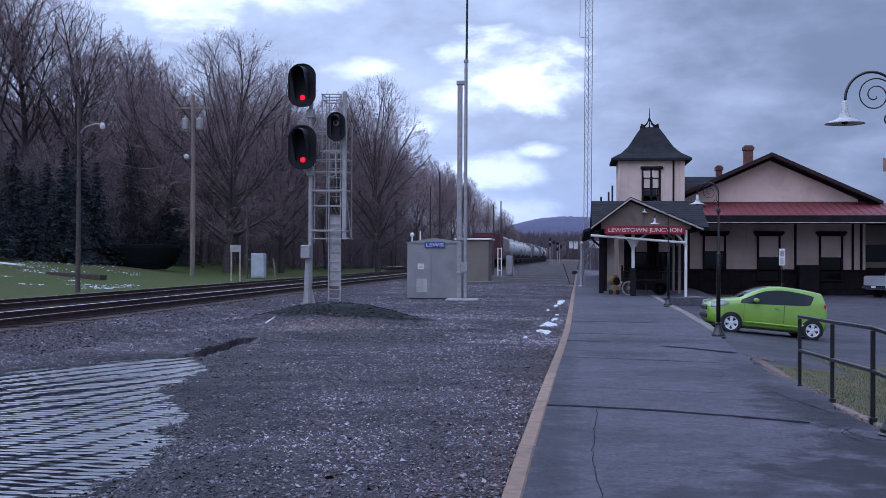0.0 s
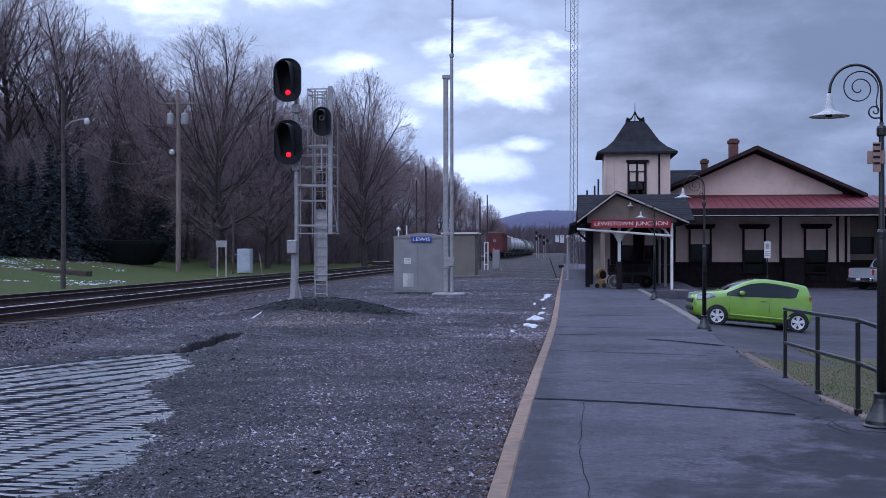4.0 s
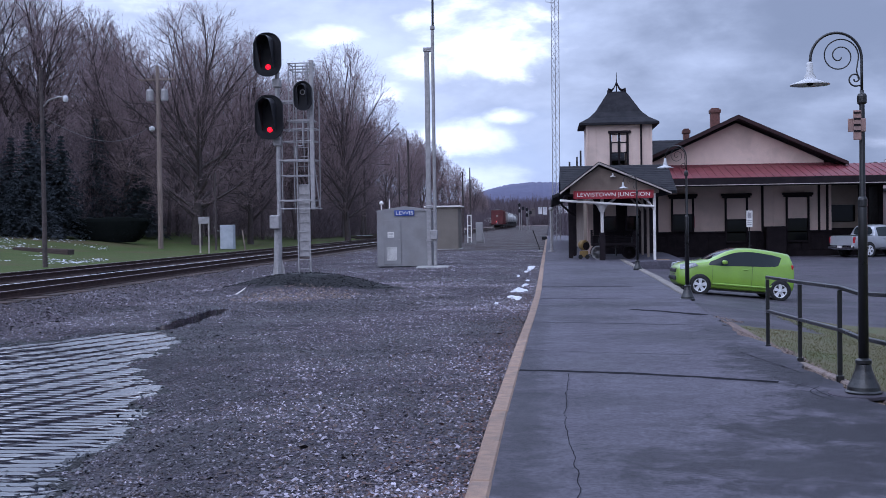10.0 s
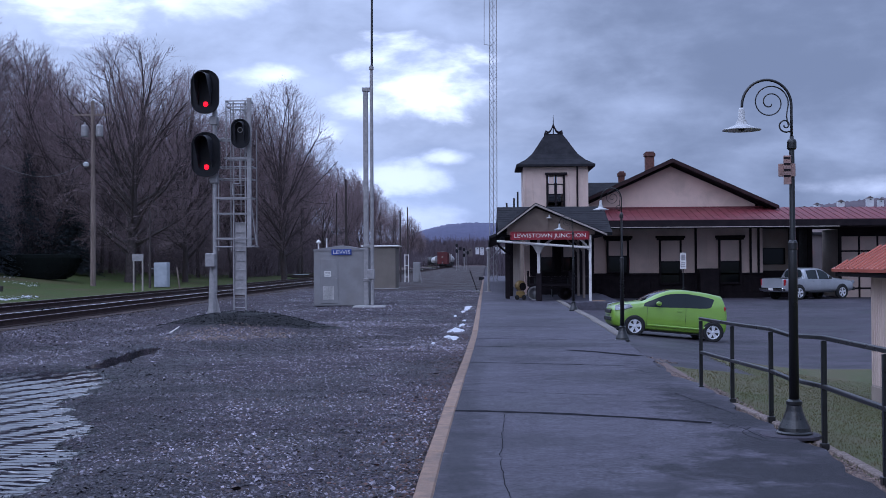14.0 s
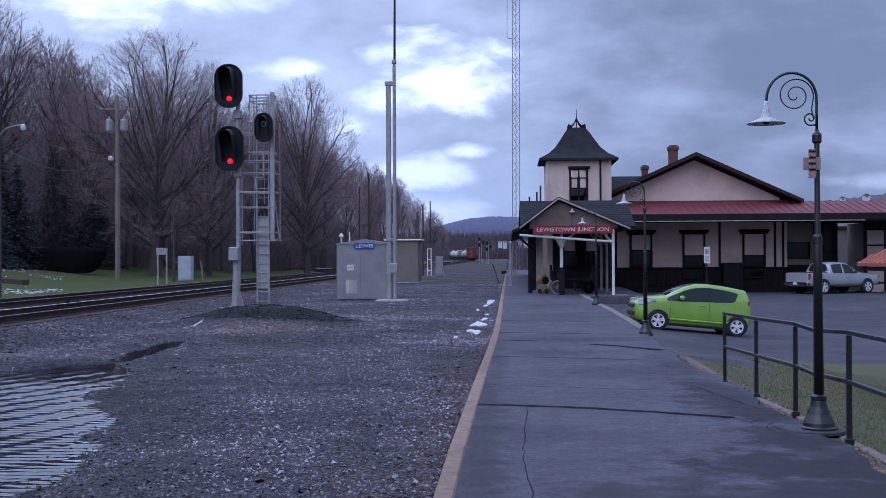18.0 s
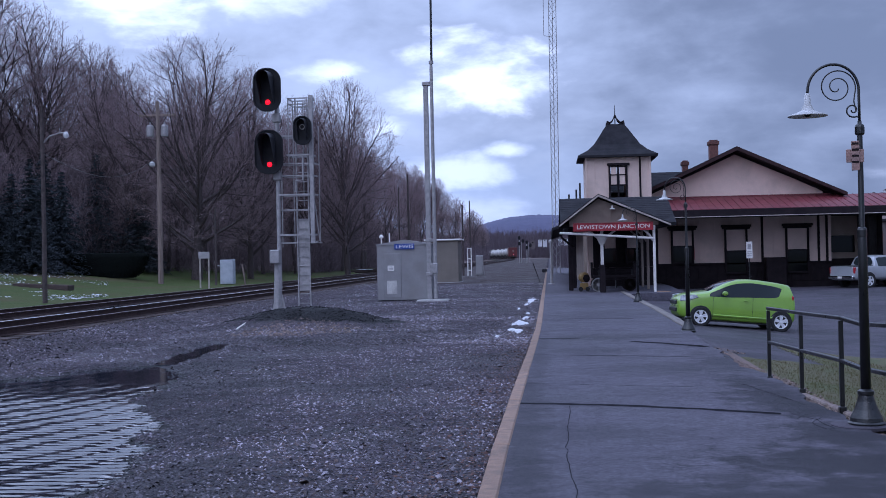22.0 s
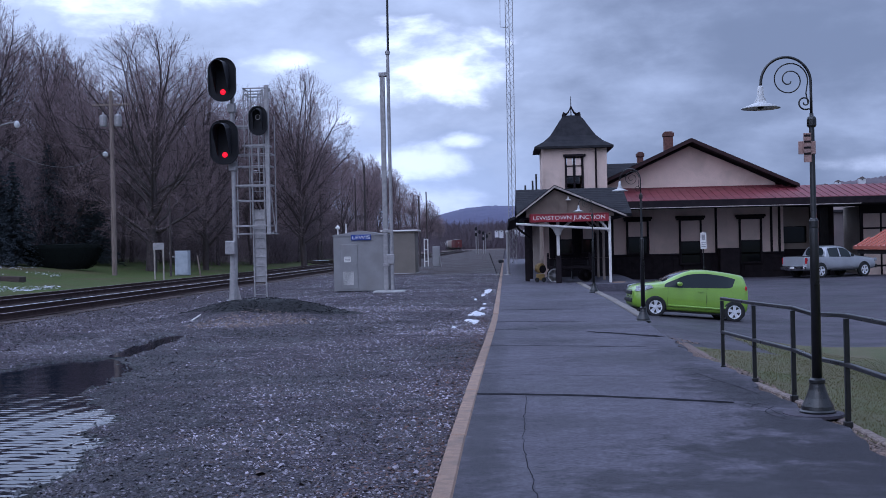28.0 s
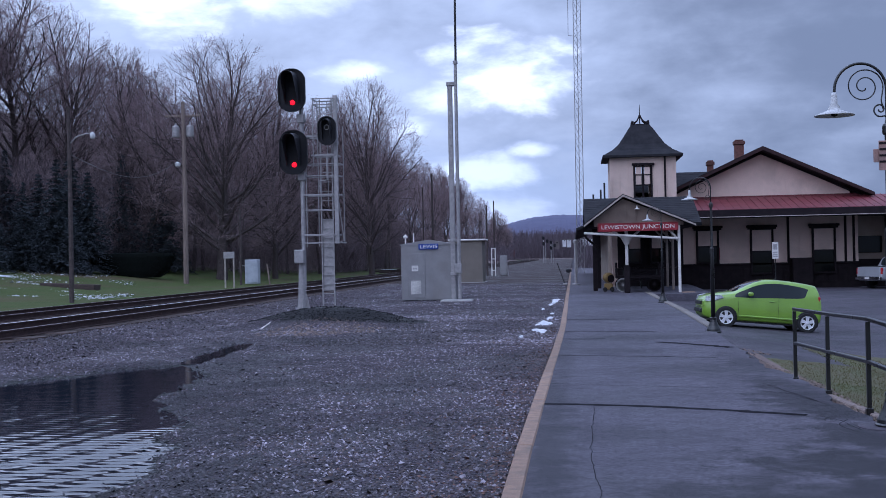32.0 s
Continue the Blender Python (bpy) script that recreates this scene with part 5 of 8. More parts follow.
rng = random.Random(11)
for x, y, rx, ry in ((-0.72, 45.5, 0.17, 2.6), (-0.85, 42.0, 0.1, 0.6), (-0.72, 33.5, 0.12, 1.0), (-0.82, 31.0, 0.2, 1.2), (-0.95, 28.6, 0.12, 0.5), (-0.78, 28.2, 0.16, 0.7), (-0.7, 36.5, 0.07, 0.4), (-1.05, 39, .06, .3), (-1.2, 26.0, 0.05, 0.25)):
    snow_patch("snow_patch", x, y, rx, ry, rng.uniform(0, 90), "melting snow beside the platform kerb")
for k in range(9):
    y = rng.uniform(56, 92)
    x = -0.47 * y + rng.uniform(-7, 3.5)
    snow_patch("snow_patch", x, y, rng.uniform(0.2, 1.5), rng.uniform(0.3, 1.2), rng.uniform(0, 90), "thin melting snow on the lawn", 0.03)

scatter_stones("lawn_snow", "speckled remnants of snow on the lawn", 9000, (-40.0, -23.5, 54.0, 88.0), (0.03, 0.1), 41, M["snow"],
               lambda x, y: (fbm(x * 0.3, y * 0.22, 41) + 0.35 * fbm(x * 1.7, y * 1.7, 42) > 0.12) & (np.abs(x / y + 0.47) < 0.075), flat=0.18, category="snow")


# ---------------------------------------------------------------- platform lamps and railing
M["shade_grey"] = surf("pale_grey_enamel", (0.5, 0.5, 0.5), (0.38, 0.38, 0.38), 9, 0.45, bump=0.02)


def build_lamp():
    lp = thing("platform_lamp", (0, 0, 0), "black iron platform lamp with scrolled crook and white shade", "lamp post", group="platform lamps")
    bm = B()
    lathe(bm, [(0.175, 0.0), (0.178, 0.04), (0.16, 0.055), (0.155, 0.09), (0.115, 0.17), (0.085, 0.25), (0.072, 0.31), (0.08, 0.32), (0.08, 0.35), (0.05, 0.37)], 40)
    part("base", bm, M["black_iron"], lp, smooth=False)
    bm = B()
    lathe(bm, [(0.05, 0.36), (0.044, 1.86), (0.029, 1.95), (0.026, 2.9), (0.02, 3.02)], 16)
    part("post", bm, M["black_iron"], lp, smooth=True)
    for z in (1.92, 2.94):
        bm = B()
        lathe(bm, [(0.036, z - 0.06), (0.047, z - 0.045), (0.047, z + 0.02), (0.04, z + 0.04), (0.028, z + 0.05)], 16)
        part("collar", bm, M["black_iron"], lp)
    r = 0.247
    bm = B()
    pts = [(0, 0, 3.0), (0, 0, 3.2)] + [(-r + r * math.cos(a), 0, 3.33 + r * 1.05 * math.sin(a)) for a in np.linspace(0, math.pi, 22)] + [(-2 * r - 0.005, 0, 3.28)]
    tube(bm, pts, 0.014, 8)
    part("crook", bm, M["black_iron"], lp, smooth=True)
    bm = B()
    pts = []
    for k in range(60):
        u = k / 59
        a = radians(-20 + 700 * u)
        q = 0.165 * (1 - u) ** 0.8 + 0.02
        pts.append((-r + 0.035 + q * math.cos(a), 0, 3.36 + q * math.sin(a)))
    pts = [(-0.03, 0, 3.12), (-0.05, 0, 3.22)] + pts
    tube(bm, pts, 0.0065, 6)
    part("scroll", bm, M["black_iron"], lp)
    bm = B()
    pts = [(-0.012, 0, 3.06)]
    for k in range(26):
        u = k / 25
        a = radians(-60 - 480 * u)
        q = 0.062 * (1 - u) + 0.012
        pts.append((-0.062 + q * math.cos(a), 0, 3.13 + q * math.sin(a)))
    tube(bm, pts, 0.008, 6)
    part("scroll", bm, M["black_iron"], lp)
    bm = B()
    lathe(bm, [(0.02, 3.31), (0.03, 3.29), (0.034, 3.2), (0.055, 3.165), (0.06, 3.14), (0.12, 3.115), (0.19, 3.09), (0.192, 3.08), (0.11, 3.095), (0.02, 3.11)], 28, Matrix.Translation((-2 * r - 0.005, 0, 0)))
    sh = part("shade", bm, M["shade_grey"], lp, "white enamelled shade", smooth=True)
    bm = B()
    lathe(bm, [(0.0, 3.07), (0.03, 3.08), (0.035, 3.11), (0.02, 3.13)], 12, Matrix.Translation((-2 * r - 0.005, 0, 0)))
    part("bulb", bm, M["glass"], sh)
    return lp


lamp = build_lamp()
lamp.matrix_basis = pose(3.09, 11.69, -0.01)
copy_thing(lamp, pose(3.06, 26.0, -0.04, 0, 0, -24) @ Matrix.Diagonal((0.97, 0.97, 0.965, 1)))
copy_thing(lamp, pose(3.14, 41.5, 0.0) @ Matrix.Diagonal((0.97, 0.97, 0.95, 1)))
bm = B()
lathe(bm, [(0.3, -0.02), (0.3, 0.008), (0.27, 0.014)], 18, Matrix.Translation((3.05, 11.7, 0)))
solid("lamp_footing", bm, M["lot"], "worn round concrete footing under the lamp post", "footing")
# crossed way markers fixed to the nearest post
sg = thing("way_markers", (3.02, 11.62, 2.66), "two small faded crossed signs on the lamp post", "sign")
M["faded"] = surf("faded_salmon_sign", (0.34, 0.2, 0.17), (0.24, 0.16, 0.145), 6, 0.6)
bm = B()
box(bm, -0.085, 0.085, -0.012, 0.0, -0.065, 0.065, 0.004)
part("plate", bm, M["faded"], sg)
bm = B()
box(bm, -0.038, 0.038, -0.03, -0.016, -0.145, 0.145, 0.004)
part("plate", bm, M["faded"], sg)
for k in range(4):
    bm = B()
    box(bm, -0.035, 0.03, -0.034, -0.0305, 0.11 - k * 0.06, 0.13 - k * 0.06)
    part("writing", bm, M["brown"], sg)


def build_railing():
    rl = thing("hand_railing", (0, 0, 0), "black painted steel railing along the grass bank", "railing")
    pts = [(2.99, 16.16, .95), (3.1, 14.64, .96), (3.17, 12.95, .99), (3.2, 11.04, 1.02), (3.19, 9.33, 1.03), (3.19, 7.6, 1.03), (3.2, 5.9, 1.03)]
    for x, y, z in pts:
        bm = B()
        g = -0.1
        box(bm, x - 0.023, x + 0.023, y - 0.023, y + 0.023, g, z - 0.03, 0.004)
        p = part("post", bm, M["black_iron"], rl)
        bm = B()
        box(bm, x - 0.038, x + 0.038, y - 0.038, y + 0.038, g - 0.02, g + 0.12, 0.006)
        part("foot", bm, M["black_iron"], p)
    bent = pts[:3] + [(3.24, 12.4, .955)] + pts[3:]      # the rail bends out behind the lamp post
    for h, nm in ((0.0, "top_rail"), (0.465, "mid_rail")):
        for (xa, ya, za), (xb, yb, zb) in zip(bent, bent[1:]):
            bm = B()
            a, b = Vector((xa, ya, za - h)), Vector((xb, yb, zb - h))
            d = (b - a)
            m = Matrix.Translation(a) @ d.to_track_quat("Y", "Z").to_matrix().to_4x4()
            box(bm, -0.024, 0.024, -0.024, d.length + 0.024, -0.021, 0.021, 0.006, m)
            part(nm, bm, M["black_iron"], rl)
    ed = thing("lawn_edging", (0, 0, 0), "low weathered edging between platform and grass", "edging", kind="structure")
    for k in range(9):
        bm = B()
        box(bm, -0.05, 0.05, 0, 1.3, -0.12, 0.02, 0.015)
        o = part("edging_stone", bm, M["wood_pole"], ed)
        o.matrix_basis = pose(3.28 - 0.012 * (k - 3) ** 2 if k > 3 else 3.28, 5.6 + 1.33 * k, -0.05, 0, 0, random.Random(k).uniform(-1, 1) + (1.5 * (k - 4) if k > 4 else 0))


build_railing()


# grass blades of the bank, joined
def grass_blades(name, label, n, area, keep, seed, h=(0.008, 0.028), mat="grass", w=0.005):
    g = np.random.default_rng(seed)
    x, y = g.uniform(area[0], area[1], n), area[2] + (area[3] - area[2]) * g.random(n) ** 1.3
    ok = keep(x, y)
    x, y = x[ok], y[ok]
    n = len(x)
    z = ground_z(x, y)
    a = g.uniform(0, 6.28, n)
    hh = g.uniform(h[0], h[1], n)
    lean = g.uniform(-0.6, 0.6, (n, 2)) * hh[:, None]
    p0 = np.stack([x - w * np.cos(a), y - w * np.sin(a), z - 0.01], -1)
    p1 = np.stack([x + w * np.cos(a), y + w * np.sin(a), z - 0.01], -1)
    p2 = np.stack([x + lean[:, 0], y + lean[:, 1], z + hh], -1)
    co = np.stack([p0, p1, p2], 1).reshape(-1, 3)
    ob = new(name, np_mesh(name, co, np.arange(3 * n).reshape(-1, 3), M[mat]))
    return tagged(ob, label, "grass", kind="stuff")


M["blade"] = surf("grass_blades", (0.088, 0.092, 0.028), (0.125, 0.1, 0.05), 0.9, 0.9, bump=0, island=0.12, spec=0.1)
grass_blades("bank_grass", "short winter grass with dead straw on the bank", 70000, (2.95, 8.5, 8.0, 25.0),
             lambda x, y: (y < 25.8 - 1.0 * (x - 3.4)) & (x < 0.55 * y) & ((y < 19.7 + 0.5 * fbm(x * 2, y * 2, 33)) | (x > 4.5)) & (x > 3.12 + 0.25 * fbm(x * 1.7, y * 1.7, 34) + 0.12 * sstep(y, 13, 19)), 3, mat="blade")
grass_blades("yard_tufts", "thin weeds in the gravel", 1500, (-2.6, -0.9, 8.0, 16.0), lambda x, y: fbm(x * 0.7, y * 0.7, 31) > 0.33, 4, mat="blade", h=(0.02, 0.05))


# ---------------------------------------------------------------- railway signal
M["red_lamp"] = glow("red_signal_lens", (1.0, 0.004, 0.012), 2.0)
M["lens"] = glass("unlit_signal_lens", (0.05, 0.05, 0.05), 0.15)


def oval(w, h, r, n=10):
    """A rounded upright outline, centred."""
    out = []
    for cx, cz, a0 in ((w / 2 - r, h / 2 - r, 0), (-w / 2 + r, h / 2 - r, 90), (-w / 2 + r, -h / 2 + r, 180), (w / 2 - r, -h / 2 + r, 270)):
        out += [(cx + r * math.cos(radians(a0 + 90 * k / n)), cz + r * math.sin(radians(a0 + 90 * k / n))) for k in range(n + 1)]
    return out


# signal black made lighter to carry the skylight on the visor's cheek
M["visor"] = surf("sky_lit_black_visor", (0.04, 0.04, 0.047), (0.025, 0.025, 0.03), 5, 0.45, bump=0.05)


def signal_head(parent, x, y, z, w, h, lit, r):
    M0 = Matrix.Translation((x, y, z)) @ UP
    bm = B()
    slab(bm, oval(w, h, r), 0.0, 0.05, M0)
    hd = part("signal_head", bm, M["signal_black"], parent, "black oval signal head")
    bm = B()
    o1, o2 = oval(w, h, r), oval(w - 0.05, h - 0.05, r - 0.02)
    k = len(o1)
    for d0, d1 in ((0.05, 0.11),):
        ring = [[bm.verts.new(M0 @ Vector((p[0], p[1], d))) for p in o] for o, d in ((o1, d0), (o1, d1), (o2, d1), (o2, d0))]
        for a, b in zip(ring, ring[1:]):
            for j in range(k):
                bm.faces.new((a[j], a[(j + 1) % k], b[(j + 1) % k], b[j]))
    part("rim", bm, M["signal_black"], hd)
    bm = B()
    box(bm, x - w * 0.3, x + w * 0.3, y + 0.0, y + 0.3, z - h * 0.38, z + h * 0.38, 0.05)
    part("housing", bm, M["signal_black"], hd)
    # tall visor open below, its east cheek showing
    bm = B()
    vw, z0, z1, d = w * 0.235, z - h * 0.3, z + h * 0.28, 0.72 if lit else 0.3
    prev = None
    for a in np.linspace(0, 180, 13):
        c, s = math.cos(radians(a)), math.sin(radians(a))
        ring = [bm.verts.new((x + vw * c, y - 0.05, z1 + vw * s)), bm.verts.new((x + vw * c, y - 0.05 - d, z1 + vw * s - 0.06)),
                bm.verts.new((x + vw * c * 0.96, y - 0.05 - d, z1 + vw * s * 0.96 - 0.06)), bm.verts.new((x + vw * c * 0.96, y - 0.05, z1 + vw * s * 0.96))]
        if prev:
            for j in range(4):
                bm.faces.new((prev[j], prev[(j + 1) % 4], ring[(j + 1) % 4], ring[j]))
        prev = ring
    for s in (-1, 1):
        slab(bm, [(y - 0.05, z0), (y - 0.05, z1), (y - 0.05 - d, z1 - 0.06), (y - 0.12, z0)], x + s * vw - 0.006, x + s * vw + 0.006,
             Matrix(((0, 0, 1, 0), (1, 0, 0, 0), (0, 1, 0, 0), (0, 0, 0, 1))))
    part("visor", bm, M["visor"], hd)
    lens_r = 0.088 if lit else 0.07
    bm = B()
    lathe(bm, [(lens_r, 0.0), (lens_r * 0.8, 0.025), (0.0, 0.04)], 16, Matrix.Translation((x + 0.02 if lit else x, y - 0.055, z - h * 0.285 if lit else z + h * 0.12)) @ pose(0, 0, 0, 90))
    part("lens", bm, M["red_lamp"] if lit else M["lens"], hd, "lit red lens" if lit else "unlit lens", smooth=True)
    if not lit:
        bm = B()
        lathe(bm, [(0.09, 0.0), (0.09, 0.04), (0.07, 0.04), (0.07, 0.0)], 16, Matrix.Translation((x, y - 0.055, z + h * 0.12)) @ pose(0, 0, 0, 90))
        part("lens_ring", bm, M["galv"], hd)
    return hd


def build_signal():
    sg = thing("railway_signal", (0, 0, 0), "grey steel signal mast with ladder cage and two red lights", "railway signal")
    y = 38.0
    mx, zb = -9.03, 0.05
    bm = B()
    lathe(bm, [(0.16, zb), (0.13, 0.9), (0.1, 1.7)], 12, Matrix.Translation((mx - 0.08, y, 0)))
    part("mast_base", bm, M["galv"], sg)
    bm = B()
    for a in (0, 90, 180, 270):
        slab(bm, [(0.1, 0.0), (0.24, 0.0), (0.11, 0.6)], -0.015, 0.015, Matrix.Translation((mx - 0.05, y, zb)) @ pose(0, 0, 0, 0, 0, a) @ UP)
    part("gusset", bm, M["galv"], sg)
    bm = B()
    tube(bm, [(mx, y, 0.8), (mx, y, 8.0)], 0.075, 12)
    part("mast", bm, M["galv"], sg)
    bm = B()
    box(bm, mx - 0.28, mx + 0.06, y - 0.28, y - 0.06, 1.66, 2.12, 0.03)
    part("junction_box", bm, M["galv"], sg)
    for z in (4.45, 6.4):
        bm = B()
        box(bm, mx - 0.14, mx + 0.12, y - 0.14, y + 0.14, z, z + 0.3, 0.03)
        part("bracket", bm, M["galv"], sg)
    signal_head(sg, -9.26, y - 0.3, 7.47, 0.93, 1.45, True, 0.42)
    signal_head(sg, -9.24, y - 0.3, 5.39, 0.95, 1.47, True, 0.42)
    signal_head(sg, -8.1, y - 0.25, 6.08, 0.61, 0.97, False, 0.3)
    # ladder
    yl = y + 0.15
    for x in (-8.43, -8.03):
        bm = B()
        box(bm, x - 0.022, x + 0.022, yl - 0.03, yl + 0.03, 0.12, 7.2, 0.006)
        part("ladder_stile", bm, M["galv"], sg)
    z = 0.3
    while z < 7.1:
        bm = B()
        tube(bm, [(-8.43, yl, z), (-8.03, yl, z)], 0.013, 6)
        part("ladder_rung", bm, M["galv"], sg)
        z += 0.315
    bm = B()
    box(bm, -8.41, -8.05, yl + 0.04, yl + 0.06, 0.72, 3.15, 0.006)
    part("ladder_guard", bm, M["galv"], sg, "sheet metal ladder guard")
    # cage uprights and platforms
    for x, yy, z0, z1, r in ((-8.9, y, 2.2, 4.9, 0.02), (-8.62, y + 0.6, 2.2, 7.2, 0.02), (-7.87, y, 2.3, 7.3, 0.075), (-7.72, y + 0.5, 2.3, 6.3, 0.02), (-8.3, y + 0.7, 3.6, 7.2, 0.018),
                            (-8.62, y - 0.1, 4.9, 7.2, 0.02), (-8.05, y + 0.7, 4.0, 7.2, 0.018)):
        bm = B()
        if r > 0.05:
            box(bm, x - 0.07, x + 0.07, yy - 0.05, yy + 0.05, z0, z1, 0.01)
        else:
            tube(bm, [(x, yy, z0), (x, yy, z1)], r, 6)
        part("cage_upright", bm, M["galv"], sg)
    for z, x0, x1 in ((2.34, -9.0, -7.7), (2.62, -9.0, -7.85), (3.45, -8.95, -7.85), (3.97, -9.0, -7.8), (4.6, -8.9, -7.8), (5.0, -8.9, -7.75), (5.3, -8.7, -7.85), (5.95, -8.95, -8.3), (7.2, -8.65, -7.85), (7.0, -8.6, -7.9)):
        for yy in (y - 0.05, y + 0.65):
            bm = B()
            box(bm, x0, x1, yy - 0.02, yy + 0.02, z - (0.04 if z in (2.62, 3.97, 5.3, 5.95) else 0.018), z + 0.018, 0.004)
            part("cage_rail", bm, M["galv"], sg)
        for x in (x0, x1):
            bm = B()
            box(bm, x - 0.018, x + 0.018, y - 0.03, y + 0.63, z - 0.018, z + 0.015)
            part("cage_rail", bm, M["galv"], sg)
    bm = B()
    tube(bm, [(-8.4, y - 0.1, 4.05), (-8.4, y - 0.1, 4.42), (-8.15, y - 0.1, 4.45), (-8.15, y - 0.1, 5.25)], 0.035, 6)
    part("conduit", bm, M["galv"], sg)
    bm = B()
    tube(bm, [(-7.85, y + 0.1, 3.95), (-7.66, y + 0.1, 2.4), (-7.82, y + 0.1, 2.36)], 0.02, 6)
    part("stay", bm, M["galv"], sg)
    for x in (-8.63, -8.45, -8.2, -7.95):
        bm = B()
        tube(bm, [(x, y + 0.65, 6.2), (x, y + 0.65, 7.2)], 0.014, 5)
        part("cage_upright", bm, M["galv"], sg)


build_signal()
bm = B()
tube(bm, [(-8.12, 29.2, 0.0), (-8.22, 31.1, 0.15)], [0.022, 0.018], 6)
solid("timber_offcut", bm, M["white_trim"], "pale timber offcut lying on the gravel mound", "timber")


# ---------------------------------------------------------------- equipment houses and masts
def build_bungalow():
    bg = thing("equipment_bungalow", (0, 0, 0), "grey aluminium signal equipment bungalow on black skids", "equipment house")
    x0, x1, y0, y1, z0, z1 = -7.32, -5.05, 48.6, 51.4, -0.04, 2.33
    bm = B()
    box(bm, x0, x1, y0, y1, z0, z1, 0.02)
    part("body", bm, M["alum"], bg)
    bm = B()
    pk = -6.15
    slab(bm, [(x0 - 0.04, z1 - 0.02), (x1 + 0.04, z1 - 0.02), (x1 + 0.04, z1 + 0.02), (pk, z1 + 0.2), (x0 - 0.04, z1 + 0.02)], -(y1 - y0) - 0.04, 0.04, Matrix.Translation((0, y0, 0)) @ UP)
    part("roof", bm, M["alum"], bg)
    bm = B()
    box(bm, -7.02, -6.28, y0 - 0.03, y0 - 0.002, 0.06, 1.95, 0.012)
    d = part("door", bm, M["alum"], bg, "louvred access door")
    bm = B()
    for k in range(10):
        x = -6.9 + k * 0.045
        box(bm, x, x + 0.022, y0 - 0.05, y0 - 0.031, 0.22, 0.8, 0.004)
    part("louvre", bm, M["white_trim"], d)
    bm = B()
    box(bm, -6.86, -6.58, y0 - 0.045, y0 - 0.032, 1.2, 1.44, 0.004)
    part("notice", bm, M["white_trim"], d, "white notice")
    bm = B()
    for k in range(3):
        box(bm, -6.82, -6.62, y0 - 0.05, y0 - 0.0455, 1.25 + k * 0.06, 1.275 + k * 0.06)
    part("notice_writing", bm, M["galv"], d)
    bm = B()
    lathe(bm, [(0.03, 0), (0.03, 0.05), (0.0, 0.06)], 10, Matrix.Translation((-6.36, y0 - 0.03, 1.12)) @ pose(0, 0, 0, 90))
    part("handle", bm, M["galv"], d)
    M["sign_blue"] = surf("blue_enamel_sign", (0.02, 0.06, 0.32), None, 3, 0.5, bump=0)
    bm = B()
    box(bm, -6.55, -5.7, y0 - 0.06, y0 - 0.045, 2.12, 2.36, 0.005)
    s = part("name_plate", bm, M["sign_blue"], bg, "blue name plate with white capitals")
    lt = letters(s, "LEWIS", 0.24, pose(-6.12, y0 - 0.065, 2.24, 90, 0, 0), M["white_trim"])
    lt.matrix_basis = pose(-6.12, y0 - 0.066, 2.235, 90, 0, 0) @ Matrix.Diagonal((0.74 / max(lt.dimensions.x, 0.1), 0.9, 0.3, 1))
    for k in range(3):
        bm = B()
        box(bm, -7.2 + k * 0.75, -6.6 + k * 0.75, y0 - 0.04, y1, -0.18, -0.03, 0.02)
        part("skid", bm, M["signal_black"], bg)
    bm = B()
    lathe(bm, [(0.03, 2.3), (0.03, 2.62), (0.09, 2.64), (0.1, 2.7), (0.0, 2.8)], 10, Matrix.Translation((-7.2, 49.2, 0)))
    part("vent_cap", bm, M["white_trim"], bg)
    bm = B()
    tube(bm, [(-6.9, 49.6, 2.3), (-6.9, 49.6, 2.85)], 0.03, 8)
    part("antenna", bm, M["white_trim"], bg)
    bm = B()
    box(bm, -5.5, -4.2, 47.0, 48.3, -0.3, 0.0, 0.04)
    solid("mast_footing", bm, M["concrete"], "square concrete footing beside the bungalow", "footing")
    ms = thing("radio_mast", (-4.72, 47.6, 0), "tall slender galvanised steel radio mast", "mast")
    bm = B()
    tube(bm, [(0, 0, -0.1), (0, 0, 9.6), (0, 0, 10.0)], [0.075, 0.07, 0.05], 12)
    part("lower_pole", bm, M["galv"], ms)
    bm = B()
    tube(bm, [(0.02, 0, 9.9), (0.08, 0, 19.0)], [0.05, 0.035], 10)
    part("upper_pole", bm, M["black_iron"], ms)
    bm = B()
    lathe(bm, [(0.1, 9.82), (0.1, 9.95)], 12)
    part("collar", bm, M["galv"], ms)
    bm = B()
    box(bm, -0.2, 0.1, -0.14, 0.1, 1.1, 1.5, 0.02)
    part("mast_box", bm, M["galv"], ms)
    ms = thing("square_mast", (-5.0, 47.9, 0), "stout square galvanised mast beside the bungalow", "mast")
    bm = B()
    box(bm, -0.1, 0.1, -0.1, 0.1, -0.1, 9.05, 0.02)
    part("pole", bm, M["galv"], ms)
    bm = B()
    box(bm, -0.14, 0.3, -0.13, 0.13, 8.95, 9.12, 0.02)
    part("cap", bm, M["galv"], ms)
    for z in (1.0, 2.4):
        bm = B()
        box(bm, -0.13, 0.32, -0.12, 0.12, z, z + 0.14, 0.02)
        part("clamp", bm, M["galv"], ms)
    sh = thing("equipment_shed", (-8.6, 80.0, -0.1), "olive-tan flat-roofed equipment shed", "shed")
    M["olive"] = surf("olive_tan_sheet", (0.19, 0.165, 0.14), (0.16, 0.14, 0.12), 1.0, 0.7, bump=0.05)
    bm = B()
    box(bm, 0, 2.3, 0, 3.0, 0.1, 3.0, 0.02)
    part("body", bm, M["olive"], sh)
    bm = B()
    box(bm, -0.1, 2.5, -0.15, 3.2, 3.0, 3.12, 0.03)
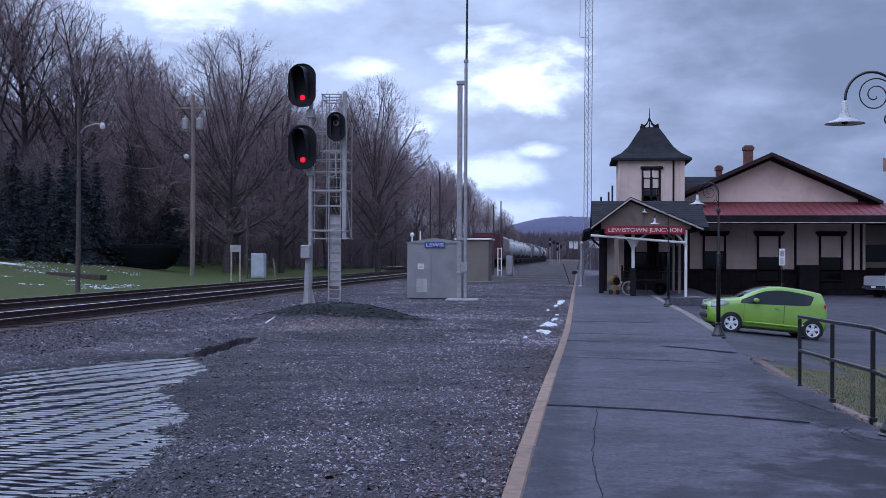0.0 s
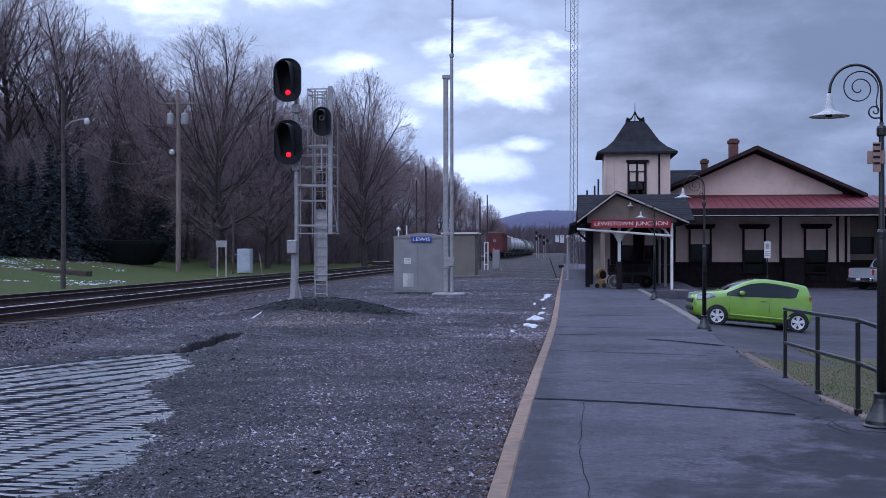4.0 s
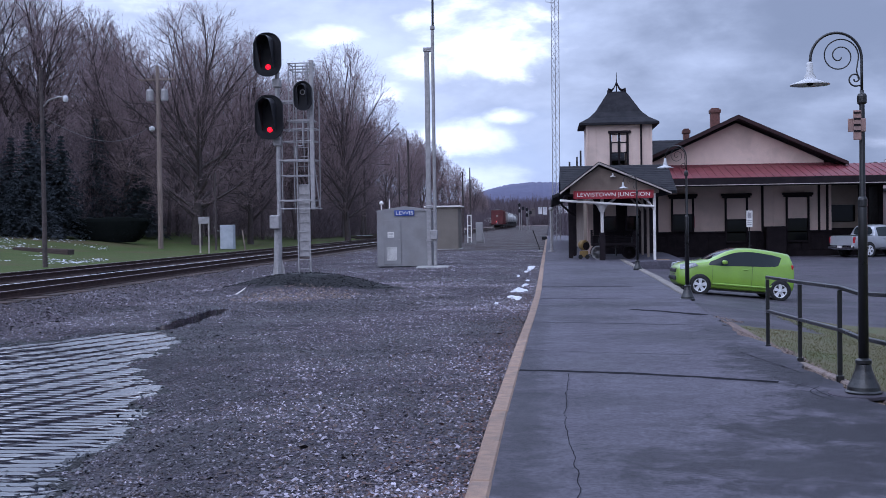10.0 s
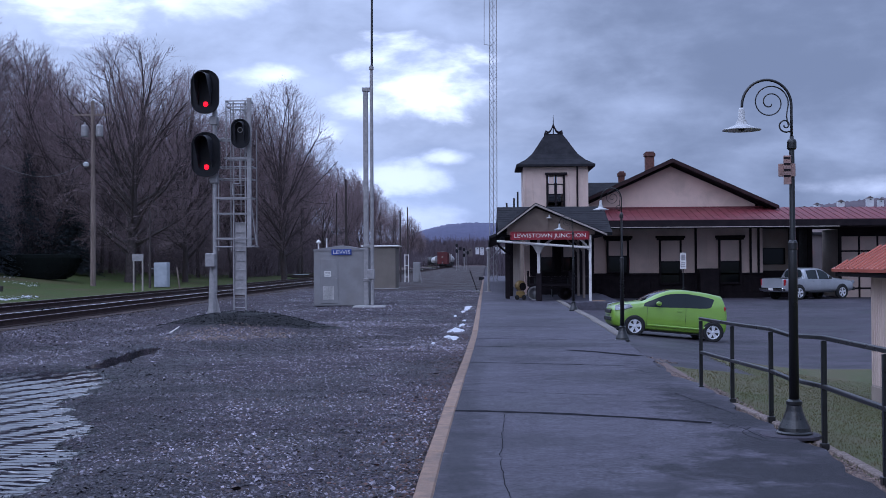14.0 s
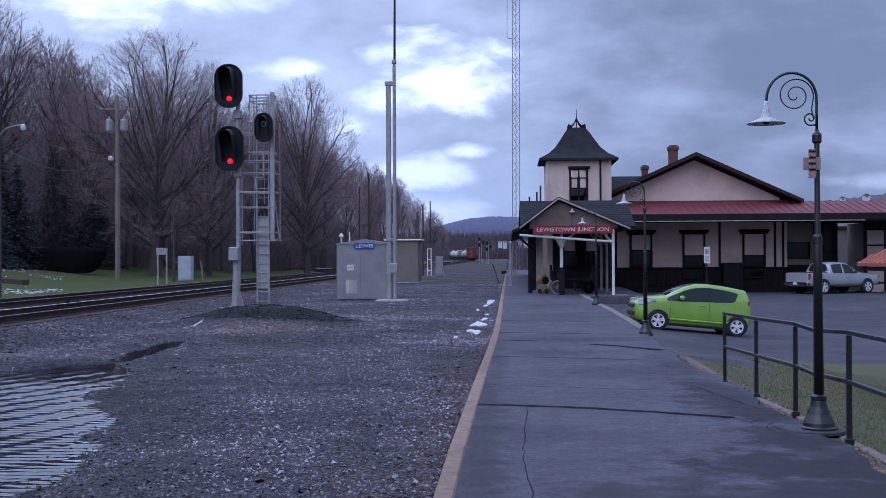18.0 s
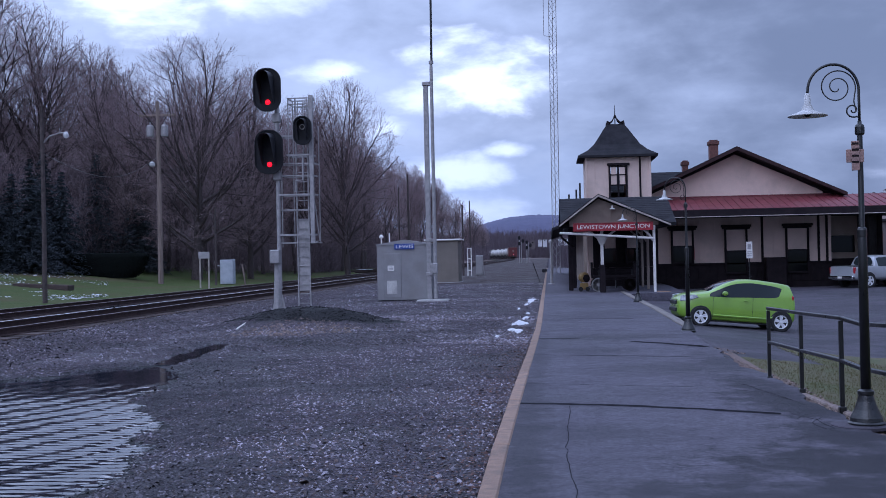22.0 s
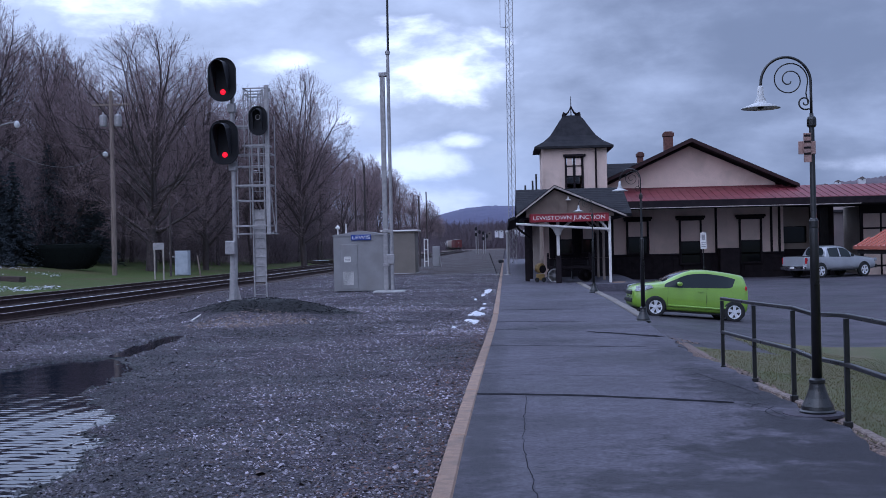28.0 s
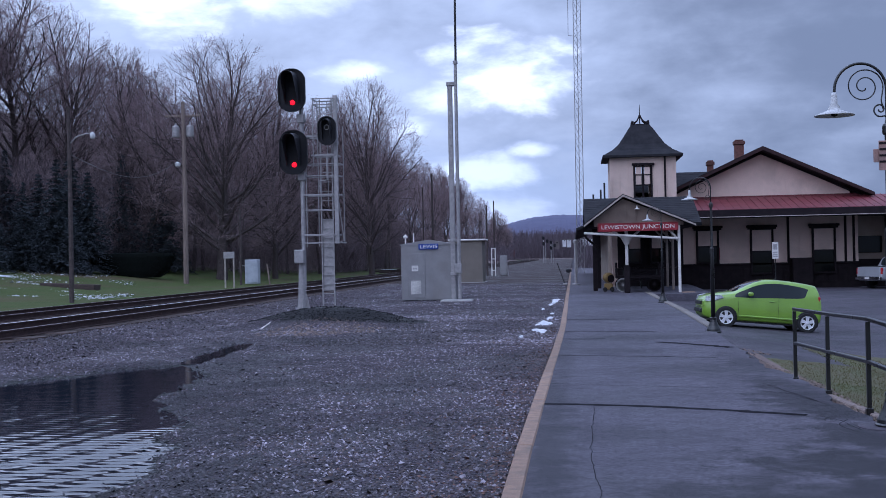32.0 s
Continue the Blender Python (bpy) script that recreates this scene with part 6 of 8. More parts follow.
    part("roof", bm, M["white_trim"], sh)
    bm = B()
    box(bm, -0.1, 2.4, -0.3, 3.1, -0.1, 0.1, 0.03)
    part("plinth", bm, M["concrete"], sh)


build_bungalow()


# ---------------------------------------------------------------- vehicles
def paint(name, c, flake=0.0):
    m = surf(name, c, tuple(v * 0.93 for v in c), 1.5, 0.32, metal=flake, bump=0.0, stain=tuple(v * 0.6 for v in c), stain_scale=1.2, stain_amount=0.2)
    m.node_tree.nodes["Principled BSDF"].inputs["Coat Weight"].default_value = 0.8
    m.node_tree.nodes["Principled BSDF"].inputs["Coat Roughness"].default_value = 0.08
    return m


M["lime"] = paint("lime_green_car_paint", (0.21, 0.3696, 0.035))
M["silver"] = paint("silver_car_paint", (0.42, 0.427, 0.448), 0.3)
M["maroon"] = paint("dark_maroon_car_paint", (0.06, 0.02, 0.025), 0.2)
M["tyre"] = surf("tyre_rubber", (0.018, 0.018, 0.019), None, 10, 0.85, bump=0.2)
M["alloy"] = surf("alloy_wheel", (0.78, 0.78, 0.8), (0.68, 0.68, 0.7), 8, 0.4, metal=0.15, bump=0)
M["black_plastic"] = surf("black_plastic", (0.02, 0.02, 0.021), None, 6, 0.6, bump=0.05)
M["headlight"] = surf("headlight_lens", (0.42, 0.44, 0.46), (0.2, 0.21, 0.23), 16, 0.15, bump=0)
M["tail_red"] = surf("tail_light_lens", (0.45, 0.02, 0.03), (0.3, 0.015, 0.02), 9, 0.2, bump=0)
# dark tint, its grey lifted to stand in for reflections in the side windows
M["car_glass"] = glass("tinted_sheen_car_glass", (0.024, 0.03, 0.033), 0.04)
M["car_glass"].node_tree.nodes["Principled BSDF"].inputs["Specular IOR Level"].default_value = 0.3
M["screen_glass"] = glass("car_windscreen", (0.01, 0.012, 0.014), 0.02)
M["screen_glass"].node_tree.nodes["Principled BSDF"].inputs["Specular IOR Level"].default_value = 1.0
M["chrome"] = surf("chrome", (0.7, 0.7, 0.72), None, 4, 0.15, metal=1.0, bump=0)


def wheel_parts(parent, x, side, y, r, width):
    """A road wheel with tyre, rim and five twin spokes; side -1 shows towards -y."""
    m = Matrix.Translation((x, y, r)) @ pose(0, 0, 0, 90 * (1 if side < 0 else -1), 0, 0)
    bm = B()
    lathe(bm, [(r * 0.68, -width), (r * 0.93, -width), (r, -width * 0.85), (r, -0.02), (r * 0.93, 0.0), (r * 0.68, -0.005)], 28, m, caps=False)
    wh = part("wheel", bm, M["tyre"], parent, "black tyre")
    bm = B()
    lathe(bm, [(r * 0.7, -width), (r * 0.7, -0.01), (r * 0.66, 0.0), (r * 0.62, -0.012), (r * 0.6, -0.06), (0.0, -0.06)], 28, m, caps=False)
    part("wheel_well", bm, M["black_plastic"], wh)
    bm = B()
    lathe(bm, [(r * 0.7, -0.012), (r * 0.69, 0.002), (r * 0.61, -0.006), (r * 0.6, -0.03)], 28, m, caps=False)
    lathe(bm, [(r * 0.17, -0.05), (r * 0.17, -0.012), (r * 0.1, 0.0), (0.0, 0.0)], 14, m)
    for k in range(5):
        for o in (-9, 9):
            a = radians(72 * k + 18 + o)
            c, s = math.cos(a), math.sin(a)
            w = 0.028
            q = [(r * 0.12, -w * .9), (r * 0.64, -w), (r * 0.64, w), (r * 0.12, w * .9)]
            slab(bm, [(u * c - v * s, u * s + v * c) for u, v in q], -0.04, -0.012, m)
    part("rim", bm, M["alloy"], wh, "silver alloy rim")
    return wh


def loft_body(parent, stations, paint_mat, side_glass, front_glass, rear_glass):
    """A car body from cross-sections (x, z_low, w_low, z_mid, w_mid, z_belt, w_belt, z_top, w_top); the front is at -x."""
    rings = []
    for x, zl, wl, zm, wm, zb, wb, zt, wt in stations:
        half = [(0, zl), (wl * 0.9, zl), (wl, zl + 0.05), ((wl + wm) / 2 + 0.012, (zl + zm) / 2), (wm, zm), ((wm + wb) / 2 + 0.008, (zm + zb) / 2), (wb, zb), (wt, zt - 0.085), (wt * 0.92, zt - 0.03), (wt * 0.45, zt - 0.003), (0, zt)]
        ring = [(x, -a, b) for a, b in half] + [(x, a, b) for a, b in half[-2:0:-1]]
        rings.append(ring)
    k = len(rings[0])
    body, panes = B(), []
    bv = [[body.verts.new(p) for p in r] for r in rings]
    n = len(rings)
    taken = set()
    def pane(cells, name):
        bm = B()
        cache = {}
        for i, j in cells:
            taken.add((i, j))
            f = []
            for a, b in ((i, j), (i, (j + 1) % k), (i + 1, (j + 1) % k), (i + 1, j)):
                if (a, b) not in cache:
                    cache[a, b] = bm.verts.new(rings[a][b])
                f.append(cache[a, b])
            bm.faces.new(f)
        bmesh.ops.recalc_face_normals(bm, faces=bm.faces[:])
        panes.append((name, bm))
    for runs in side_glass:
        pane([(i, 6) for i in runs], "side_window")
        pane([(i, k - 7) for i in runs], "side_window")
    if front_glass:
        pane([(i, j) for i in front_glass for j in (7, 8, 9, 10, 11, 12)], "windscreen")
    if rear_glass:
        pane([(i, j) for i in rear_glass for j in (8, 9, 10, 11)], "rear_window")
    for i in range(n - 1):
        for j in range(k):
            if (i, j) not in taken:
                body.faces.new((bv[i][j], bv[i][(j + 1) % k], bv[i + 1][(j + 1) % k], bv[i + 1][j]))
    body.faces.new(bv[0][::-1]), body.faces.new(bv[-1])
    bmesh.ops.recalc_face_normals(body, faces=body.faces[:])
    ob = part("body", body, paint_mat, parent, smooth=True)
    md = ob.modifiers.new("edges", "EDGE_SPLIT")
    md.split_angle = radians(32)
    for name, bm in panes:
        part(name, bm, M["screen_glass"] if name == "windscreen" else M["car_glass"], parent)
    return ob


def smooth_body(parent, stations, paint_mat, side_glass, front_glass, rear_glass, rake=0.0):
    """A rounded car body from cross-sections (x, z_low, w_low, z_mid, w_mid, z_belt, w_belt, z_glass_top, w_glass_top, z_roof, w_roof)."""
    rings = []
    for x, zl, wl, zm, wm, zb, wb, zw, ww, zt, wt in stations:
        half = [(0, zl), (wl * 0.9, zl), (wl, zl + 0.05), ((wl + wm) / 2 + 0.012, (zl + zm) / 2), (wm, zm), ((wm + wb) / 2 + 0.01, (zm + zb) / 2), (wb, zb),
                (ww, zw), (wt, zt - 0.05), (wt * 0.86, zt - 0.015), (wt * 0.45, zt - 0.002), (0, zt)]
        rings.append([(x, -a, b) for a, b in half] + [(x, a, b) for a, b in half[-2:0:-1]])
    k, n = len(rings[0]), len(rings)
    taken = set()
    # the side windows keep their corners; the rear edge leans back towards the roof
    first, last = side_glass[0], side_glass[-1] + 1
    corners = {(i, b) for i, j in ((first, 6), (last, 6), (last, 7)) for b in (j, k - j)}
    for b in (6, k - 6):
        x, y, z = rings[last][b]
        rings[last][b] = (x - rake, y, z)

    def sheet(cells):
        bm, cache = B(), {}
        crease = bm.verts.layers.float.new("crease_vert")
        for i, j in cells:
            f = []
            for a, b in ((i, j), (i, (j + 1) % k), (i + 1, (j + 1) % k), (i + 1, j)):
                if (a, b) not in cache:
                    cache[a, b] = bm.verts.new(rings[a][b])
                f.append(cache[a, b])
            bm.faces.new(f)
        for c in corners & set(cache):
            cache[c][crease] = 0.9
        return bm, cache

    def rounded(name, bm, mat):
        bmesh.ops.recalc_face_normals(bm, faces=bm.faces[:])
        ob = part(name, bm, mat, parent, smooth=True)
        md = ob.modifiers.new("rounding", "SUBSURF")
        md.levels = md.render_levels = 2
        return ob

    panes = []
    for j in (6, k - 7):
        panes.append(("side_window", [(i, j) for i in side_glass]))
    panes.append(("windscreen", [(i, j) for i in front_glass for j in range(9, 13)]))
    panes.append(("rear_window", [(i, j) for i in rear_glass for j in range(9, 13)]))
    for name, cells in panes:
        taken.update(cells)
        rounded(name, sheet(cells)[0], M["screen_glass"] if name == "windscreen" else M["car_glass"])
    bm, cache = sheet([(i, j) for i in range(n - 1) for j in range(k) if (i, j) not in taken])
    bm.faces.new([cache[0, j] for j in range(k)])
    bm.faces.new([cache[n - 1, j] for j in range(k)])
    return rounded("body", bm, paint_mat)


def arch(parent, x, y, r):
    """A wheel arch lip, with a flat black disc standing in for the shade of the opening."""
    bm = B()
    pts = [(x + r * math.cos(a), y, r * 0.93 + r * math.sin(a)) for a in np.linspace(radians(-25), radians(205), 20)]
    tube(bm, pts, 0.02, 5)
    slab(bm, [(x + r * math.cos(a), r * 0.93 + r * math.sin(a)) for a in np.linspace(0, 2 * math.pi, 24, endpoint=False)], -0.005, 0.005, Matrix.Translation((0, y, 0)) @ UP)
    part("wheel_arch", bm, M["black_plastic"], parent)


def build_hatchback(m):
    c = thing("hatchback_car", m, "small lime green hatchback parked against the kerb", "car", group="parked cars")
    low = (.19, .76, .5, .8)
    S = [(-1.86, .36, .45, .5, .56, .62, .53, .66, .48, .70, .4), (-1.8, .24, .62, .5, .69, .74, .65, .79, .59, .84, .5), (-1.62, .2, .72, .5, .77, .82, .72, .88, .66, .93, .58),
         (-1.35, .19, .75, .5, .8, .87, .76, .94, .7, .985, .63), (-1.1, *low, .89, .77, .97, .71, 1.025, .65), (-0.95, *low, .9, .77, 1.0, .71, 1.06, .65), (-0.74, *low, .9, .767, 1.08, .705, 1.2, .64),
         (-0.42, *low, .905, .765, 1.25, .665, 1.37, .62), (-0.12, *low, .925, .765, 1.345, .645, 1.455, .6), (0.25, *low, .945, .76, 1.375, .635, 1.49, .59), (0.36, *low, .95, .76, 1.375, .635, 1.49, .59),
         (0.72, *low, .965, .755, 1.35, .632, 1.475, .585), (1.02, *low, .985, .75, 1.315, .632, 1.45, .58), (1.2, .2, .755, .52, .795, 1.03, .74, 1.265, .64, 1.43, .575), (1.45, .23, .75, .54, .79, 1.1, .735, 1.2, .665, 1.395, .575),
         (1.52, .25, .74, .55, .785, 1.02, .73, 1.12, .685, 1.24, .61), (1.59, .28, .72, .56, .77, .92, .72, 1.0, .68, 1.06, .62), (1.63, .34, .64, .55, .7, .72, .66, .78, .62, .82, .55)]
    smooth_body(c, S, M["lime"], range(5, 13), (5, 6, 7), (14,), 0.1)
    for y in (-0.80, 0.80):
        for x in (-1.19, 1.185):
            arch(c, x, y, 0.312)
            wheel_parts(c, x, -1 if y < 0 else 1, y - (0.045 if y < 0 else -0.045), 0.29, 0.18)
    for s in (-1, 1):
        bm = B()
        pts = [(-1.8, s * .67, .72), (-1.6, s * .765, .74), (-1.3, s * .795, .86), (-1.36, s * .775, .93), (-1.6, s * .72, .91), (-1.79, s * .64, .86)]
        v = [bm.verts.new((x, y + s * 0.012, z)) for x, y, z in pts]
        v2 = [bm.verts.new((x + .03, y - s * 0.04, z - .01)) for x, y, z in pts]
        bm.faces.new(v), bm.faces.new(v2[::-1])
        for i in range(6):
            bm.faces.new((v[i], v[(i + 1) % 6], v2[(i + 1) % 6], v2[i]))
        part("headlight", bm, M["headlight"], c, "swept-back clear headlight")
        bm = B()
        box(bm, 1.46, 1.56, s * 0.7 - 0.04, s * 0.7 + 0.04, 0.9, 1.08, 0.035)
        part("tail_light", bm, M["tail_red"], c, "red tail light")
        bm = B()
        lathe(bm, [(0.0, -0.1), (0.06, -0.08), (0.075, 0.0), (0.06, 0.07), (0.0, 0.09)], 12, Matrix.Translation((-0.52, s * 0.87, 1.02)) @ pose(0, 0, 0, 90, 0, 0) @ Matrix.Diagonal((1.2, 0.9, 0.9, 1)))
        part("door_mirror", bm, M["lime"], c)
        bm = B()
        box(bm, 0.06, 0.2, s * 0.795 - 0.015, s * 0.795 + 0.015, 0.82, 0.85, 0.008)
        part("door_handle", bm, M["lime"], c)
        bm = B()
        tube(bm, [(-0.82, s * .80, .36), (0.8, s * .80, .35), (0.95, s * .80, .42)], 0.03, 6)
        part("sill_moulding", bm, M["lime"], c)
        for xa, za, xb, zb in ((-0.84, 0.3, -0.84, 0.92), (0.33, 0.28, 0.33, 0.97)):
            bm = B()
            tube(bm, [(xa, s * 0.802, za), ((xa + xb) / 2, s * 0.811, (za + zb) / 2), (xb, s * 0.765, zb)], 0.004, 4)
            part("door_shut_line", bm, M["black_plastic"], c)
        bm = B()
        slab(bm, [(0.29, 0.98), (0.33, 0.985), (0.36, 1.36), (0.32, 1.36)], -0.004, 0.004, Matrix(((1, 0, 0, 0), (0, -s * 0.31, s, s * 1.062), (0, 1, 0, 0), (0, 0, 0, 1))))
        part("door_pillar", bm, M["car_glass"], c)
    for z, w in ((0.66, .42), (0.44, .5)):
        bm = B()
        box(bm, -1.885, -1.8, -w, w, z - 0.06, z + 0.06, 0.02)
        part("grille", bm, M["black_plastic"], c, "black front grille")
    bm = B()
    box(bm, -1.9, -1.84, -0.3, 0.3, 0.545, 0.57, 0.006)
    part("grille_bar", bm, M["chrome"], c)
    bm = B()
    tube(bm, [(0.35, 0, 1.52), (0.45, 0, 1.58)], 0.008, 6)
    part("aerial", bm, M["black_plastic"], c)
    bm = B()
    box(bm, -1.7, 1.5, -0.66, 0.66, 0.16, 0.22)
    part("underbody", bm, M["black_plastic"], c)
    return c


def build_pickup(m):
    c = thing("pickup_truck", m, "silver pickup truck parked before the station", "pickup truck", group="parked cars")
    low = (.4, .86, .62, .94)
    S = [(2.7, .5, .6, .62, .72, .8, .72, .86, .66, .92, .56), (2.62, .42, .8, .62, .88, .92, .86, .98, .8, 1.04, .7), (2.2, .4, .85, .62, .93, 1.0, .9, 1.06, .84, 1.12, .74), (1.35, *low, 1.06, .91, 1.11, .85, 1.18, .76),
         (1.1, *low, 1.08, .91, 1.15, .84, 1.23, .74), (0.65, *low, 1.1, .91, 1.4, .77, 1.53, .68), (0.35, *low, 1.11, .91, 1.59, .72, 1.7, .66), (0.0, *low, 1.12, .91, 1.64, .71, 1.76, .65), (-0.5, *low, 1.13, .91, 1.64, .71, 1.77, .65),
         (-0.95, *low, 1.14, .91, 1.6, .72, 1.75, .65), (-1.1, *low, 1.15, .91, 1.52, .75, 1.66, .68), (-1.17, *low, 1.14, .92, 1.18, .9, 1.22, .86), (-1.28, *low, 1.12, .93, 1.16, .91, 1.19, .87), (-2.5, *low, 1.12, .93, 1.16, .91, 1.19, .87),
         (-2.66, .42, .84, .62, .92, 1.1, .91, 1.14, .89, 1.17, .85), (-2.7, .5, .8, .65, .88, 1.02, .87, 1.07, .85, 1.1, .8)]
    smooth_body(c, S, M["silver"], range(5, 9), (4, 5), (10,))
    for s in (-1, 1):
        bm = B()
        slab(bm, [(-0.2, 1.14), (-0.1, 1.14), (-0.12, 1.63), (-0.19, 1.63)], -0.005, 0.005, Matrix(((1, 0, 0, 0), (0, -s * 0.385, s, s * 1.352), (0, 1, 0, 0), (0, 0, 0, 1))))
        part("door_pillar", bm, M["silver"], c)
    bm = B()
    box(bm, -2.55, -1.1, -0.8, 0.8, 0.75, 1.205, 0.02)
    part("load_bed", bm, M["black_plastic"], c)
    bm = B()
    box(bm, -2.7, -2.675, -0.78, 0.78, 0.68, 1.17, 0.02)
    part("tailgate", bm, M["silver"], c)
    bm = B()
    box(bm, -2.83, -2.62, -0.9, 0.9, 0.48, 0.66, 0.04)
    part("rear_bumper", bm, M["chrome"], c, "chrome rear bumper")
    bm = B()
    box(bm, -2.845, -2.832, -0.16, 0.16, 0.52, 0.64, 0.004)
    part("plate", bm, M["white_trim"], c)
    bm = B()
    box(bm, 2.6, 2.74, -0.88, 0.88, 0.46, 0.66, 0.04)
    part("front_bumper", bm, M["black_plastic"], c)
    for y in (-0.94, 0.94):
        for x in (-1.63, 1.63):
            arch(c, x, y, 0.43)
            wheel_parts(c, x, -1 if y < 0 else 1, y - (0.045 if y < 0 else -0.045), 0.38, 0.25)
        bm = B()
        box(bm, -2.69, -2.55, y * 0.93 - 0.05, y * 0.93 + 0.05, 0.78, 1.12, 0.025)
        part("tail_light", bm, M["tail_red"], c, "red tail light")
        bm = B()
        box(bm, 2.45, 2.66, y * 0.92 - 0.04, y * 0.92 + 0.04, 0.84, 1.02, 0.03)
        part("headlight", bm, M["headlight"], c)
        bm = B()
        box(bm, 0.55, 0.72, y * 1.1 - 0.07, y * 1.1 + 0.07, 1.12, 1.28, 0.03)
        part("door_mirror", bm, M["black_plastic"], c)
        for x in (0.02, -0.6):
            bm = B()
            box(bm, x, x + 0.16, y * 1.005 - 0.02, y * 1.005 + 0.02, 0.98, 1.02, 0.01)
            part("door_handle", bm, M["silver"], c)
        bm = B()
        tube(bm, [(-0.9, y * 1.0, 0.42), (0.95, y * 1.0, 0.42)], 0.05, 6)
        part("running_board", bm, M["black_plastic"], c)
    return c


def build_suv(m):
    c = thing("suv_car", m, "dark maroon car parked nose towards the station lot", "car", group="parked cars")
    S = [(-2.3, .35, .6, .5, .75, .65, .72, .74, .55), (-2.2, .26, .8, .5, .88, .78, .86, .9, .7), (-1.6, .24, .84, .55, .92, .92, .9, 1.02, .78), (-1.0, .24, .85, .55, .93, 1.0, .9, 1.1, .76), (-0.3, .24, .85, .55, .93, 1.02, .9, 1.55, .66),
         (0.4, .24, .85, .55, .93, 1.04, .9, 1.66, .64), (1.4, .24, .85, .55, .93, 1.06, .9, 1.64, .62), (2.0, .28, .83, .55, .9, 1.04, .87, 1.4, .6), (2.2, .35, .75, .55, .85, .95, .8, 1.05, .6)]
    loft_body(c, S, M["maroon"], [(4, 5)], (3,), (6,))
    for y in (-0.93, 0.93):
        for x in (-1.4, 1.35):
            arch(c, x, y, 0.39)
            wheel_parts(c, x, -1 if y < 0 else 1, y - (0.045 if y < 0 else -0.045), 0.35, 0.22)
        bm = B()
        box(bm, -2.26, -2.05, y * 0.75 - 0.14, y * 0.75 + 0.14, 0.72, 0.86, 0.03)
        part("headlight", bm, M["headlight"], c)
    bm = B()
    box(bm, -2.34, -2.22, -0.5, 0.5, 0.42, 0.78, 0.04)
    g = part("grille", bm, M["black_plastic"], c)
    bm = B()
    for z in (0.5, 0.6, 0.7):
        box(bm, -2.355, -2.33, -0.5, 0.5, z, z + 0.025, 0.004)
    part("grille_bar", bm, M["chrome"], g)
    return c


build_hatchback(pose(5.43, 34.9, -0.53, 0, 5.2, 5) @ Matrix.Diagonal((0.985, 0.985, 0.985, 1)))
build_pickup(pose(17.22, 62.1, -0.28, 0, 0, 30) @ Matrix.Diagonal((0.95, 0.95, 0.95, 1)))
build_suv(pose(20.9, 57.2, -0.3, 0, 0, 40))


# ---------------------------------------------------------------- small things about the lot and station
def build_pavilion():
    pv = thing("ticket_pavilion", (0, 0, 0), "small tan slatted pavilion with rust-red ribbed metal roof", "pavilion")
    M["rust_roof"] = surf("rust_red_ribbed_metal", (0.4, 0.1, 0.06), (0.33, 0.08, 0.05), 2, 0.45, bump=0.05)
    x0, x1, y0, y1, zg = 6.06, 8.5, 15.4, 18.3, -0.5
    bm = B()
    box(bm, x0 + 0.03, x1 - 0.03, y0 + 0.03, y1 - 0.03, zg, 1.62)
    part("wall", bm, M["tan"], pv)
    bm = B()
    box(bm, x0 - 0.02, x1 + 0.02, y0 - 0.02, y1 + 0.02, zg, -0.2, 0.02)
    part("plinth", bm, M["tan"], pv)
    for k in range(24):
        bm = B()
        x = x0 + 0.1 * k
        box(bm, x, x + 0.075, y0 - 0.012, y0 + 0.028, -0.2, 1.6, 0.006)
        part("slat", bm, M["cream"], pv)
    for k in range(29):
        bm = B()
        y = y0 + 0.03 + 0.1 * k
        box(bm, x0 - 0.012, x0 + 0.028, y, y + 0.075, -0.2, 1.6, 0.006)
        part("slat", bm, M["cream"], pv)
    ex0, ex1, ey0, ey1, ze = 5.6, 9.0, 14.8, 18.85, 1.62
    cx, cy, za = (ex0 + ex1) / 2, (ey0 + ey1) / 2, 2.66
    corners = [(ex0, ey0), (ex1, ey0), (ex1, ey1), (ex0, ey1)]
    for k in range(4):
        (xa, ya), (xb, yb) = corners[k], corners[(k + 1) % 4]
        bm = B()
        v = [bm.verts.new(p) for p in ((xa, ya, ze), (xb, yb, ze), (cx, cy, za))]
        w = [bm.verts.new((p[0], p[1], p[2] - 0.05)) for p in ((xa, ya, ze), (xb, yb, ze), (cx, cy, za))]
        bm.faces.new(v), bm.faces.new(w[::-1])
        bm.faces.new((w[0], w[1], v[1], v[0]))
        rf = part("roof", bm, M["rust_roof"], pv)
        bm = B()
        for j in range(1, 18):
            u = j / 18
            a = Vector((xa + (xb - xa) * u, ya + (yb - ya) * u, ze + 0.01))
            top = 1 - abs(2 * u - 1)
            e = Vector((xa + (xb - xa) / 2, ya + (yb - ya) / 2, ze))
            b = a + (Vector((cx, cy, za)) - e) * top
            tube(bm, [a, b + Vector((0, 0, 0.005))], 0.022, 5)
        part("rib", bm, M["rust_roof"], rf)
    bm = B()
    box(bm, ex0 + 0.05, ex1 - 0.05, ey0 + 0.05, ey1 - 0.05, 1.5, 1.56)
    part("soffit", bm, M["brown"], pv)


build_pavilion()


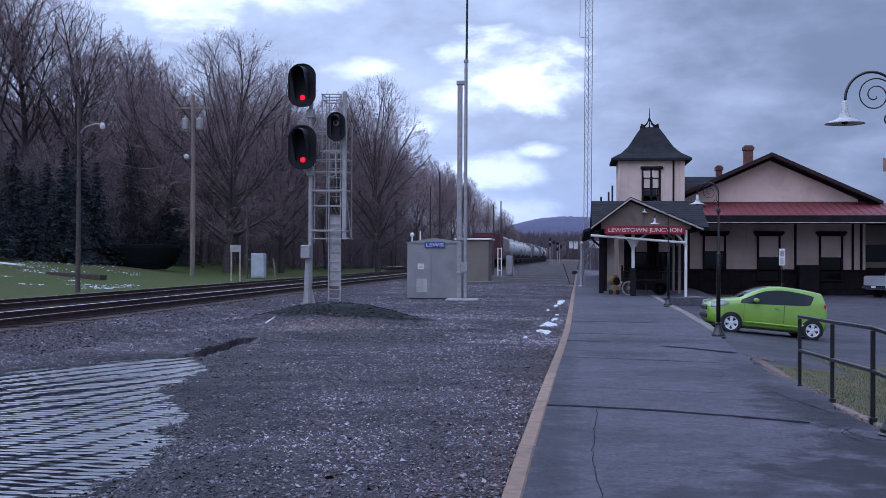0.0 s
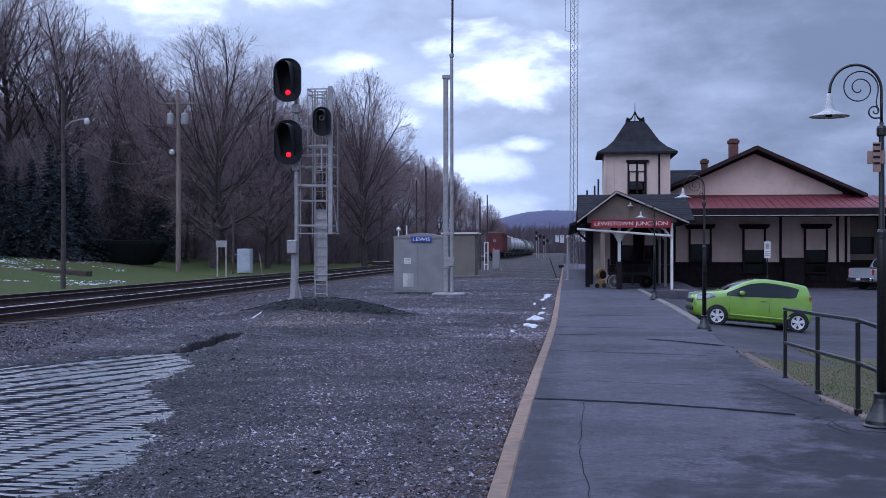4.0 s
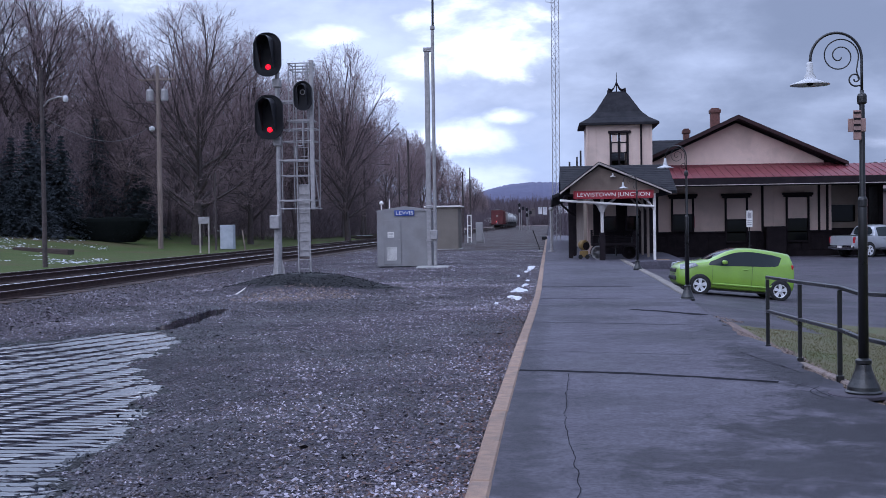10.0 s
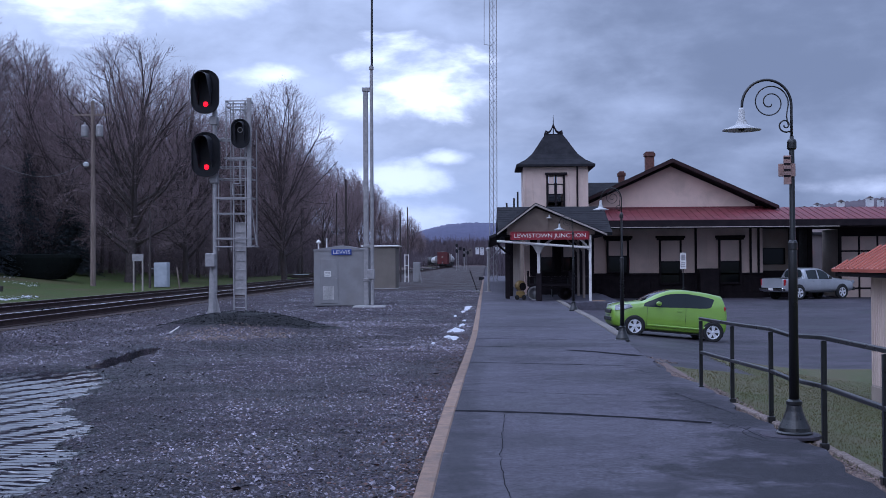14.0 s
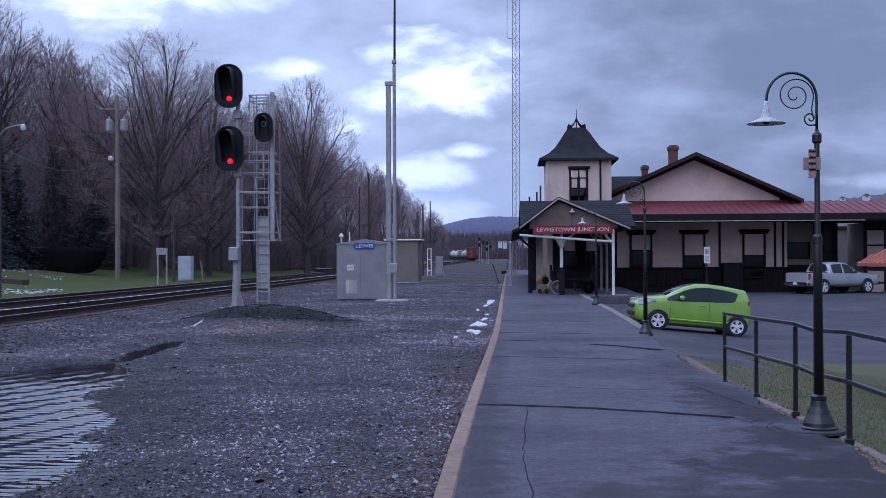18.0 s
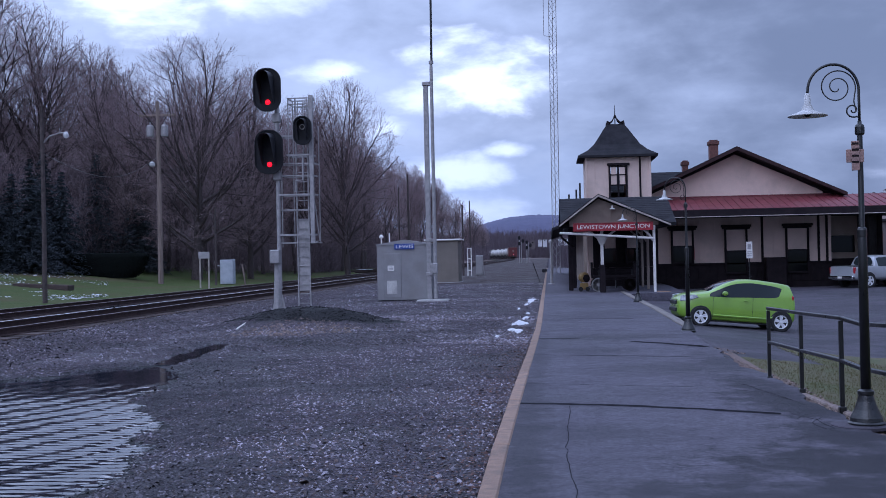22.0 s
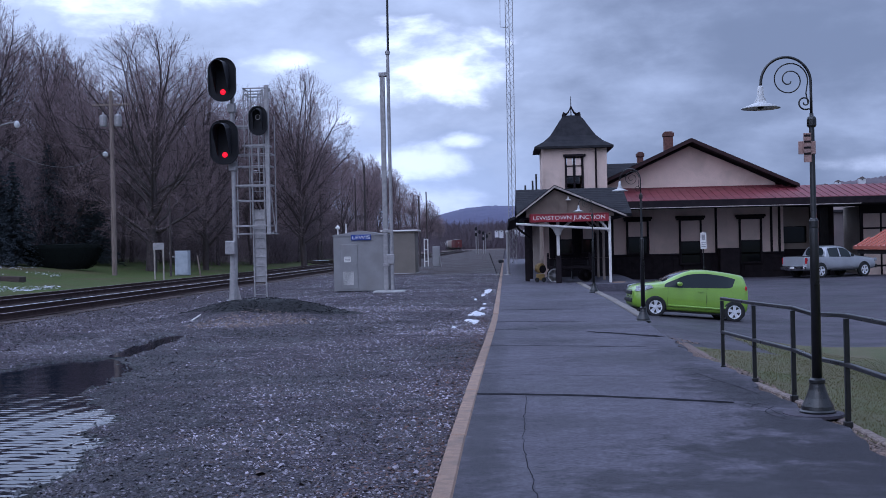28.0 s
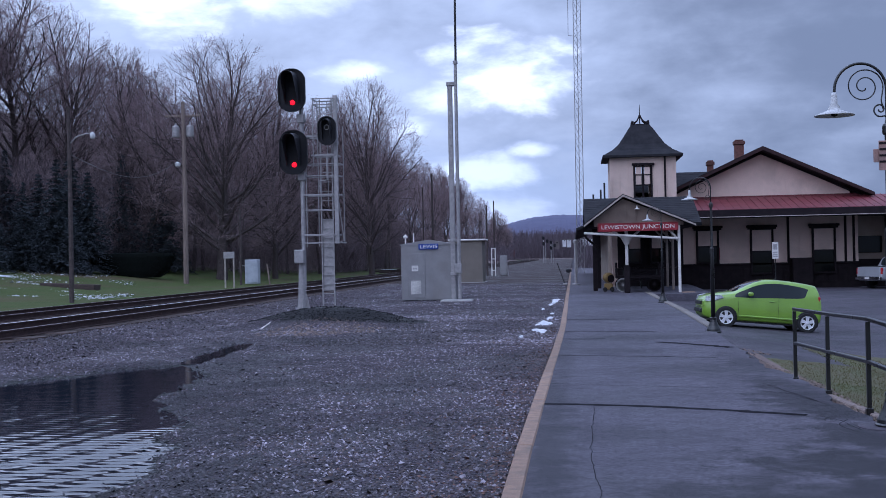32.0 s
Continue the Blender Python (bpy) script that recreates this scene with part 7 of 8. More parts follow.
def post_sign(name, x, y, zg, z0, z1, w, label, mat="white_trim", post="galv"):
    s = thing(name, (x, y, zg), label, "sign")
    bm = B()
    box(bm, -0.025, 0.025, -0.025, 0.025, 0, z1 - zg, 0.004)
    part("post", bm, M[post], s)
    bm = B()
    box(bm, -w / 2, w / 2, -0.045, -0.03, z0 - zg, z1 - zg, 0.006)
    p = part("plate", bm, M[mat], s, "white plate")
    bm = B()
    h = z1 - z0
    box(bm, -w * .3, w * .3, -0.05, -0.046, z0 - zg + h * 0.55, z0 - zg + h * 0.88)
    for k in range(3):
        box(bm, -w * .35, w * .35, -0.05, -0.046, z0 - zg + h * (0.12 + 0.12 * k), z0 - zg + h * (0.18 + 0.12 * k))
    part("sign_marks", bm, M["galv"], p)
    return s


post_sign("parking_sign", 9.88, 58.0, -0.3, 1.37, 2.19, 0.3, "white parking sign on a thin dark steel post", post="black_iron")


def baggage_cart():
    ct = thing("baggage_cart", (2.3, 54.2, 0), "old dark baggage cart with spoked wheels under the canopy", "baggage cart")
    bm = B()
    box(bm, -0.35, 1.7, -0.5, 0.5, 0.62, 0.74, 0.02)
    part("deck", bm, M["brown"], ct)
    for x in (-0.35, 1.62):
        bm = B()
        for k in range(4):
            box(bm, x, x + 0.07, -0.5 + 0.31 * k, -0.43 + 0.31 * k, 0.74, 1.35, 0.01)
        box(bm, x, x + 0.07, -0.5, 0.5, 1.28, 1.36, 0.01)
        part("end_rack", bm, M["brown"], ct)
    for x in (-0.05, 1.4):
        for y in (-0.55, 0.55):
            bm = B()
            m = Matrix.Translation((x, y, 0.32)) @ pose(0, 0, 0, 90)
            lathe(bm, [(0.27, -0.03), (0.32, -0.03), (0.32, 0.03), (0.27, 0.03), (0.27, -0.03)], 18, m)
            lathe(bm, [(0.06, -0.05), (0.06, 0.05)], 10, m)
            for k in range(8):
                a = math.pi * k / 4
                tube(bm, [m @ Vector((0.05 * math.cos(a), 0.05 * math.sin(a), 0)), m @ Vector((0.28 * math.cos(a), 0.28 * math.sin(a), 0))], 0.015, 4)
            part("wheel", bm, M["galv"] if y < 0 and x < 0 else M["brown"], ct)
    M["yellow"] = surf("faded_yellow_paint", (0.25, 0.16, 0.045), (0.19, 0.12, 0.035), 3, 0.6)
    tr = thing("hose_reel_trolley", pose(1.62, 54.4, 0) @ Matrix.Diagonal((0.8, 0.8, 0.85, 1)), "faded yellow wheeled drum trolley under the canopy", "trolley")
    bm = B()
    lathe(bm, [(0.0, -0.2), (0.26, -0.2), (0.28, -0.16), (0.28, 0.14), (0.22, 0.2), (0.0, 0.22)], 20, Matrix.Translation((0, 0, 0.78)) @ pose(0, 0, 0, 90, 0, 25))
    part("drum", bm, M["yellow"], tr, smooth=False)
    bm = B()
    box(bm, -0.25, 0.25, -0.2, 0.2, 0.1, 0.46, 0.04)
    part("carriage", bm, M["yellow"], tr)
    bm = B()
    lathe(bm, [(0.0, -0.01), (0.22, -0.01), (0.22, 0.01), (0.0, 0.01)], 16, Matrix.Translation((0.14, -0.24, 0.72)) @ pose(0, 0, 0, 90, 0, 25))
    part("drum_cover", bm, M["brown"], tr)
    for x in (-0.2, 0.2):
        bm = B()
        lathe(bm, [(0.0, -0.03), (0.13, -0.03), (0.13, 0.03), (0.0, 0.03)], 14, Matrix.Translation((x, -0.2, 0.13)) @ pose(0, 0, 0, 90))
        part("wheel", bm, M["tyre"], tr)
    for k, (x, w, h) in enumerate(((3.3, 0.9, 0.95), (3.9, 0.6, 0.8))):
        b = thing("platform_bench", (x, 58.0 + k, 0), "dark wooden slatted bench under the canopy", "bench", group="canopy benches")
        for j in range(4):
            bm = B()
            box(bm, -w, w, -0.2 + j * 0.12, -0.11 + j * 0.12, 0.42, 0.46, 0.01)
            part("seat_slat", bm, M["brown"], b)
            bm = B()
            box(bm, -w, w, 0.3, 0.34, 0.52 + j * 0.11, 0.6 + j * 0.11, 0.01)
            part("back_slat", bm, M["brown"], b)
        for x2 in (-w + 0.05, w - 0.1):
            bm = B()
            box(bm, x2, x2 + 0.06, -0.2, 0.34, 0.0, 0.42, 0.01)
            box(bm, x2, x2 + 0.06, 0.28, 0.34, 0.42, 0.95, 0.01)
            part("leg", bm, M["black_iron"], b)


baggage_cart()


def platform_far():
    """Posts and cabinets up the line beyond the canopy and the sheds."""
    lp = thing("light_bollard", (0.13, 68.8, 0), "grey steel bollard light at the platform edge", "bollard")
    bm = B()
    tube(bm, [(0, 0, 0), (0, 0, 2.45)], 0.08, 12)
    part("post", bm, M["galv"], lp)
    bm = B()
    lathe(bm, [(0.22, 0.0), (0.22, 0.04), (0.14, 0.06)], 12)
    part("foot", bm, M["galv"], lp)
    bm = B()
    lathe(bm, [(0.08, 2.45), (0.13, 2.48), (0.14, 2.58), (0.08, 2.66), (0, 2.68)], 12)
    part("head", bm, M["galv"], lp)
    bar = thing("leaning_barrier", (-0.52, 70.0, 0), "leaning dark steel barrier pole by the kerb", "barrier")
    bm = B()
    tube(bm, [(0.02, 0, -0.1), (-0.46, 0, 1.3)], 0.024, 8)
    part("pole", bm, M["black_iron"], bar)
    bm = B()
    box(bm, -0.12, 0.12, -0.12, 0.12, -0.1, 0.06, 0.02)
    part("foot", bm, M["concrete"], bar)
    b2 = thing("kerb_box", (-0.55, 120, 0.0), "small dark box at the platform end", "box")
    bm = B()
    box(bm, -0.2, 0.35, -0.3, 0.3, -0.05, 0.3, 0.04)
    part("body", bm, M["signal_black"], b2)
    wf = thing("lineside_marker", (-7.6, 110, -0.1), "white painted double marker post beside the line", "marker post")
    for x in (-0.17, 0.17):
        bm = B()
        box(bm, x - 0.05, x + 0.05, -0.05, 0.05, 0, 2.7, 0.01)
        part("post", bm, M["white_trim"], wf)
    for z in (0.5, 1.6, 2.6):
        bm = B()
        box(bm, -0.12, 0.12, -0.04, 0.04, z, z + 0.08, 0.01)
        part("crosspiece", bm, M["white_trim"], wf)
    gc = thing("relay_cabinet", (-6.4, 106, -0.1), "grey relay cabinet beside the line", "cabinet")
    bm = B()
    box(bm, -0.33, 0.33, -0.3, 0.3, 0.1, 1.95, 0.03)
    part("body", bm, M["alum"], gc)
    bm = B()
    box(bm, -0.28, 0.28, -0.325, -0.302, 0.2, 1.85, 0.015)
    part("door", bm, M["alum"], gc)
    bm = B()
    tube(bm, [(0.5, -0.5, 0), (0.3, -0.4, 1.2)], 0.04, 6)
    part("stay", bm, M["galv"], gc)
    # signals far up the line
    for x, y, h in ((-7.1, 280.0, 6.6), (-5.4, 285.0, 5.6)):
        s = thing("far_signal", (x, y, -0.05), "distant grey signal mast with dark heads", "railway signal", group="far signals")
        bm = B()
        tube(bm, [(0, 0, 0), (0, 0, h)], 0.12, 8)
        part("mast", bm, M["galv"], s)
        for dx, z in ((0.0, h - 0.5), (0.0, h - 1.9), (0.9, h - 1.3)):
            bm = B()
            slab(bm, oval(0.6, 0.9, 0.28, 5), 0.0, 0.2, Matrix.Translation((dx, -0.15, z)) @ UP)
            part("signal_head", bm, M["signal_black"], s)
        bm = B()
        box(bm, 0.4, 0.55, 0.1, 0.3, 0.0, 5.0, 0.02)
        part("ladder_cage", bm, M["galv"], s)


platform_far()


# ---------------------------------------------------------------- poles, masts and yard things
def utility_pole(x, y, h, r, label, wood="wood_pole"):
    z = float(ground_z(x, y)) - 0.1
    p = thing("utility_pole", (x, y, z), label, "utility pole", group="utility poles")
    bm = B()
    tube(bm, [(0, 0, 0), (0.02, 0, h * 0.5), (0, 0, h)], [r, r * 0.85, r * 0.7], 10)
    part("pole", bm, M[wood], p)
    return p, z


p, z = utility_pole(-28.8, 83.2, 13.7, 0.2, "weathered wooden utility pole with two transformers")
bm = B()
box(bm, -1.4, 1.4, -0.06, 0.06, 12.6, 12.74, 0.01)
part("crossarm", bm, M["wood_pole"], p)
for s in (-1, 1):
    bm = B()
    lathe(bm, [(0.0, 11.05), (0.25, 11.07), (0.27, 11.2), (0.27, 11.82), (0.22, 11.92), (0.08, 11.95), (0.06, 12.15), (0.0, 12.16)], 14, Matrix.Translation((s * 0.55, -0.12, 0)))
    part("transformer", bm, M["galv"], p, "grey pole transformer")
bm = B()
lathe(bm, [(0.0, 8.8), (0.2, 8.9), (0.22, 9.1), (0.0, 9.25)], 10, Matrix.Translation((-0.42, -0.2, 0)))
part("floodlight", bm, M["house_white"], p)
p, z = utility_pole(-23.2, 51.1, 9.2, 0.12, "thin dark wooden pole with an arm light", "bark")
bm = B()
tube(bm, [(0, 0, 7.45), (0.35, 0, 7.8), (0.8, 0, 7.93), (1.1, 0, 7.95)], 0.035, 8)
arm = part("lamp_arm", bm, M["galv"], p)
bm = B()
lathe(bm, [(0.0, 7.68), (0.09, 7.71), (0.12, 7.8), (0.12, 7.88), (0.07, 7.98), (0.0, 8.0)], 14, Matrix.Translation((1.15, 0, 0)))
part("lamp_head", bm, M["house_white"], arm, "pale acorn lamp head")
for x, y, h, r in ((-24.3, 82.2, 5.8, 0.09), (-8.2, 110, 6.9, 0.1), (-18.3, 150, 12.8, 0.16), (-24.1, 150, 10.4, 0.14), (-19.8, 152, 11.3, 0.1), (-9.2, 135, 8.5, .1)):
    utility_pole(x, y, h, r, "thin dark wooden line pole", "bark")
# antenna tower: lattice of three legs
at = thing("lattice_antenna", (0.72, 110, 0), "tall slender lattice antenna mast behind the station", "antenna mast")
for k in range(3):
    a = math.radians(90 + 120 * k)
    bm = B()
    tube(bm, [(0.4 * math.cos(a), 0.4 * math.sin(a), 0), (0.4 * math.cos(a) + 0.15, 0.4 * math.sin(a), 34)], 0.035, 5)
    part("leg", bm, M["galv"], at)
bm = B()
for j in range(48):
    z = 0.7 * j
    for k in range(3):
        a, b = math.radians(90 + 120 * k), math.radians(210 + 120 * k)
        o = 0.15 * z / 34
        tube(bm, [(0.4 * math.cos(a) + o, 0.4 * math.sin(a), z), (0.4 * math.cos(b) + o, 0.4 * math.sin(b), z + 0.7)], 0.018, 3, caps=False)
tagged(part("lattice", bm, M["galv"], at), kind="stuff")
bm = B()
tube(bm, [(-0.1, 0, 22.6), (-0.75, 0, 22.7), (-0.75, 0, 23.0), (-0.7, 0, 29)], 0.03, 5)
part("whip_aerial", bm, M["galv"], at)


bm = B()
tube(bm, [(-28.9 + 5.6 * k / 10, 83.0 - 31.9 * k / 10, 9.6 - 2.6 * k / 10 - 1.3 * math.sin(math.pi * k / 10)) for k in range(11)], 0.018, 5)
solid("service_cable", bm, M["black_iron"], "sagging black cable between two wooden poles", "cable")


def yard_things():
    hg = thing("clipped_hedge", pose(-33.8, 86, float(ground_z(-33.8, 86)) - 0.05) @ Matrix.Diagonal((0.92, 0.92, 0.95, 1)), "long dark clipped evergreen hedge on the lawn", "hedge")
    bm = B()
    g = np.random.default_rng(9)
    prof = [(0.0, 0.05), (0.66, 0.0), (0.86, 0.5), (1.0, 1.2), (1.06, 1.7), (0.98, 1.96), (0.0, 2.05)]
    rings = [[bm.verts.new(((3.15 * r) * math.copysign(abs(math.cos(a)) ** 0.5, math.cos(a)), 0.9 * r * math.copysign(abs(math.sin(a)) ** 0.6, math.sin(a)), z)) for a in np.linspace(0, 2 * math.pi, 36, endpoint=False)] for r, z in prof]
    for r0, r1 in zip(rings, rings[1:]):
        for k in range(36):
            try:
                bm.faces.new((r0[k], r0[(k + 1) % 36], r1[(k + 1) % 36], r1[k]))
            except ValueError:
                pass
    part("inner_mass", bm, M["hedge"], hg)
    a = g.uniform(0, 2 * math.pi, 5000)
    zz = g.uniform(0.05, 2.05, 5000)
    r = np.interp(zz, [p[1] for p in prof][1:], [p[0] for p in prof][1:]) * g.uniform(0.9, 1.06, 5000)
    c = np.stack([3.15 * r * np.sign(np.cos(a)) * np.abs(np.cos(a)) ** 0.5, 0.9 * r * np.sign(np.sin(a)) * np.abs(np.sin(a)) ** 0.6, zz], -1)
    v = (c[:, None, :] + g.uniform(-0.09, 0.09, (5000, 3, 3))).reshape(-1, 3)
    tagged(part("leaves", np_mesh("leaves", v, np.arange(15000).reshape(-1, 3), M["hedge"]), None, hg), kind="stuff")
    M["pale_cab"] = surf("pale_grey_cabinet_paint", (0.46, 0.49, 0.54), (0.36, 0.39, 0.44), 2, 0.5, bump=0.05)
    cb = thing("service_cabinet", pose(-24.1, 84.7, float(ground_z(-24.1, 84.7))) @ Matrix.Diagonal((0.873, 0.873, 0.873, 1)), "pale grey service cabinet on the lawn", "cabinet")
    bm = B()
    box(bm, -0.6, 0.55, -0.4, 0.4, 0.05, 2.15, 0.03)
    part("body", bm, M["pale_cab"], cb)
    bm = B()
    box(bm, -0.52, 0.47, -0.43, -0.402, 0.15, 2.05, 0.02)
    part("door", bm, M["pale_cab"], cb)
    bm = B()
    tube(bm, [(-0.6, 0, 1.6), (-1.0, 0, 1.65), (-1.2, 0, 2.0)], 0.05, 6)
    part("conduit", bm, M["galv"], cb)
    sb = thing("lineside_board", (-23.1, 75.5, float(ground_z(-23.1, 75.5))), "small white lineside board on two posts", "sign")
    for x in (-0.3, 0.3):
        bm = B()
        box(bm, x - 0.05, x + 0.05, -0.05, 0.05, -0.1, 2.4, 0.01)
        part("post", bm, M["worn_white"], sb)
    bm = B()
    box(bm, -0.38, 0.38, -0.08, -0.052, 2.0, 2.45, 0.01)
    part("board", bm, M["galv"], sb)
    sk = thing("marker_stake", (-21.6, 80, 0.0), "leaning pale marker stake beside the track", "stake")
    bm = B()
    tube(bm, [(0.1, 0, -0.1), (-0.12, 0, 1.55)], 0.06, 6)
    part("stake", bm, M["wood_pole"], sk)
    zl = float(ground_z(-31, 68))
    pl = thing("low_planter", pose(-30.5, 67, zl - 0.02, 0, 3, 0) @ Matrix.Diagonal((0.72, 0.8, 0.8, 1)), "low weathered timber planter on the snowy lawn", "planter")
    for a, b, c, d in ((-2.4, 2.4, -0.6, -0.45), (-2.4, 2.4, 0.45, 0.6), (-2.4, -2.25, -0.45, 0.45), (2.25, 2.4, -0.45, 0.45)):
        bm = B()
        box(bm, a, b, c, d, -0.2, 0.26, 0.02)
        part("board", bm, M["tie"], pl)
    bm = B()
    box(bm, -2.25, 2.25, -0.45, 0.45, -0.1, 0.2)
    part("soil", bm, M["litter"], pl)


yard_things()


# ---------------------------------------------------------------- bare woods, spruces, hills
def unit(v):
    return v / (np.linalg.norm(v, axis=-1, keepdims=True) + 1e-9)


def shoots(q, P, D, L, n, wobble, lift):
    """Grows a bundle of shoots at once: start points, directions and lengths to lines of n + 1 points."""
    line = [P]
    for k in range(n):
        D = unit(D + q.normal(0, wobble, D.shape) + np.array([0, 0, lift]))
        P = P + D * (L / n)[:, None]
        line.append(P)
    return np.stack(line, 1)


def side_shoots(q, lines, count, lo, angle, fade=0.35, spin=2.4):
    """Where and which way side shoots leave their parents: base, direction, share of the parent's length, parent's index."""
    m, n = lines.shape[0], lines.shape[1] - 1
    j = np.tile(np.arange(count), m)
    i = np.repeat(np.arange(m), count)
    u = np.clip(lo + (1 - lo) * (j + q.random(len(j))) / count, 0, 0.995)
    k = np.minimum((u * n).astype(int), n - 1)
    f = (u * n - k)[:, None]
    base = lines[i, k] * (1 - f) + lines[i, k + 1] * f
    t = unit(lines[i, k + 1] - lines[i, k])
    ref = np.where(np.abs(t[:, 2:3]) > 0.85, np.array([[1.0, 0, 0]]), np.array([[0, 0, 1.0]]))
    s1 = unit(np.cross(t, ref))
    s2 = np.cross(t, s1)
    a = spin * j + 1.7 * i + q.normal(0, 0.5, len(j))
    side = s1 * np.cos(a)[:, None] + s2 * np.sin(a)[:, None]
    g = (angle * (1.15 - fade * u) * q.uniform(0.8, 1.2, len(j)))[:, None]
    return base, unit(t * np.cos(g) + side * np.sin(g)), u, i


def bare_tree(name, height, seed, wide, clear, limbs, open_up, lead, fine=True):
    """A leafless tree: a leader with rising limbs whose branches and twigs fill a rounded crown. Returns (wood mesh, twig mesh)."""
    q = np.random.default_rng(seed)
    mid, rz = height * (1 + clear * 0.8) / 2, height * (1 - clear * 0.8) / 2

    def reach(P, D):
        c = np.array([0, 0, mid])
        r = np.array([height * wide, height * wide, rz])
        a, b = (P - c) / r, D / r
        A, Bq, C = (b * b).sum(1), (a * b).sum(1), (a * a).sum(1) - 1
        return np.maximum(0.0, (np.sqrt(np.maximum(Bq * Bq - A * C, 0)) - Bq) / (A + 1e-9))

    trunk = shoots(q, np.array([[0, 0, -0.4]]), np.array([[0.02, 0.01, 1.0]]), np.array([height * lead]), 9, 0.05, 0.06)
    P, D, u, i = side_shoots(q, trunk, limbs, clear / lead, open_up, 0.6 if wide < 0.3 else 0.95)
    L1 = np.maximum(0.06 * height, reach(P, D) * q.uniform(0.8, 1.0, len(P)))
    l1 = shoots(q, P, D, L1, 6, 0.07, 0.075 if wide < 0.3 else 0.03)
    P, D, u, i = side_shoots(q, l1, 8, 0.16, 0.72)
    L2 = np.maximum(0.03 * height, np.minimum(L1[i] * (0.75 - 0.45 * u) * q.uniform(0.7, 1.2, len(u)), reach(P, D) * 1.02))
    l2 = shoots(q, P, D, L2, 4, 0.09, 0.06 if wide < 0.3 else 0.02)
    P, D, u, i = side_shoots(q, l2, 6, 0.14, 0.66)
    L3 = np.minimum(np.maximum(L2[i], 0.05 * height) * (0.7 - 0.35 * u) * q.uniform(0.6, 1.2, len(u)), 0.02 * height + reach(P, D))
    l3 = shoots(q, P, D, L3, 3, 0.09, 0.05 if wide < 0.3 else 0.02)
    P, D, u, i = side_shoots(q, l3, 6, 0.12, 0.6)
    L4 = np.maximum(L3[i], 0.025 * height) * (0.7 - 0.3 * u) * q.uniform(0.6, 1.3, len(u))
    l4 = shoots(q, P, D, L4, 1, 0.05, 0.04)
    P, D, u, i = side_shoots(q, l4, 2, 0.25, 0.6)
    l5 = shoots(q, P, D, L4[i] * q.uniform(0.35, 0.75, len(u)), 1, 0.04, 0.03)

    def tubes(lines, r0, r1, sides):
        n = lines.shape[1] - 1
        P0, P1 = lines[:, :-1].reshape(-1, 3), lines[:, 1:].reshape(-1, 3)
        k = np.tile(np.arange(n), len(lines)) / n
        R0, R1 = r0 + (r1 - r0) * k, r0 + (r1 - r0) * (k + 1 / n)
        d = unit(P1 - P0)
        A = unit(np.cross(d, np.where(np.abs(d[:, 2:3]) > 0.9, np.array([[1.0, 0, 0]]), np.array([[0, 0, 1.0]]))))
        Bv = np.cross(d, A)
        rings = []
        for Pk, R in ((P0, R0), (P1, R1)):
            for s in range(sides):
                a = 2 * math.pi * s / sides
                rings.append(Pk + (A * math.cos(a) + Bv * math.sin(a)) * R[:, None])
        co = np.stack(rings, 1).reshape(-1, 3)
        f = np.array([(s, (s + 1) % sides, sides + (s + 1) % sides, sides + s) for s in range(sides)])
        return co, (f[None] + (np.arange(len(P0)) * 2 * sides)[:, None, None]).reshape(-1, 4)

    def slivers(lines, w):
        P0, P1 = lines[:, :-1].reshape(-1, 3), lines[:, 1:].reshape(-1, 3)
        side = unit(np.cross(P1 - P0, q.normal(0, 1, P0.shape))) * (w * q.uniform(0.7, 1.3, (len(P0), 1)))
        return np.stack([P0 - side, P0 + side, P1 + (P1 - P0) * 0.1], 1).reshape(-1, 3)

    co, faces, at = [], [], 0
    for lines, r0, r1, sides in ((trunk, (0.0145 if wide < 0.3 else 0.025) * height, 0.004 * height, 6), (l1, (0.0052 if wide < 0.3 else 0.008) * height, 0.0014 * height, 4), (l2, 0.0019 * height, 0.0007 * height, 3)):
        c, f = tubes(lines, r0, r1, sides)
        co.append(c), faces.append(f + at)
        at += len(c)
    wood = np_mesh(name + "_wood", np.concatenate(co), np.concatenate(faces), M["bark"])
    tw = [slivers(l3, 0.0009 * height), slivers(l4, 0.00055 * height if fine else 0.0008 * height)]
    tw = np.concatenate(tw + [slivers(l5, 0.00046 * height)] if fine else tw)
    return wood, np_mesh(name + "_twigs", tw, np.arange(len(tw)).reshape(-1, 3), M["twig"])


SHAPES = ((0.2, 0.26, 19, 0.75, 0.74), (0.24, 0.24, 20, 0.82, 0.7), (0.17, 0.3, 18, 0.7, 0.76), (0.28, 0.2, 21, 0.9, 0.62), (0.15, 0.34, 17, 0.64, 0.78), (0.36, 0.13, 32, 1.3, 0.56))
KINDS = [bare_tree("bare_tree", 20.0, 101 + k, *v) for k, v in enumerate(SHAPES)]
# plainer ones for the rows behind
KINDS += [bare_tree("bare_tree", 20.0, 201 + k, *SHAPES[k], fine=False) for k in range(4)]


def crown_top(me):
    co = np.empty(len(me.vertices) * 3, np.float32)
    me.vertices.foreach_get("co", co)
    return float(np.percentile(co[2::3], 98.8))


TOPS = [crown_top(k[1]) for k in KINDS]


def plant(x, y, top_z, kind, turn, label, wide=1.0):
    z = float(ground_z(x, y)) - 0.2
    s = max(3.0, top_z - z) / TOPS[kind]
    t = thing("bare_tree", pose(x, y, z, 0, 0, turn), label, "tree", group="bare trees")
    w, tw = KINDS[kind]
    for nm, me in (("trunk", w), ("crown", tw)):
        o = part(nm, me, None, t)
        o.scale = (s * wide, s * wide, s)
    return t


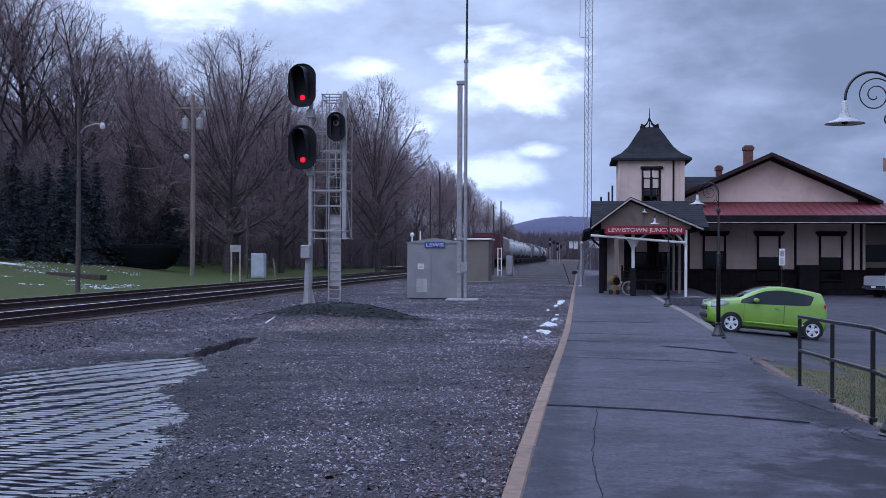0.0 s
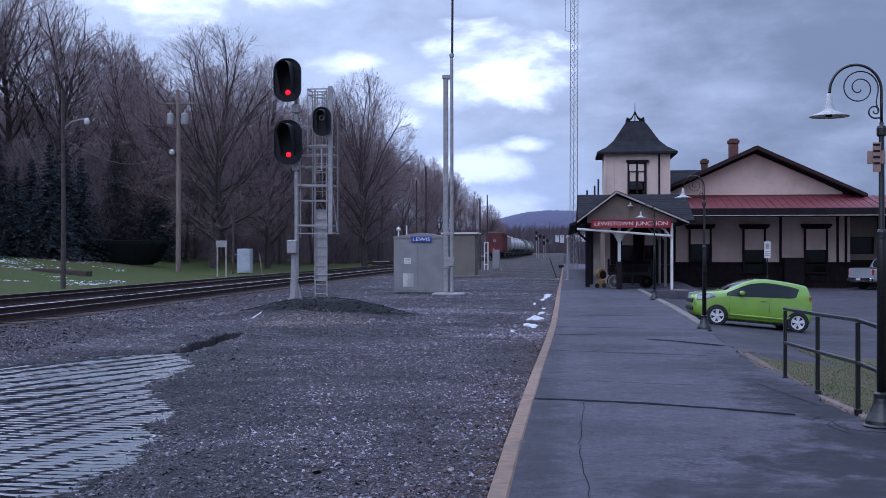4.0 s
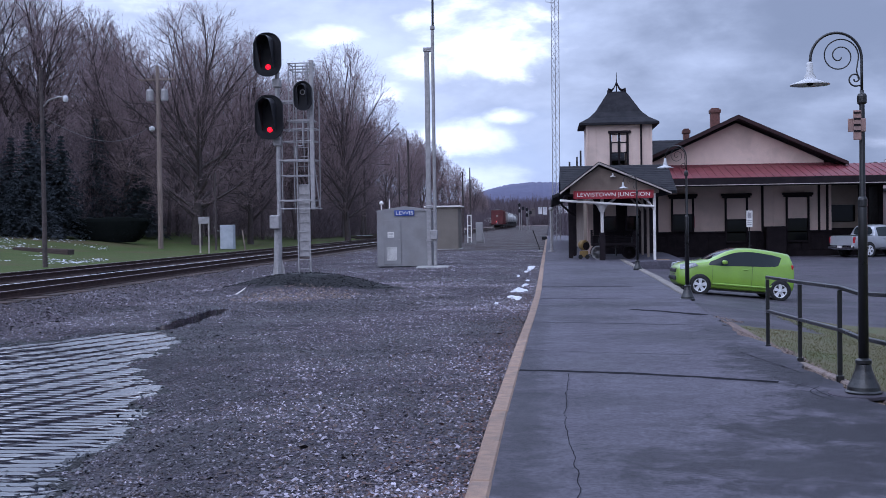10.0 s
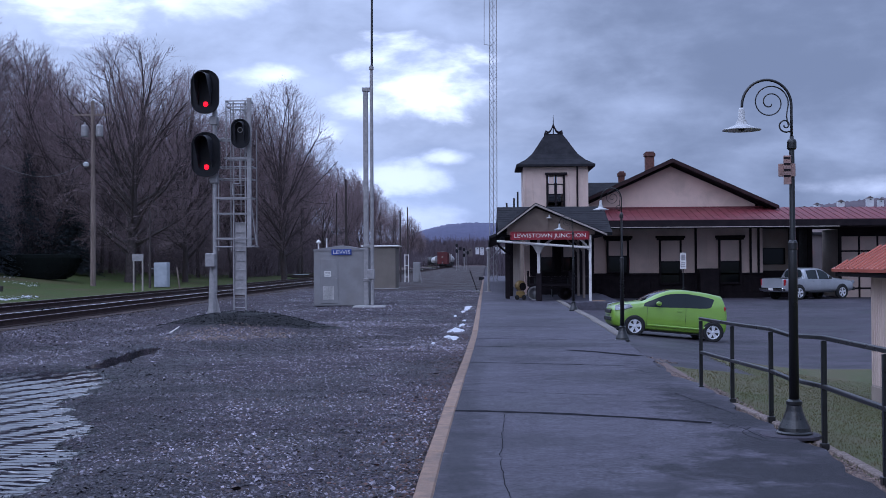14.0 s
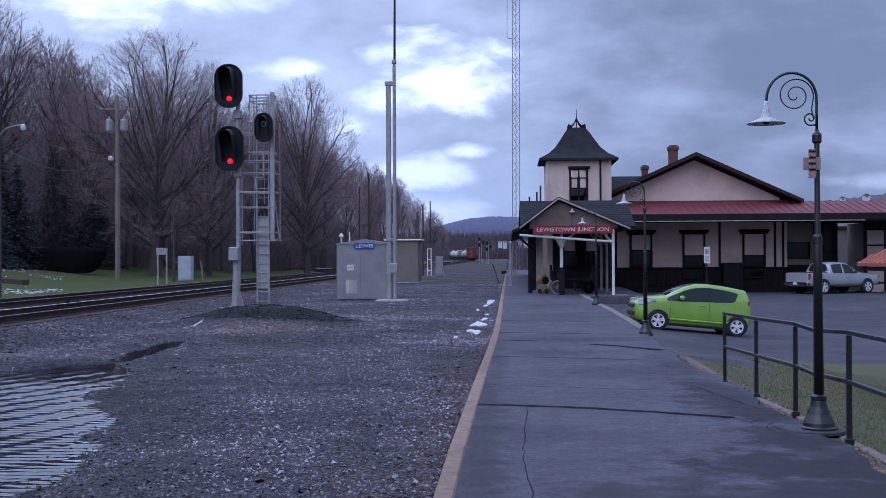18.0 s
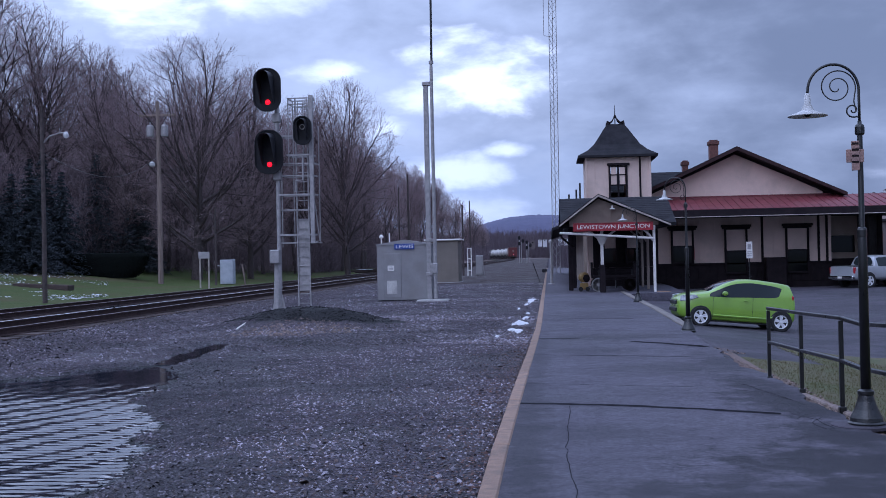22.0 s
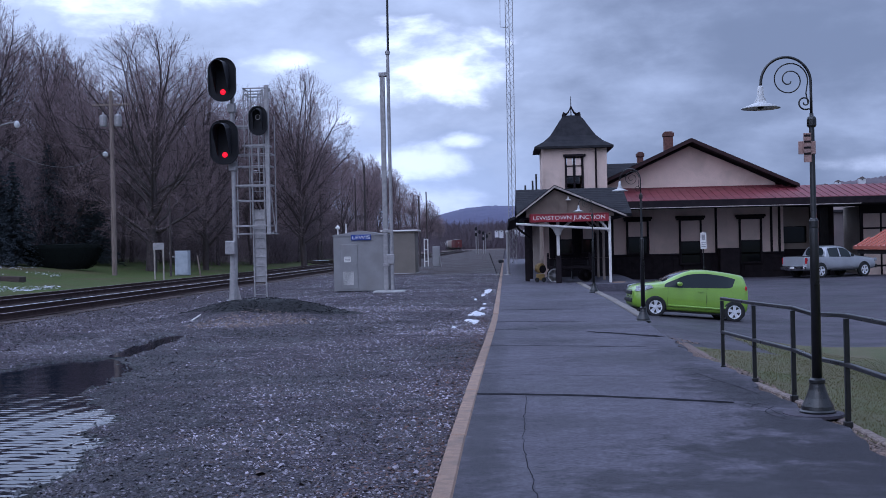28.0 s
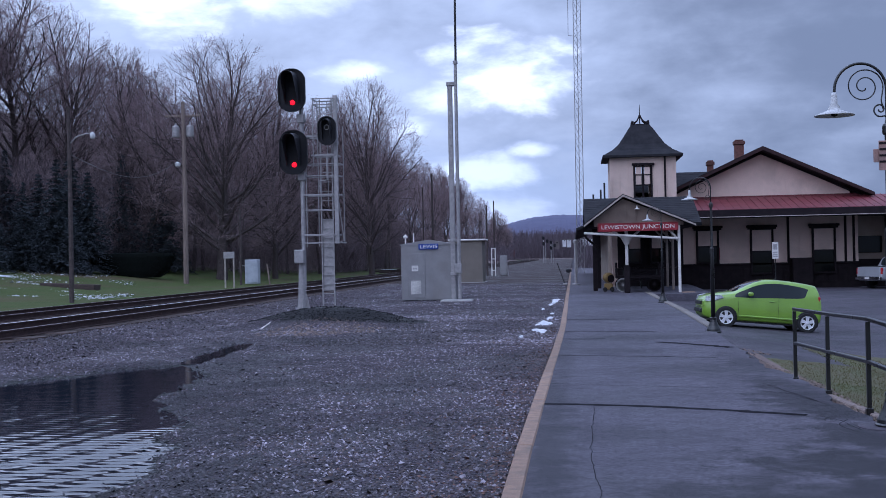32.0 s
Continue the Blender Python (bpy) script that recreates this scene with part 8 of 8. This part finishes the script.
# the height of the wood's edge against the sky, by azimuth from the platform's line
SKY_AZ = (-40, -28, -24.5, -22.7, -21.0, -19.2, -17.5, -15.0, -13.6, -12.5, -11.0, -9.3, -8.3, -7.4, -6.6, -5.5, -4.5, -3.6, -3.2)
SKY_EL = (13.9, 13.2, 12.2, 10.8, 9.2, 9.8, 10.3, 9.6, 7.6, 7.4, 8.2, 7.9, 6.5, 4.9, 4.5, 3.9, 3.2, 2.2, 1.6)
WOOD_D = ((-40, 70), (-28, 95), (-20, 108), (-14, 125), (-11, 142), (-8.5, 185), (-6.5, 255), (-4.6, 380), (-3.4, 480))
g = random.Random(17)
spots = []
az = -36.0
while az < -3.5:
    d0 = float(np.interp(az, [w[0] for w in WOOD_D], [w[1] for w in WOOD_D]))
    el = float(np.interp(az, SKY_AZ, SKY_EL))
    for row in range(3 if az < -8 else 4):
        a = az + g.uniform(-0.6, 0.6)
        d = d0 * (1 + 0.13 * row + g.uniform(-0.03, 0.03))
        e = float(np.interp(a, SKY_AZ, SKY_EL)) - (g.uniform(1.6, 4.0), g.uniform(-0.3, 1.1), g.uniform(0.6, 2.4), g.uniform(-0.5, 1.0))[row] * min(1, el / 8)
        if row and (-20.6 < a < -14.0 or -11.9 < a < -8.1):
            e -= 1.6      # the broad crowns stand clear here
        if a < -21.3 and row != 1:
            if g.random() < 0.6:
                continue
            e -= 3.5
        spots.append((math.sin(radians(a)) * d, math.cos(radians(a)) * d, 1.75 + d * math.tan(radians(e)), row))
    az += 1.3 if az < -12 else (0.95 if az < -6 else 0.65)
for x, y, top, row in spots:
    plant(x, y, top, g.randrange(5) if row in (1, 3) and y < 420 else 6 + g.randrange(4), g.uniform(0, 360), "tall leafless tree at the wood's edge", g.uniform(0.8, 1.1))
# broad round-crowned trees that stand out
for a, d, e, k, w, turn in ((-17.4, 99, 10.5, 5, 1.0, 40), (-10.0, 124, 8.6, 5, 0.72, 170), (-20.9, 104, 9.2, 3, 1.05, 20), (-14.8, 106, 9.2, 5, 0.7, 260), (-11.9, 126, 7.8, 3, 1.0, 75)):
    plant(math.sin(radians(a)) * d, math.cos(radians(a)) * d, 1.75 + d * math.tan(radians(e)), k, turn, "broad round-crowned leafless tree beside the lawn", w)


def brush(name, label, n, seed, place, h, mat, lean=0.5, w=0.02, rise=1.0):
    """Thin upright stems and twigs of undergrowth, joined."""
    q = np.random.default_rng(seed)
    x, y = place(q, n)
    z = ground_z(x, y)
    hh = q.uniform(h[0], h[1], n)
    a = q.uniform(0, 6.28, n)
    ww = w * q.uniform(0.5, 1.6, n)
    l = q.normal(0, lean, (n, 2)) * hh[:, None] * 0.5
    z0 = z + rise * q.random(n) ** 1.4
    p0 = np.stack([x - ww * np.cos(a), y - ww * np.sin(a), z0], -1)
    p1 = np.stack([x + ww * np.cos(a), y + ww * np.sin(a), z0], -1)
    p2 = np.stack([x + l[:, 0], y + l[:, 1], z0 + hh], -1)
    ob = new(name, np_mesh(name, np.stack([p0, p1, p2], 1).reshape(-1, 3), np.arange(3 * n).reshape(-1, 3), mat))
    return tagged(ob, label, "undergrowth", kind="stuff")


def wood_belt(q, n):
    a = q.uniform(-38, -3.3, n)
    d = np.interp(a, [w[0] for w in WOOD_D], [w[1] for w in WOOD_D]) * (0.97 + 0.5 * q.random(n) ** 1.3)
    return np.sin(np.radians(a)) * d, np.cos(np.radians(a)) * d


brush("woodland_brush", "dense leafless undergrowth of the wooded slope", 230000, 5, wood_belt, (0.5, 2.0), M["bramble"], lean=1.3, w=0.012, rise=8.0)

def wood_end(q, n):
    a = q.uniform(-12.5, -3.6, n)
    d = np.interp(a, [w[0] for w in WOOD_D], [w[1] for w in WOOD_D]) * (0.99 + 0.2 * q.random(n))
    return np.sin(np.radians(a)) * d, np.cos(np.radians(a)) * d


brush("thicket", "dense dark thicket along the track", 60000, 6, wood_end, (0.5, 2.0), M["bramble"], lean=1.3, w=0.02, rise=6.0)


def spruce(name, seed):
    """A blue spruce: trunk and whorls of drooping boughs made of needle sprays."""
    q = np.random.default_rng(seed)
    H = 8.0
    tris = []
    z = 0.35
    while z < H:
        u = z / H
        R = 2.35 * (1 - u) ** 0.85 + 0.08
        n = int(16 * (1 - u) + 6)
        for k in range(n):
            a = q.uniform(0, 6.283)
            ln = R * q.uniform(0.75, 1.12)
            m = max(4, int(ln / 0.085))
            for j in range(m):
                f = (j + q.random()) / m
                r = ln * f
                c = np.array([r * math.cos(a), r * math.sin(a), z + 0.22 * r * (1 - f) - 0.2 * r * f + q.normal(0, 0.04)])
                s = 0.1 * (1.2 - 0.5 * f)
                for _ in range(2):
                    t = q.normal(0, 1, (3, 3)) * s * np.array([1, 1, 0.55])
                    tris.append(c + t)
        z += 0.2 + 0.1 * q.random()
    co = np.array(tris).reshape(-1, 3)
    return np_mesh(name, co, np.arange(len(co)).reshape(-1, 3), M["needles"])


SPRUCE = [spruce("spruce_boughs", 60 + k) for k in range(3)]
bm = B()
tube(bm, [(0, 0, -0.2), (0, 0, 7.9)], [0.16, 0.02], 8)
spruce_trunk = mesh_from("spruce_trunk", bm, M["bark"])
g = random.Random(3)
for a, d, e, k in ((-28.4, 86, 4.9, 0), (-26.5, 89, 3.9, 1), (-25.0, 90, 5.0, 2), (-23.6, 93, 4.5, 0), (-22.0, 104, 5.2, 1), (-20.1, 104, 4.3, 2), (-27.3, 95, 5.4, 2), (-30.5, 86, 4.8, 1), (-24.4, 97, 5.3, 2), (-25.8, 95, 4.4, 0)):
    x, y = math.sin(radians(a)) * d, math.cos(radians(a)) * d
    z = float(ground_z(x, y)) - 0.1
    s = (1.75 + d * math.tan(radians(e)) - z) / 8.0
    t = thing("blue_spruce", pose(x, y, z, 0, 0, g.uniform(0, 360)), "dark blue-green spruce at the lawn's edge", "spruce", group="spruces")
    for nm, me in (("trunk", spruce_trunk), ("crown", SPRUCE[k])):
        o = part(nm, me, None, t)
        o.scale = (s * 1.05, s * 1.05, s)


def ridge_line(name, y, pts, mat, label, depth, wood, seed):
    """A far wooded ridge: a long hill with its crest through the given points, roughened by tree tops."""
    xs = np.arange(pts[0][0], pts[-1][0], wood * 1.2)
    top = np.interp(xs, [p[0] for p in pts], [p[1] for p in pts])
    q = np.random.default_rng(seed)
    rows = []
    for u, f in ((-1.0, 0.0), (-0.7, 0.3), (-0.4, 0.65), (-0.15, 0.9), (0.0, 1.0), (0.5, 0.7), (1.0, 0.0)):
        rough = q.uniform(0, wood, len(xs)) if f > 0.05 else 0
        rows.append(np.stack([xs, np.full_like(xs, y + u * depth), -2 + (top + 2) * f + rough], -1))
    co = np.concatenate(rows)
    n = len(xs)
    i = np.arange(n * len(rows)).reshape(len(rows), n)
    quads = np.stack([i[:-1, :-1], i[:-1, 1:], i[1:, 1:], i[1:, :-1]], -1).reshape(-1, 4)
    ob = new(name, np_mesh(name, co, quads, mat))
    return tagged(ob, label, "hill", kind="structure")


ridge_line("backdrop_ridge", 1900, [(-420, 20), (-160, 28), (-131, 34), (-118, 51), (-95, 58), (-65, 64.5), (-28, 68), (20, 66), (80, 60), (200, 52), (420, 40), (900, 30)], M["ridge"], "distant wooded mountain ridge, blue-purple from haze painted into its colour", 350, 1.6, 2)
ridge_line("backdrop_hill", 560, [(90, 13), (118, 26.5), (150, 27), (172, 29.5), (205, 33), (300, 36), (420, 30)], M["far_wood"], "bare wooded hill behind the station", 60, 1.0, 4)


def far_belt(x0, x1, y0, y1):
    return lambda q, n: (q.uniform(x0, x1, n), q.uniform(y0, y1, n))


brush("far_woods", "leafless woods in a hazy purple-brown tone beyond the rail yard", 60000, 8, far_belt(-75, 90, 690, 950), (2, 6), M["far_wood"], lean=0.5, w=0.14, rise=15.0)
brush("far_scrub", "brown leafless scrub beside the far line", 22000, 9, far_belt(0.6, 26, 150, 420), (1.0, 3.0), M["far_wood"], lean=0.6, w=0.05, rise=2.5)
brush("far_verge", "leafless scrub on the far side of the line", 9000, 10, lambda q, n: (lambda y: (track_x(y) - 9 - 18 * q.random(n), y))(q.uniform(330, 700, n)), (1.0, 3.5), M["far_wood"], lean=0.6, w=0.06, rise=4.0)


def far_house(x, y, z, w, h, mat, label, turn=0):
    hs = thing("far_house", pose(x, y, z, 0, 0, turn), label, "house", group="far houses")
    bm = B()
    box(bm, -w / 2, w / 2, -w * 0.35, w * 0.35, -3.0, h)
    part("wall", bm, M[mat], hs)
    bm = B()
    slab(bm, [(-w * 0.56, h), (w * 0.56, h), (0, h + w * 0.34)], -w * 0.8, 0, Matrix.Translation((0, -w * 0.4, 0)) @ UP)
    part("roof", bm, M["house_dark"], hs)
    bm = B()
    box(bm, -w * .12, w * .12, -w * .37, -w * .352, h * .3, h * .75)
    part("window", bm, M["glass"], hs)


for x, y, z, w, h, m in ((-2.0, 620, 9.0, 2.2, 1.0, "house_white"), (1.6, 640, 9.6, 2.8, 1.1, "house_dark"), (6.0, 600, 9.0, 2.2, 1.0, "house_white"), (-9, 660, 8.4, 2.6, 1.2, "house_dark"), (9.5, 630, 9.4, 2.6, 1.0, "house_white"), (-5, 680, 9.8, 2.2, 1.0, "house_white")):
    far_house(x, y, z, w, h, m, "small far house among bare trees")
g = random.Random(8)
for k in range(9):
    x = 118 + 10.0 * k + g.uniform(-3, 3)
    far_house(x, 545 + g.uniform(-6, 4), float(np.interp(x, (90, 118, 150, 172, 205), (14, 27, 28, 30, 34))) - g.uniform(1.0, 4.5), g.uniform(2.0, 3.2), g.uniform(0.8, 1.2), g.choice(("house_white", "house_dark", "house_white")), "small far house on the wooded hill")


def far_shop():
    """A low building seen through the station's passage, with a lit red sign."""
    fs = thing("far_shop", pose(31.0, 112, -0.4), "low grey roadside building with a lit red sign", "building")
    bm = B()
    box(bm, -7, 7, 0, 8, 0, 4.6, 0.05)
    part("wall", bm, M["house_dark"], fs)
    bm = B()
    box(bm, -7.3, 7.3, -0.3, 8.3, 4.6, 4.9, 0.05)
    part("roof", bm, M["slate"], fs)
    M["shop_red"] = glow("lit_red_sign", (1.0, 0.06, 0.03), 1.6)
    for k in range(2):
        bm = B()
        box(bm, -1.4 + 1.0 * k, -0.6 + 1.0 * k, -0.12, -0.02, 2.5 + 0.3 * k, 2.95 + 0.3 * k, 0.02)
        part("lit_sign", bm, M["shop_red"], fs, "lit red sign panel")


far_shop()


def log_pile():
    lp = thing("timber_pile", (-22.3, 138, float(ground_z(-22.3, 138))), "dark old ties dusted with snow beyond the track", "timber pile")
    q = random.Random(5)
    for k in range(7):
        bm = B()
        box(bm, -1.3, 1.3, -0.12, 0.12, 0, 0.2, 0.015)
        o = part("old_tie", bm, M["tie"], lp)
        o.matrix_basis = pose(q.uniform(-.4, .4), 0.3 * (k % 4), 0.2 * (k // 4) + 0.02, q.uniform(-4, 4), q.uniform(-6, 6), q.uniform(-12, 12))
    bm = B()
    box(bm, -1.0, 0.9, -0.1, 0.7, 0.44, 0.48, 0.015)
    part("snow_cover", bm, M["snow"], lp)


log_pile()


# ---------------------------------------------------------------- freight train
M["box_red"] = surf("boxcar_red_paint", (0.13, 0.024, 0.026), (0.1, 0.022, 0.023), 0.8, 0.6, stain=(0.09, 0.04, 0.035), stain_scale=0.6, bump=0)
M["tank_white"] = surf("white_tank_paint", (0.6, 0.58, 0.55), (0.5, 0.48, 0.46), 0.6, 0.5, stain=(0.3, 0.27, 0.25), stain_scale=0.5, bump=0)
M["hopper_tan"] = surf("tan_hopper_paint", (0.3, 0.24, 0.21), (0.24, 0.19, 0.17), 0.7, 0.6, stain=(0.2, 0.13, 0.1), stain_scale=0.4, bump=0)
M["hopper_grey"] = surf("grey_hopper_paint", (0.2, 0.19, 0.19), (0.15, 0.14, 0.14), 0.7, 0.6, bump=0)
M["tank_black"] = surf("black_tank_paint", (0.03, 0.03, 0.032), (0.045, 0.043, 0.043), 0.7, 0.5, bump=0)
M["eot"] = glow("flashing_marker_lens", (1.0, 0.03, 0.03), 14.0)


def bogie(parent, y):
    bm = B()
    for s in (-1, 1):
        box(bm, s * 0.98 - 0.08, s * 0.98 + 0.08, y - 1.2, y + 1.2, 0.35, 0.75, 0.05)
    box(bm, -1.1, 1.1, y - 0.3, y + 0.3, 0.5, 0.95, 0.04)
    b = part("bogie", bm, M["tank_black"], parent)
    for dy in (-0.87, 0.87):
        bm = B()
        for s in (-0.75, 0.75):
            lathe(bm, [(0.0, -0.06), (0.46, -0.06), (0.46, 0.06), (0.0, 0.06)], 16, Matrix.Translation((s, y + dy, 0.46)) @ pose(0, 0, 0, 0, 90, 0))
        tube(bm, [(-0.75, y + dy, 0.46), (0.75, y + dy, 0.46)], 0.08, 8)
        part("wheelset", bm, M["rail_steel"], b)


def freight_car(kind, first=False):
    label = {"box": "dark red boxcar with ribbed sides", "tank": "dirty white tank car", "hopper": "tan covered hopper car", "grey": "grey covered hopper car", "black": "black tank car with dome"}[kind]
    c = thing("boxcar" if kind == "box" else "tank_car" if kind in ("tank", "black") else "hopper_car", (0, 0, 0), label, "freight car", group="freight train")
    L = 8.2
    bm = B()
    box(bm, -0.35, 0.35, -L - 0.4, L + 0.4, 0.85, 1.15, 0.04)
    part("underframe", bm, M["tank_black"], c)
    for y in (-L + 2.0, L - 2.0):
        bogie(c, y)
    if kind == "box":
        bm = B()
        box(bm, -1.52, 1.52, -L, L, 1.05, 4.75, 0.08)
        bo = part("body", bm, M["box_red"], c)
        for k in range(13):
            for s in (-1, 1):
                bm = B()
                y = -L + 0.3 + k * (2 * L - 0.6) / 12
                box(bm, s * 1.52 - 0.05, s * 1.52 + 0.05, y - 0.07, y + 0.07, 1.1, 4.65, 0.02)
                part("rib", bm, M["box_red"], bo)
        bm = B()
        for k in range(6):
            box(bm, -1.4, 1.4, -L - 0.06, -L - 0.005, 1.4 + k * 0.55, 1.6 + k * 0.55, 0.02)
        part("end_rib", bm, M["box_red"], bo)
        bm = B()
        slab(bm, [(-1.55, 4.74), (1.55, 4.74), (0, 4.98)], -2 * L, 0, Matrix.Translation((0, -L, 0)) @ UP)
        part("roof", bm, M["hopper_grey"], c)
        bm = B()
        box(bm, -0.25, 0.25, -L - 0.07, -L - 0.062, 3.0, 3.5, 0.003)
        part("end_marking", bm, M["hopper_tan"], c)
    elif kind in ("tank", "black"):
        mat = M["tank_white"] if kind == "tank" else M["tank_black"]
        bm = B()
        lathe(bm, [(0.0, -L + 0.1), (0.9, -L + 0.25), (1.4, -L + 0.7), (1.52, -L + 1.1), (1.52, L - 1.1), (1.4, L - 0.7), (0.9, L - 0.25), (0.0, L - 0.1)], 24, Matrix.Translation((0, 0, 2.75)) @ pose(0, 0, 0, -90))
        part("tank", bm, mat, c, smooth=True)
        bm = B()
        lathe(bm, [(0.55, 4.1), (0.55, 4.62), (0.4, 4.7), (0, 4.72)], 14)
        part("dome", bm, mat, c)
        for y in (-L + 2.0, L - 2.0):
            bm = B()
            lathe(bm, [(1.55, -0.09), (1.55, 0.09)], 24, Matrix.Translation((0, y, 2.75)) @ pose(0, 0, 0, 90))
            box(bm, -1.3, 1.3, y - 0.25, y + 0.25, 1.1, 1.8, 0.05)
            part("saddle", bm, M["tank_black"], c)
        bm = B()
        for s in (-1, 1):
            tube(bm, [(s * 0.7, -1.4, 4.3), (s * 0.7, -1.4, 4.9), (s * 0.7, 1.4, 4.9), (s * 0.7, 1.4, 4.3)], 0.03, 5)
        part("walkway_rail", bm, M["tank_black"], c)
    else:
        mat = M["hopper_tan"] if kind == "hopper" else M["hopper_grey"]
        bm = B()
        slab(bm, [(-1.2, 1.4), (1.2, 1.4), (1.55, 2.2), (1.55, 4.2), (1.0, 4.65), (-1.0, 4.65), (-1.55, 4.2), (-1.55, 2.2)], -2 * L + 2.4, 0, Matrix.Translation((0, -L + 1.2, 0)) @ UP)
        part("body", bm, mat, c)
        for k in range(4):
            bm = B()
            y = -L + 3.2 + k * 3.4
            v = [bm.verts.new(p) for p in ((-1.2, y - 1.5, 1.6), (1.2, y - 1.5, 1.6), (1.2, y + 1.5, 1.6), (-1.2, y + 1.5, 1.6), (-0.4, y - 0.4, 0.7), (0.4, y - 0.4, 0.7), (0.4, y + 0.4, 0.7), (-0.4, y + 0.4, 0.7))]
            for q in ((0, 1, 5, 4), (1, 2, 6, 5), (2, 3, 7, 6), (3, 0, 4, 7), (4, 5, 6, 7)):
                bm.faces.new([v[i] for i in q])
            part("hopper_bay", bm, mat, c)
        bm = B()
        box(bm, -0.5, 0.5, -L + 1.2, L - 1.2, 4.66, 4.76, 0.02)
        part("roof_walk", bm, mat, c)
        for y in (-L + 0.9, L - 0.9):
            bm = B()
            for s in (-1.4, 1.4):
                tube(bm, [(s, y, 1.0), (s, y, 4.2)], 0.06, 5)
            part("end_ladder", bm, mat, c)
    for y in (-L - 0.4, L + 0.4):
        bm = B()
        box(bm, -0.15, 0.15, min(y, y * 1.055), max(y, y * 1.055), 0.85, 1.1, 0.03)
        part("coupler", bm, M["tank_black"], c)
    return c


ORDER = ("box", "hopper", "tank", "tank", "tank", "tank", "tank", "grey", "tank", "tank", "grey", "tank", "black", "tank", "hopper", "tank", "tank", "grey", "black", "tank", "tank", "tank", "grey", "tank", "tank", "hopper")
made, train = {}, []
for kind in ORDER:
    if kind not in made:
        made[kind] = freight_car(kind)
        train.append(made[kind])
    else:
        train.append(copy_thing(made[kind], pose(0, 0, 0)))
last_car = train[0]
# end-of-train flasher on the last car's rear coupler: one lit side that turns
bm = B()
box(bm, -0.17, 0.17, -8.75, -8.5, 1.15, 1.65, 0.03)
part("marker_box", bm, M["hopper_grey"], last_car)
bm = B()
lathe(bm, [(0.16, 0.0), (0.16, 0.3), (0.1, 0.34)], 16)
flasher = part("marker_lamp", bm, M["tank_black"], last_car, "turning marker lamp")
flasher.matrix_basis = pose(0, -8.66, 1.66)
bm = B()
lathe(bm, [(0.13, 0.0), (0.11, 0.04), (0.0, 0.06)], 14, Matrix.Translation((0, -0.14, 0.16)) @ pose(0, 0, 0, 90))
part("lit_lens", bm, M["eot"], flasher, "red lit lens")


SPEED, REAR = 13.6, 160.0


def car_pose(y):
    x = float(track_x(y))
    dx = float(track_x(y + 3) - track_x(y - 3)) / 6
    return pose(x, y, 0.36, 0, 0, -math.degrees(math.atan(dx)))


def motions():
    """Everything that moves: the freight train leaving, its marker lamp, the ripples on the pool."""
    for k, car in enumerate(train):
        walk(car, [(t, car_pose(REAR + SPEED * t + 9.0 + 18.0 * k)) for t in np.arange(0, 32.01, 2.0)])
    turn = 13.0 / 9.0
    walk(flasher, [(t, pose(0, -8.66, 1.66, 0, 0, 360 * (t - 6.0) / turn)) for t in np.arange(0, 32.01, 0.2)])
    walk(rain_pool, [(t, pose(0, -DRIFT * t, WATER)) for t in (0.0, 8.0, 16.0, 24.0, 32.0)])


motions()
